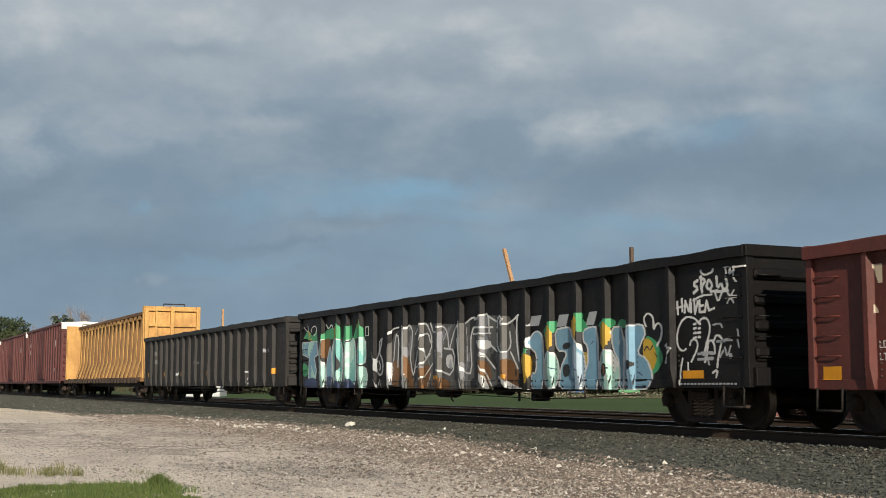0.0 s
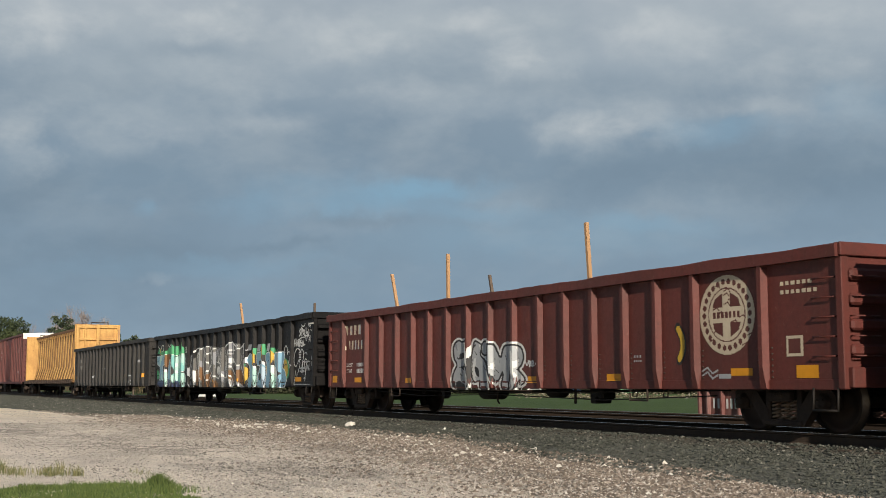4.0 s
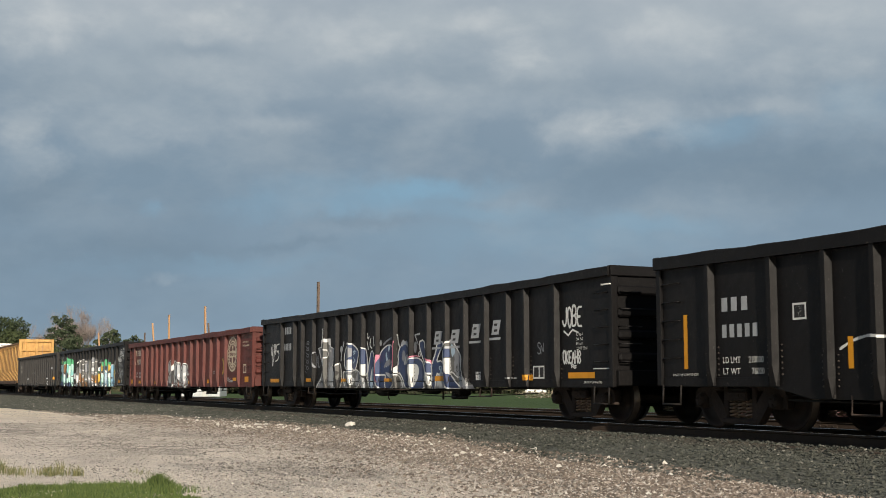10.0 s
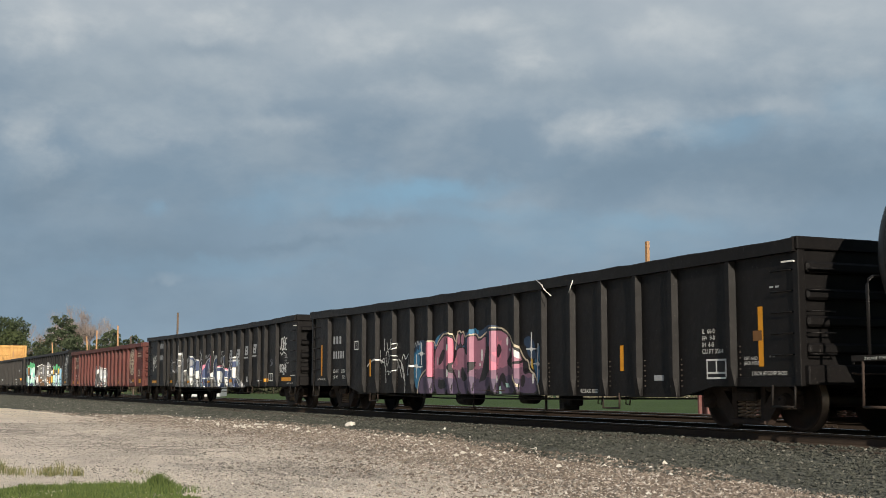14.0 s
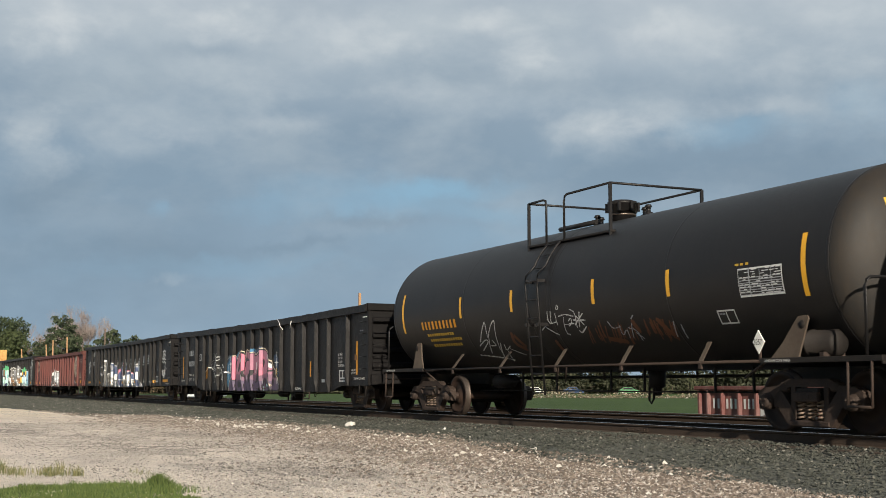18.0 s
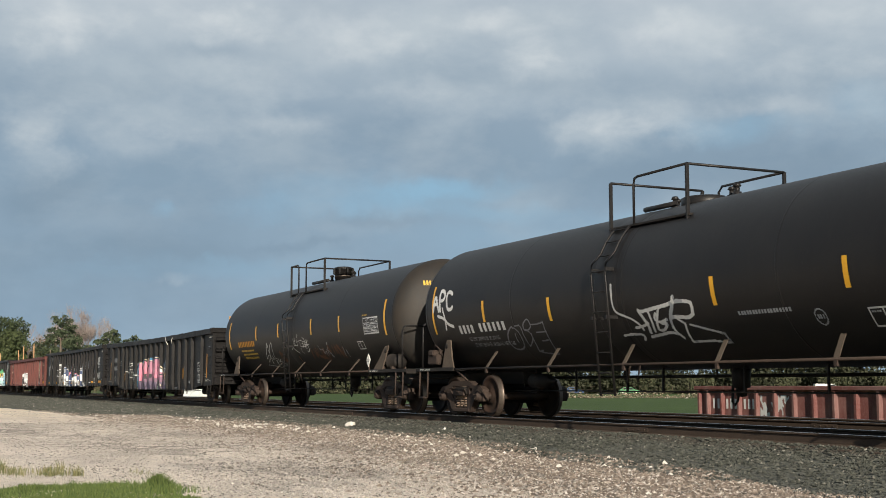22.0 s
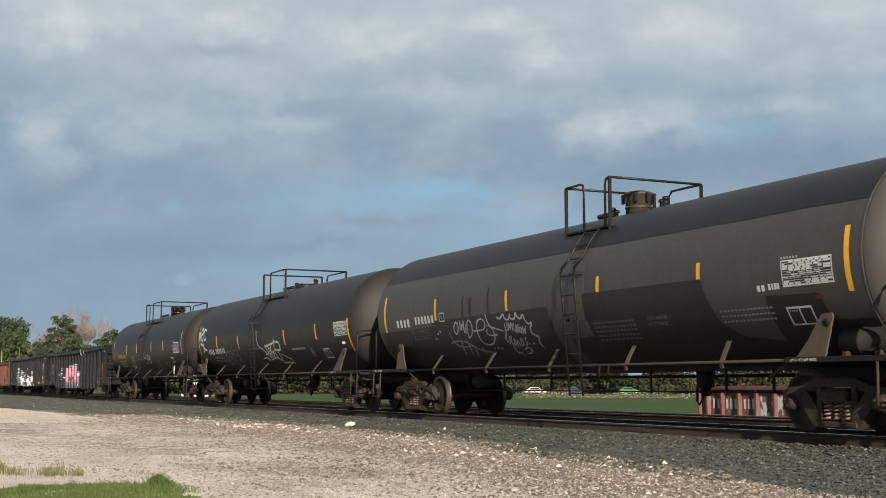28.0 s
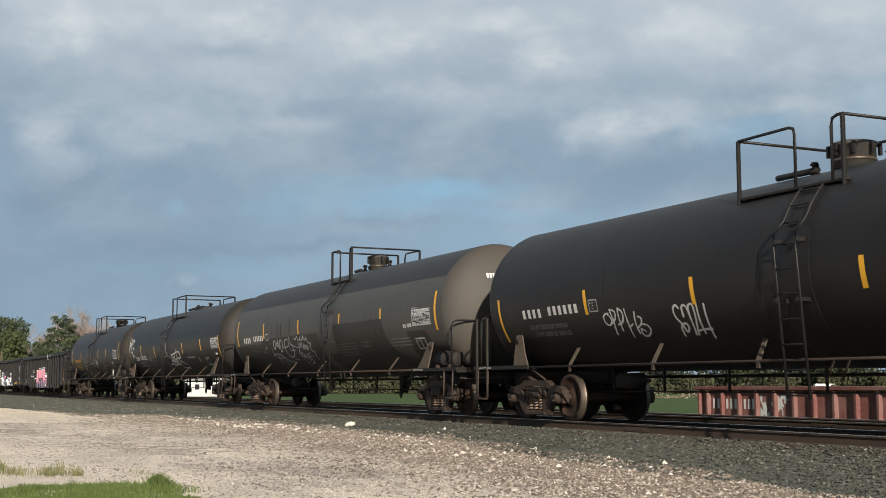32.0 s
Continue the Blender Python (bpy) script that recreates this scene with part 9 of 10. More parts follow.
TWIG = leaf_paint("pale_twig", (0.17, 0.140, 0.125), (0.29, 0.245, 0.225))


def leaf_cloud(blobs, count, size, seed, flat=1.0):
    """Small leaf cards on and inside uneven blobs: rows of centre and radius."""
    rs = np.random.RandomState(seed)
    sh = Shape()
    v, f = [], []
    total = sum(b[3] ** 2 for b in blobs)
    for bx, by, bz, br in blobs:
        for _ in range(int(count * br * br / total)):
            d = rs.normal(size=3)
            d /= np.linalg.norm(d)
            r = br * rs.uniform(0.55, 1.08) * (1 + 0.22 * noise.noise((d[0] * 2.3 + bx, d[1] * 2.3, d[2] * 2.3 + bz)))
            c = np.array((bx, by, bz)) + d * r * np.array((1, 1, flat))
            a = rs.normal(size=3)
            a /= np.linalg.norm(a)
            b = np.cross(a, rs.normal(size=3))
            b /= np.linalg.norm(b)
            s = size * rs.uniform(0.6, 1.3)
            o = len(v)
            v += [c - a * s, c - b * s * 0.6, c + a * s, c + b * s * 0.6]
            f.append((o, o + 1, o + 2, o + 3))
    sh.v, sh.f, sh.smooth = [tuple(q) for q in v], f, [False] * len(f)
    return sh


def taper(sh, p, q, r0, r1, seg=7):
    p, q = Vector(p), Vector(q)
    d = (q - p).normalized()
    up = Vector((0, 0, 1)) if abs(d.z) < 0.9 else Vector((1, 0, 0))
    s = d.cross(up).normalized()
    u = s.cross(d)
    v = [c + (s * math.cos(2 * math.pi * k / seg) + u * math.sin(2 * math.pi * k / seg)) * r for c, r in ((p, r0), (q, r1)) for k in range(seg)]
    sh.add(v, [(k, (k + 1) % seg, seg + (k + 1) % seg, seg + k) for k in range(seg)], True)


def limbs(sh, p, d, length, r, depth, rs, spread=0.6):
    q = Vector(p) + Vector(d) * length
    taper(sh, p, q, r, r * 0.62, 6 if depth > 2 else 4)
    if depth == 0:
        return [q]
    tips = [q] if spread < 0.35 and depth < 4 else []
    for _ in range(3 if depth > 1 else 4):
        e = (Vector(d) + Vector((rs.gauss(0, spread), rs.gauss(0, spread), rs.gauss(0.10, spread * 0.6)))).normalized()
        tips += limbs(sh, q, e, length * rs.uniform(0.58, 0.80) * (1.0 if spread > 0.35 else rs.uniform(0.85, 1.3)), r * 0.58, depth - 1, rs, spread)
    return tips


def tree(name, label, place, height, crown, leaf, seed, count=2600, size=0.28, bark=None, flat=1.0, bare=False):
    """A tree with a forked trunk; the crown follows its limbs."""
    t = thing(name, label, "tree", place)
    rs = random.Random(seed)
    sh = Shape()
    d = Vector((rs.uniform(-0.08, 0.08), rs.uniform(-0.08, 0.08), 1)).normalized()
    tips = limbs(sh, (0, 0, 0), d, height * (0.30 if not bare else 0.235), height * (0.022 if not bare else 0.011), 4 if bare else 2, rs, 0.30 if bare else 0.55)
    part("trunk", sh, bark or BARK, t)
    if not bare:
        blobs = [(q.x * crown / height * 2.2, q.y * crown / height * 2.2, min(q.z, height * 0.86), rs.uniform(0.20, 0.36) * crown) for q in tips]
        blobs += [(rs.uniform(-0.5, 0.5) * crown, rs.uniform(-0.5, 0.5) * crown, height * rs.uniform(0.4, 0.85), rs.uniform(0.3, 0.5) * crown) for _ in range(5)]
        blobs.append((0, 0, height * 0.85, 0.42 * crown))
        part("crown", leaf_cloud(blobs, count, size, seed, flat), leaf, t)
    else:
        tagged(part("twig_spray", twig_cloud(tips, count, height * 0.10, seed, 1.5), leaf, t), kind="stuff")
    return t


def twig_cloud(tips, count, length, seed, rise=0.9):
    """Slender pointed twigs that leave the tips of the limbs, mostly upwards."""
    rs = np.random.RandomState(seed)
    v, f = [], []
    for k in range(count):
        c = np.array(tips[k % len(tips)]) + rs.normal(0, 0.25, 3)
        d = rs.normal(0, 0.55, 3) + np.array((0, 0, rise))
        d /= np.linalg.norm(d)
        e = np.cross(d, rs.normal(size=3))
        e *= 0.018 / np.linalg.norm(e)
        q = c + d * length * rs.uniform(0.4, 1.2)
        o = len(v)
        v += [c - e, c + e, q]
        f.append((o, o + 1, o + 2))
    sh = Shape()
    sh.v, sh.f, sh.smooth = [tuple(q) for q in v], f, [False] * len(f)
    return sh


def pine(label, place, height, seed, wide=0.26, count=2600):
    t = thing("pine_tree", label, "tree", place)
    rs = random.Random(seed)
    sh = Shape()
    taper(sh, (0, 0, 0), (0.2, 0.1, height), height * 0.018, 0.03, 8)
    blobs = []
    for k in range(22):
        u = k / 22
        z = height * (0.34 + 0.62 * u)
        reach = height * wide * (1.0 - 0.80 * u ** 1.6) * rs.uniform(0.55, 1.2)
        a = k * 2.4 + rs.uniform(-0.4, 0.4)
        q = (reach * math.cos(a), reach * math.sin(a), z + 0.15 * reach)
        taper(sh, (0, 0, z), q, 0.06, 0.02, 5)
        blobs += [(q[0], q[1], q[2], reach * 0.36 + 0.15), (q[0] * 0.55, q[1] * 0.55, q[2] + 0.1, reach * 0.34 + 0.15)]
    part("trunk", sh, BARK, t)
    part("crown", leaf_cloud(blobs, count, 0.24, seed, 0.6), LEAF_PINE, t)
    return t


tree("broadleaf_tree", "large dark green broadleaf tree beyond the tracks", (-246.0, 26.2, FIELD_Z), 14.4, 5.8, LEAF_DARK, 3, 12000, 0.26)
tree("broadleaf_tree", "lower light green broadleaf tree", (-233, 26.0, FIELD_Z), 11.6, 4.8, LEAF_LIGHT, 5, 6500, 0.26)
pine("tall dark green pine with open branches", (-238, 35.2, FIELD_Z), 15.4, 2, 0.29, 6500)
pine("broad green pine at the end of the wood", (-234, 43.6, FIELD_Z), 12.4, 7, 0.34, 6500)
pine("low green pine beside a broader one", (-232, 47.4, FIELD_Z), 11.2, 9, 0.36, 4800)


tree("bare_tree", "bare pale brown tree without leaves", (-257.0, 41.6, FIELD_Z), 21.5, 5, TWIG, 11, 2600, bark=PALE_BARK, bare=True)
tree("bare_tree", "bare pale brown tree without leaves", (-256.8, 43.6, FIELD_Z), 20.5, 4, TWIG, 12, 2400, bark=PALE_BARK, bare=True)
tree("bare_tree", "bare slender tree behind the pine", (-258.0, 38.8, FIELD_Z), 18.5, 4, TWIG, 15, 1700, bark=PALE_BARK, bare=True)
tree("bare_tree", "bare thin tree among brown brush", (-261.0, 33.6, FIELD_Z), 17.0, 4, TWIG, 14, 1300, bark=PALE_BARK, bare=True)


def make_brush():
    rs = random.Random(21)
    blobs = []
    for k in range(64):
        u = k / 63
        blobs.append((-250 + 14 * u + rs.uniform(-2, 2), 22 + 30 * u + rs.uniform(-2, 2), FIELD_Z + rs.uniform(3.0, 10.2 - 2.8 * u), rs.uniform(1.4, 2.6)))
    leafy = leaf_cloud(blobs, 9000, 0.20, 5)
    roots = [(-246 + 13 * u + rs.uniform(-2, 2), 24 + 27 * u + rs.uniform(-2, 2), FIELD_Z + rs.uniform(0.5, 9.6 - 3.4 * u)) for u in (rs.random() for _ in range(2600))]
    stems = twig_cloud(roots, 16000, 2.2, 6, 1.6)
    leafy.add(stems.v, stems.f)
    ob = new("brush_belt", leafy.mesh("brush_belt", LEAF_DEAD))
    tagged(ob, "tangled brown brush below the trees", "brush", kind="stuff")
    blobs = []
    for k in range(260):
        u = k / 259
        x, y = -292 + 96 * u, 62 + 160 * u
        blobs.append((x + rs.uniform(-5, 5), y + rs.uniform(-5, 5), FIELD_Z + rs.uniform(0.5, 7.0 + (3.5 if u > 0.5 else 0.0)), rs.uniform(1.8, 3.6)))
        blobs.append((x + rs.uniform(-2, 2), y + rs.uniform(-2, 2), FIELD_Z + 1.6, 2.4))
    ob = new("hedge_belt", leaf_cloud(blobs, 110000, 0.44, 6).mesh("hedge_belt", HEDGE))
    tagged(ob, "dark green hedge and trees behind the yard", "hedge", kind="stuff")
    blobs = []
    for k in range(60):
        u = rs.random()
        x, y = -288 + 96 * u, 61 + 160 * u
        blobs.append((x + 4 + rs.uniform(-2, 2), y - 3 + rs.uniform(-2, 2), FIELD_Z + rs.uniform(0.6, 3.0), rs.uniform(0.9, 1.9)))
    ob = new("bush_row", leaf_cloud(blobs, 14000, 0.28, 9).mesh("bush_row", HEDGE_PALE))
    tagged(ob, "lighter green bushes along the yard", "bush", kind="stuff")


make_brush()

STEEL_POST = worn("galvanised_post", (0.50, 0.50, 0.48), (0.34, 0.33, 0.31), 0.5, 0.5, 0.3)
TYRE = worn("black_tyre", (0.02, 0.02, 0.02), (0.04, 0.038, 0.035), 0.4, 0.85)
GLASS = worn("dark_car_glass", (0.02, 0.025, 0.03), (0.03, 0.035, 0.04), 0.2, 0.08, streak=False, bump=0)


def along_yard(u, off=0.0):
    """A place on the yard's front line; off moves it towards the tracks."""
    return (-276 + 92 * u + off * 0.86, 63 + 155 * u - off * 0.5)


def make_fence():
    fence = thing("chain_fence", "thin wire fence on slender posts along the field's far edge", "fence", (0, 0, FIELD_Z))
    pts = [along_yard(k / 54, 9.0) for k in range(55)]
    for x, y in pts:
        part("fence_post", Shape().tube([(x, y, 0), (x, y, 1.7)], 0.035, 6), BARK, fence)
    for z in (0.25, 0.95, 1.65):
        part("fence_wire", Shape().tube([(x, y, z) for x, y in (pts[0], pts[-1])], 0.006, 5), BARK, fence)


make_fence()


def parked_car(label, u, off, turn, paint, van=False):
    x, y = along_yard(u, off)
    car = thing("parked_van" if van else "parked_car", label, "van" if van else "car", (x, y, FIELD_Z), "vehicles parked in the yard")
    car.rotation_euler = (0, 0, radians(turn))
    if van:
        body = [(-2.5, 0.35), (2.5, 0.35), (2.55, 1.0), (1.9, 1.25), (1.5, 2.15), (-2.4, 2.2), (-2.5, 2.0)]
        glass = [(1.83, 1.28), (1.48, 2.05), (0.6, 2.05), (0.6, 1.28)]
    else:
        body = [(-2.2, 0.35), (2.2, 0.35), (2.25, 0.75), (1.2, 0.92), (0.55, 1.42), (-1.1, 1.45), (-1.75, 0.98), (-2.2, 0.92)]
        glass = [(1.05, 0.96), (0.5, 1.36), (-1.02, 1.38), (-1.5, 0.98)]
    part("body", Shape().prism(body, "y", -0.88, 0.88), paint, car)
    for s in (-1, 1):
        part("side_window", Shape().prism(glass, "y", s * 0.875, s * 0.895), GLASS, car)
        for wx in (-1.4, 1.4):
            w = part("wheel", Shape().lathe([(-0.1, 0.2), (-0.1, 0.32), (0.1, 0.32), (0.1, 0.2)], (wx, s * 0.82, 0.32), "y", 16), TYRE, car)
            part("rim", Shape().lathe([(0.0, 0.19), (0.02 * s, 0.17)], (wx, s * 0.92, 0.32), "y", 12), STEEL_POST, w)
    part("windscreen", Shape().box(0.62, 0.68, -0.7, 0.7, 1.0, 1.3) if not van else Shape().box(1.66, 1.72, -0.7, 0.7, 1.35, 1.95), GLASS, car)


CAR_WHITE = worn("white_car_paint", (0.78, 0.78, 0.76), (0.6, 0.6, 0.58), 0.3, 0.3, streak=False, bump=0)
CAR_BLUE = worn("blue_car_paint", (0.04, 0.10, 0.25), (0.03, 0.07, 0.16), 0.3, 0.3, streak=False, bump=0)
CAR_RED = worn("red_car_paint", (0.30, 0.03, 0.03), (0.2, 0.03, 0.03), 0.3, 0.3, streak=False, bump=0)
CAR_TAN = worn("tan_car_paint", (0.42, 0.30, 0.17), (0.3, 0.22, 0.14), 0.3, 0.35, streak=False, bump=0)
CAR_GREEN = worn("green_car_paint", (0.08, 0.26, 0.12), (0.06, 0.18, 0.09), 0.3, 0.35, streak=False, bump=0)
for row in (("white car parked behind the wire fence", 0.455, 0, 58, CAR_WHITE), ("blue car parked behind the wire fence", 0.50, 0, 60, CAR_BLUE), ("green car parked behind the wire fence", 0.565, 0, 60, CAR_GREEN),
            ("tan car parked beside the hedge", 0.83, 5, 60, CAR_TAN), ("white van parked behind the wire fence", 0.79, 3, 62, CAR_WHITE, True)):
    parked_car(*row)


def scrap_heap():
    """Pale brush, boards and rubble at the field's edge."""
    rs = np.random.RandomState(31)
    rows = []
    for _ in range(1500):
        u = rs.uniform(0, 1)
        x, y = -161.7 + 12.0 * u + rs.normal(0, 1.0), 90.0 + 24 * u + rs.normal(0, 1.0)
        h = 1.2 * max(0.1, noise.noise((u * 9.0, 1.0, 0.5)) + 0.5)
        rows.append((x, y, FIELD_Z + h * rs.uniform(0, 1), rs.uniform(0.10, 0.42)))
    stones("scrap_heap", "heap of pale boards, rubble and cut brush at the field's edge", rows,
           stone_paint("pale_scrap", [(0.0, (0.05, 0.06, 0.03)), (0.45, (0.12, 0.12, 0.08)), (0.7, (0.30, 0.25, 0.17)), (0.9, (0.52, 0.45, 0.34)), (1.0, (0.75, 0.72, 0.66))]), 32)


scrap_heap()


def shed():
    b = thing("white_shed", "long low white shed at the field's edge", "shed", (-209.5, 52.2, FIELD_Z))
    b.rotation_euler = (0, 0, radians(64))
    white = worn("white_siding", (0.46, 0.49, 0.50), (0.3, 0.31, 0.31), 0.4, 0.6)
    for k in range(4):
        part("siding_panel", Shape().box(-1.2 + 1.6 * k, 0.37 + 1.6 * k, 0, 0.12, 0, 2.9, 0.01), white, b)
    part("end_wall", Shape().box(5.1, 5.22, 0.0, 6.0, 0, 2.9), white, b)
    part("end_wall", Shape().box(-1.34, -1.22, 0.0, 6.0, 0, 2.9), white, b)
    part("roof", Shape().prism([(-0.4, 2.85), (6.4, 2.85), (6.4, 3.0), (-0.4, 3.1)], "x", -1.6, 5.6), worn("grey_roof_sheet", (0.28, 0.29, 0.30), (0.2, 0.2, 0.2), 0.5, 0.5), b, "grey sheet roof")
    for x in (1.3, 4.2):
        w = part("window", Shape().box(x - 0.45, x + 0.45, -0.03, 0.02, 1.1, 2.1, 0.01), STEEL_POST, b)
        part("pane", Shape().box(x - 0.38, x + 0.38, -0.04, -0.03, 1.17, 2.03), GLASS, w)
    part("door", Shape().box(2.2, 3.1, -0.04, 0.02, 0.0, 2.05, 0.01), STEEL_POST, b)


shed()


# ---- the old gondola body on the ground behind the second track ----
def old_gondola():
    x0, L, y, zt = -38.6, 16.0, 29.0, 0.66
    car = thing("old_gondola_body", "faded red gondola body standing beyond the tracks", "gondola body", (x0, y, FIELD_Z))
    h = zt - FIELD_Z
    part("side_panel", Shape().box(0, L, 0.10, 0.14, 0.0, h - 0.1), CP_PANEL, car, "faded peeling side sheet")
    part("far_panel", Shape().box(0, L, 2.9, 2.94, 0.0, h - 0.1), CP_RED, car)
    part("end_panel", Shape().box(0, 0.05, 0.1, 2.94, 0.0, h - 0.1), CP_RED, car)
    part("end_panel", Shape().box(L - 0.05, L, 0.1, 2.94, 0.0, h - 0.1), CP_RED, car)
    part("top_chord", Shape().box(-0.12, L + 0.1, -0.06, 0.16, h - 0.14, h, 0.015), CP_RED, car)
    part("top_chord", Shape().box(-0.12, L + 0.1, 2.88, 3.1, h - 0.14, h, 0.015), CP_RED, car)
    part("end_chord", Shape().box(-0.14, 0.08, -0.05, 3.05, h - 0.16, h - 0.01, 0.015), CP_RED, car)
    for k, x in enumerate([0.12, 0.62] + [1.45 + 0.97 * q for q in range(15)]):
        part("rib", Shape().prism([(x - 0.09, 0.10), (x - 0.05, -0.03), (x + 0.05, -0.03), (x + 0.09, 0.10)], "z", 0.0, h - 0.13), CP_RED, car)
    part("ladder_bar", Shape().box(-0.02, 0.03, 0.06, 0.1, 0.4, h - 0.2), CP_RED, car)

    def face(x, z):
        return (x, 0.093, z)
    c = Canvas(0.3, 7.5, 0.55, 1.75, 0.03)
    c.bars(0.85, 1.35, 1.1, 1.45, 2, WH, 0.5).bars(1.62, 2.35, 1.1, 1.45, 3, WH, 0.5).bars(2.6, 3.35, 1.1, 1.45, 3, WH, 0.5)
    c.put((c.X > 3.5) & (c.X < 5.4) & (c.Z < 1.6) & (c.wob > 0.15), WH)
    c.onto(car, face, "peeling white paint", "stencil")
    return car


old_gondola()


# banks of cloud: place across and up the sky ahead, half width, half height, density
TOPS = [(-0.345, 0.295, 0.061, 0.025, 0.60), (-0.193, 0.299, 0.056, 0.022, 0.54), (-0.039, 0.298, 0.112, 0.022, 0.30), (-0.104, 0.281, 0.090, 0.022, 0.27), (0.066, 0.269, 0.056, 0.022, 0.57),
        (0.104, 0.208, 0.050, 0.021, 0.40), (0.160, 0.214, 0.061, 0.020, 0.33), (-0.356, 0.214, 0.030, 0.032, 0.60), (-0.338, 0.182, 0.030, 0.019, 0.30), (-0.254, 0.203, 0.056, 0.021, 0.33),
        (-0.039, 0.233, 0.067, 0.019, 0.21), (-0.058, 0.275, 0.045, 0.013, 0.24), (0.189, 0.288, 0.083, 0.024, 0.33), (0.296, 0.264, 0.120, 0.025, 0.24), (0.334, 0.302, 0.090, 0.026, 0.30),
        (0.045, 0.298, 0.067, 0.019, 0.30), (-0.268, 0.307, 0.045, 0.019, 0.36), (-0.178, 0.255, 0.083, 0.020, 0.18), (-0.237, 0.087, 0.020, 0.006, 0.10), (0.152, 0.302, 0.045, 0.017, 0.24),
        (-0.141, 0.214, 0.061, 0.013, 0.18), (0.253, 0.229, 0.067, 0.011, 0.15)]
UNDER = [(-0.36, 0.070, 0.34, 0.080, 0.62), (0.10, 0.050, 0.40, 0.045, 0.30), (-0.103, 0.189, 0.195, 0.030, 0.23), (-0.245, 0.154, 0.180, 0.034, 0.45), (0.252, 0.179, 0.195, 0.037, 0.41), (-0.333, 0.161, 0.067, 0.030, 0.38), (0.099, 0.170, 0.165, 0.026, 0.38),
         (-0.039, 0.198, 0.135, 0.022, 0.16), (0.329, 0.161, 0.105, 0.045, 0.45), (-0.075, 0.132, 0.061, 0.009, 0.41), (-0.139, 0.113, 0.045, 0.006, 0.38), (-0.318, 0.250, 0.120, 0.019, 0.26),
         (0.184, 0.245, 0.150, 0.019, 0.26), (-0.133, 0.310, 0.067, 0.011, 0.19), (-0.290, 0.110, 0.180, 0.020, 0.26), (0.273, 0.119, 0.135, 0.011, 0.22), (0.017, 0.250, 0.090, 0.017, 0.22),
         (-0.225, 0.274, 0.075, 0.013, 0.26)]
GAPS = [(-0.066, 0.154, 0.112, 0.020, 0.72), (0.220, 0.210, 0.067, 0.017, 0.63), (-0.139, 0.141, 0.067, 0.013, 0.45), (-0.011, 0.161, 0.067, 0.012, 0.54), (0.076, 0.114, 0.165, 0.020, 0.36),
        (-0.247, 0.138, 0.017, 0.009, 0.54), (0.331, 0.222, 0.053, 0.022, 0.36), (0.035, 0.137, 0.090, 0.011, 0.45), (0.154, 0.128, 0.090, 0.011, 0.41), (-0.203, 0.096, 0.150, 0.011, 0.36)]


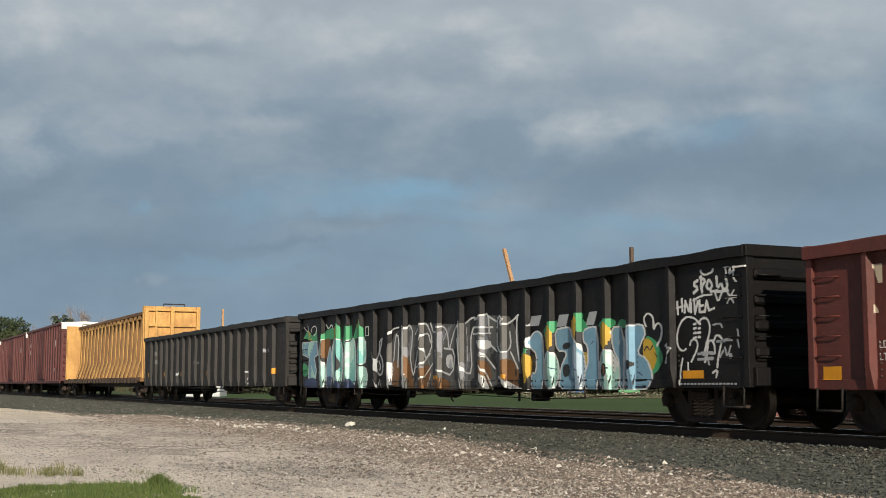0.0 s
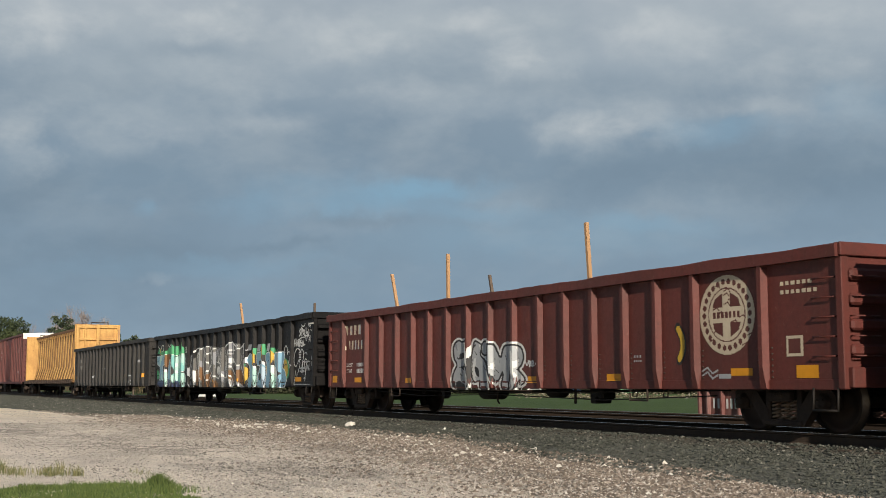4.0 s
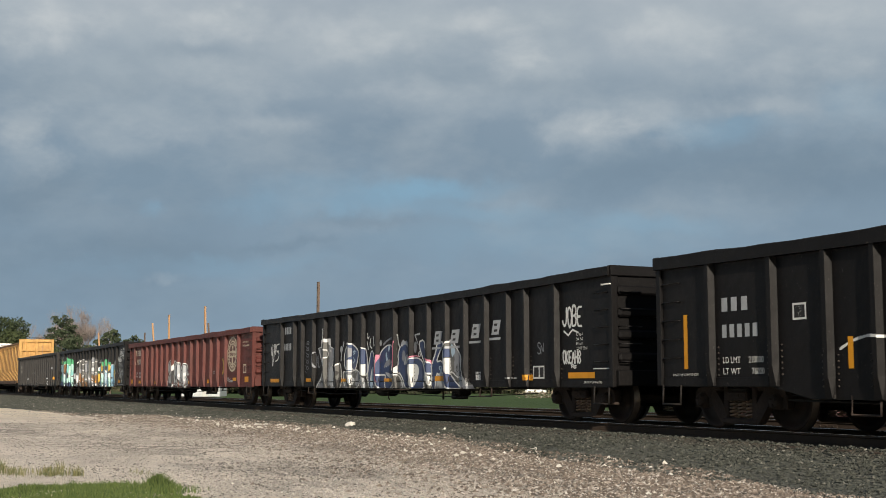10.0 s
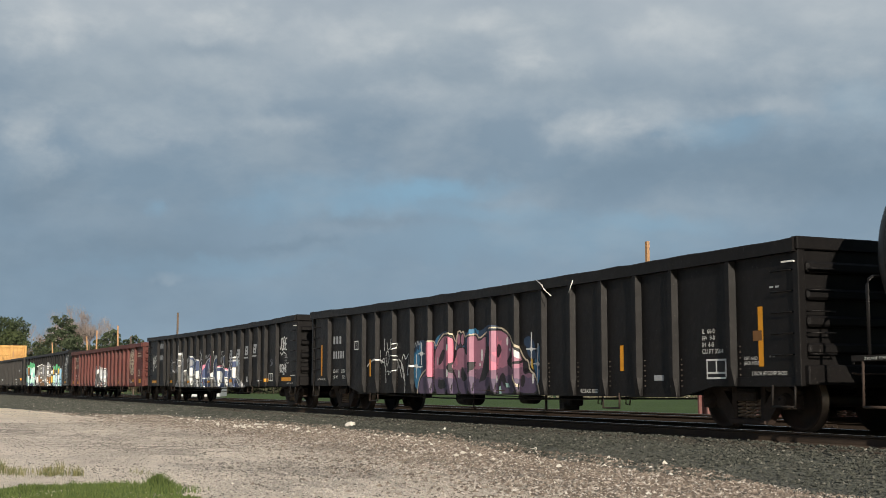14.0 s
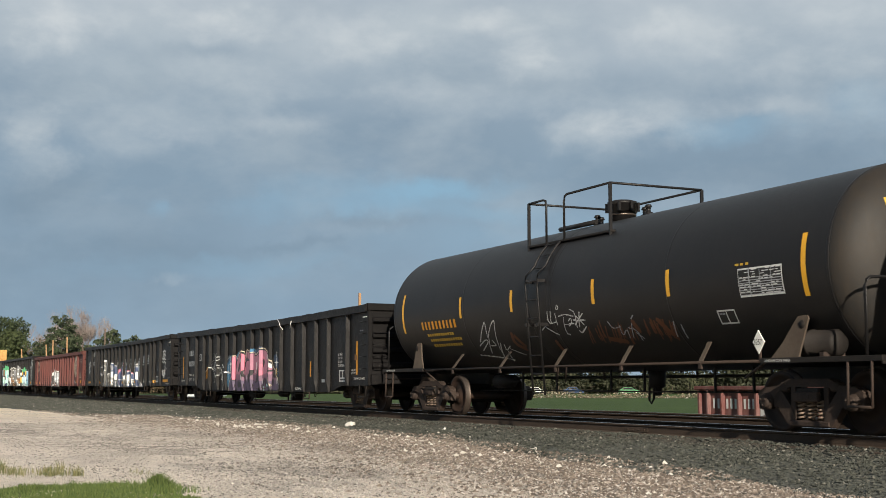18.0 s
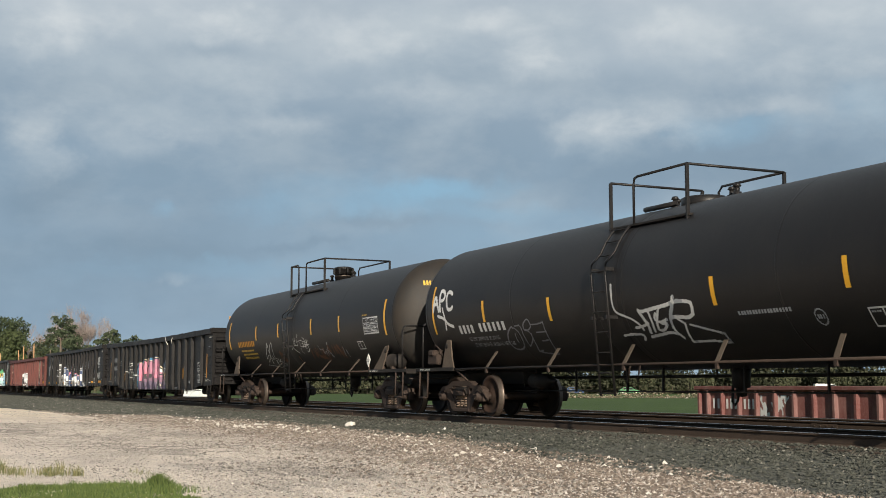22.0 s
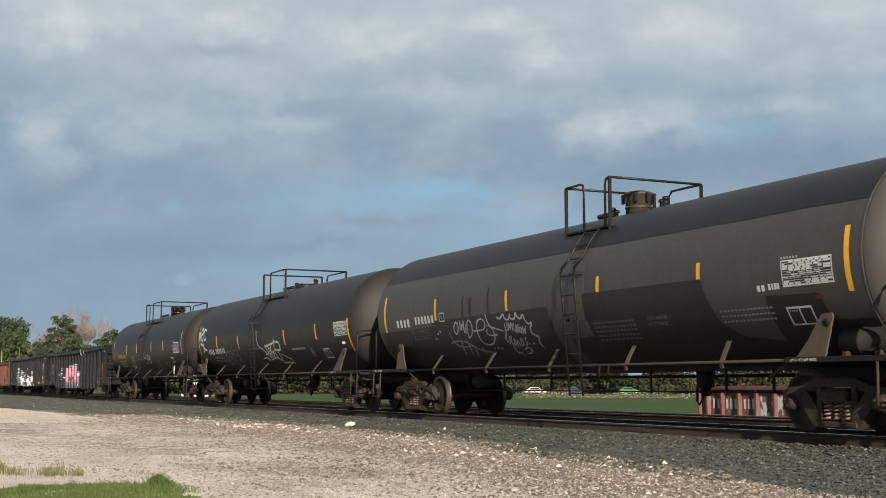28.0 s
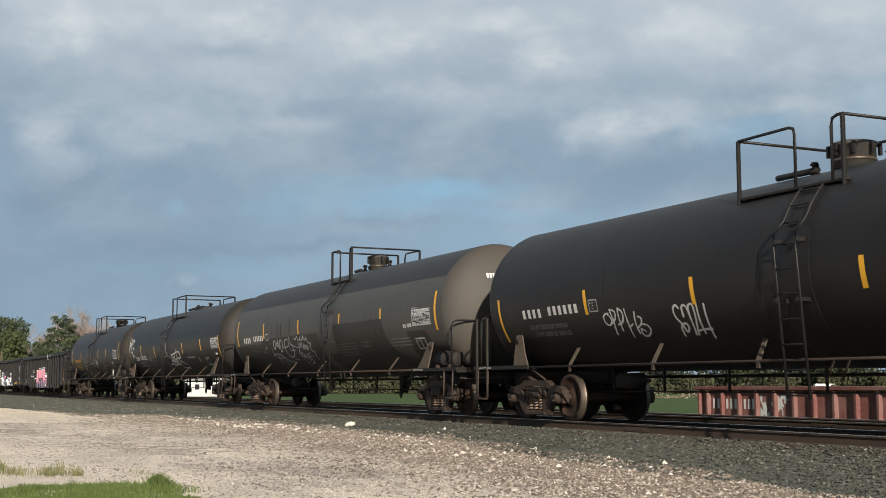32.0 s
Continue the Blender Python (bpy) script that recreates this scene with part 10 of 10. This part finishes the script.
def make_sky():
    m, n, l, p = nodes_of("cloudy_evening_sky")
    n.remove(p)
    em = n.new("ShaderNodeEmission")
    out = [k for k in n if k.type == "OUTPUT_MATERIAL"][0]
    l.new(em.outputs[0], out.inputs[0])
    co = n.new("ShaderNodeTexCoord").outputs["Object"]
    sep = n.new("ShaderNodeSeparateXYZ")
    nrm = n.new("ShaderNodeVectorMath")
    nrm.operation = "NORMALIZE"
    l.new(co, nrm.inputs[0])
    d = nrm.outputs[0]
    l.new(d, sep.inputs[0])
    up = sep.outputs[2]

    def graded(noise_node, stops, by=None):
        r = ramp(n, stops)
        l.new(noise_node.outputs[0], r.inputs[0])
        if by is None:
            return r.outputs[0]
        k = n.new("ShaderNodeMath")
        k.operation = "MULTIPLY"
        l.new(r.outputs[0], k.inputs[0])
        l.new(by, k.inputs[1])
        return k.outputs[0]
    base = ramp(n, [(0.0, (0.27, 0.36, 0.44)), (0.05, (0.245, 0.345, 0.44)), (0.10, (0.228, 0.318, 0.405)), (0.16, (0.222, 0.307, 0.390)), (0.21, (0.23, 0.305, 0.38)), (0.25, (0.315, 0.38, 0.44)), (0.30, (0.41, 0.46, 0.505)), (0.5, (0.36, 0.41, 0.45))])
    l.new(up, base.inputs[0])
    c = base.outputs[0]
    high = n.new("ShaderNodeMapRange")
    high.inputs[1].default_value, high.inputs[2].default_value, high.inputs[3].default_value = 0.07, 0.22, 0.25
    l.new(up, high.inputs[0])
    # the view's own plane: u across, v up, with uneven borders
    ahead, across = n.new("ShaderNodeVectorMath"), n.new("ShaderNodeVectorMath")
    for node, way in ((ahead, (-0.903, 0.4297, 0)), (across, (0.4297, 0.903, 0))):
        node.operation = "DOT_PRODUCT"
        node.inputs[1].default_value = way
        l.new(d, node.inputs[0])
    flat = n.new("ShaderNodeCombineXYZ")
    for k, q in enumerate((across.outputs["Value"], up)):
        div = n.new("ShaderNodeMath")
        div.operation = "DIVIDE"
        l.new(q, div.inputs[0])
        l.new(ahead.outputs["Value"], div.inputs[1])
        l.new(div.outputs[0], flat.inputs[k])
    plane = flat.outputs[0]
    for size, much in ((9.0, 0.085), (30.0, 0.040)):
        w = n.new("ShaderNodeTexNoise")
        w.inputs["Scale"].default_value, w.inputs["Detail"].default_value, w.inputs["Roughness"].default_value = size, 5, 0.6
        l.new(flat.outputs[0], w.inputs["Vector"])
        off = n.new("ShaderNodeVectorMath")
        off.operation = "MULTIPLY_ADD"
        off.inputs[1].default_value = (much, much * 0.55, 0)
        off.inputs[2].default_value = (-much / 2, -much * 0.275, 0)
        l.new(w.outputs["Color"], off.inputs[0])
        add = n.new("ShaderNodeVectorMath")
        l.new(plane, add.inputs[0])
        l.new(off.outputs[0], add.inputs[1])
        plane = add.outputs[0]

    def banks(rows):
        """Soft banks of cloud: place across and up, half width, half height, how dense."""
        total = None
        for u, v, a, b, dense in rows:
            mp = n.new("ShaderNodeMapping")
            mp.inputs["Location"].default_value, mp.inputs["Scale"].default_value = (-u / a, -v / b, 0), (1 / a, 1 / b, 0)
            l.new(plane, mp.inputs[0])
            ln = n.new("ShaderNodeVectorMath")
            ln.operation = "LENGTH"
            l.new(mp.outputs[0], ln.inputs[0])
            mr = n.new("ShaderNodeMapRange")
            mr.interpolation_type = "SMOOTHSTEP"
            mr.inputs[1].default_value, mr.inputs[2].default_value, mr.inputs[3].default_value, mr.inputs[4].default_value = 0.1, 1.2, dense, 0.0
            l.new(ln.outputs["Value"], mr.inputs[0])
            if total is None:
                total = mr.outputs[0]
            else:
                k = n.new("ShaderNodeMath")
                k.operation, k.use_clamp = "ADD", True
                l.new(total, k.inputs[0])
                l.new(mr.outputs[0], k.inputs[1])
                total = k.outputs[0]
        return total

    def cloud(scale, stops, by, stretch=(1.0, 1.0, 1.9)):
        q = noise_at(n, l, d, scale, 9, 0.56, stretch)
        q.inputs["Distortion"].default_value = 0.12
        return graded(q, stops, by)
    # a fine uneven veil all over
    c = mix(n, l, cloud(6.0, [(0.44, (0, 0, 0)), (0.66, (0.36,) * 3)], None), c, (0.19, 0.265, 0.34))
    c = mix(n, l, cloud(11.0, [(0.44, (0, 0, 0)), (0.70, (0.50,) * 3)], high.outputs[0]), c, (0.43, 0.485, 0.52))
    # dark undersides, gaps of blue, bright tops
    low_banks = banks(UNDER)
    c = mix(n, l, cloud(8.0, [(0.30, (0.25,) * 3), (0.60, (1, 1, 1))], low_banks), c, (0.165, 0.235, 0.305))
    c = mix(n, l, cloud(7.0, [(0.30, (0.2,) * 3), (0.58, (1, 1, 1))], banks(GAPS)), c, (0.225, 0.375, 0.50))
    bright = banks(TOPS)
    c = mix(n, l, cloud(13.0, [(0.34, (0.10,) * 3), (0.62, (1, 1, 1))], bright), c, (0.47, 0.515, 0.54))
    c = mix(n, l, cloud(20.0, [(0.42, (0, 0, 0)), (0.66, (0.85,) * 3)], bright), c, (0.62, 0.645, 0.65))
    l.new(c, em.inputs[0])
    em.inputs[1].default_value = 0.80
    sh = Shape()
    R = 2400.0
    az = np.radians(np.linspace(64.55 - 75, 64.55 + 75, 61))
    el = np.radians(np.linspace(-3, 60, 25))
    v = [(-R * math.cos(e) * math.sin(a), R * math.cos(e) * math.cos(a), R * math.sin(e)) for a in az for e in el]
    k = len(el)
    sh.add(v, [(i * k + j, (i + 1) * k + j, (i + 1) * k + j + 1, i * k + j + 1) for i in range(len(az) - 1) for j in range(k - 1)], True)
    return solid("cloud_backdrop", sh, m, "grey and white evening clouds over blue", "sky", kind="structure")


SKY = make_sky()


def motions():
    times = [float(t) for t in range(0, 33)]
    for car, x in CARS:
        walk(car, [(t, pose(x + rolled(t), TRACK_Y, 0)) for t in times])
    turns = [k * 4 / 30 for k in range(0, 241)]
    for w, dx in WHEELSETS:
        walk(w, [(t, pose(dx, 0, WHEEL_R, 0, math.degrees(rolled(t) / WHEEL_R), 0)) for t in turns])
    walk(SKY, [(0.0, pose(0, 0, 0)), (16.0, pose(0, 0, 0, 0, 0, -0.7)), (32.0, pose(0, 0, 0, 0, 0, -1.4))])


motions()
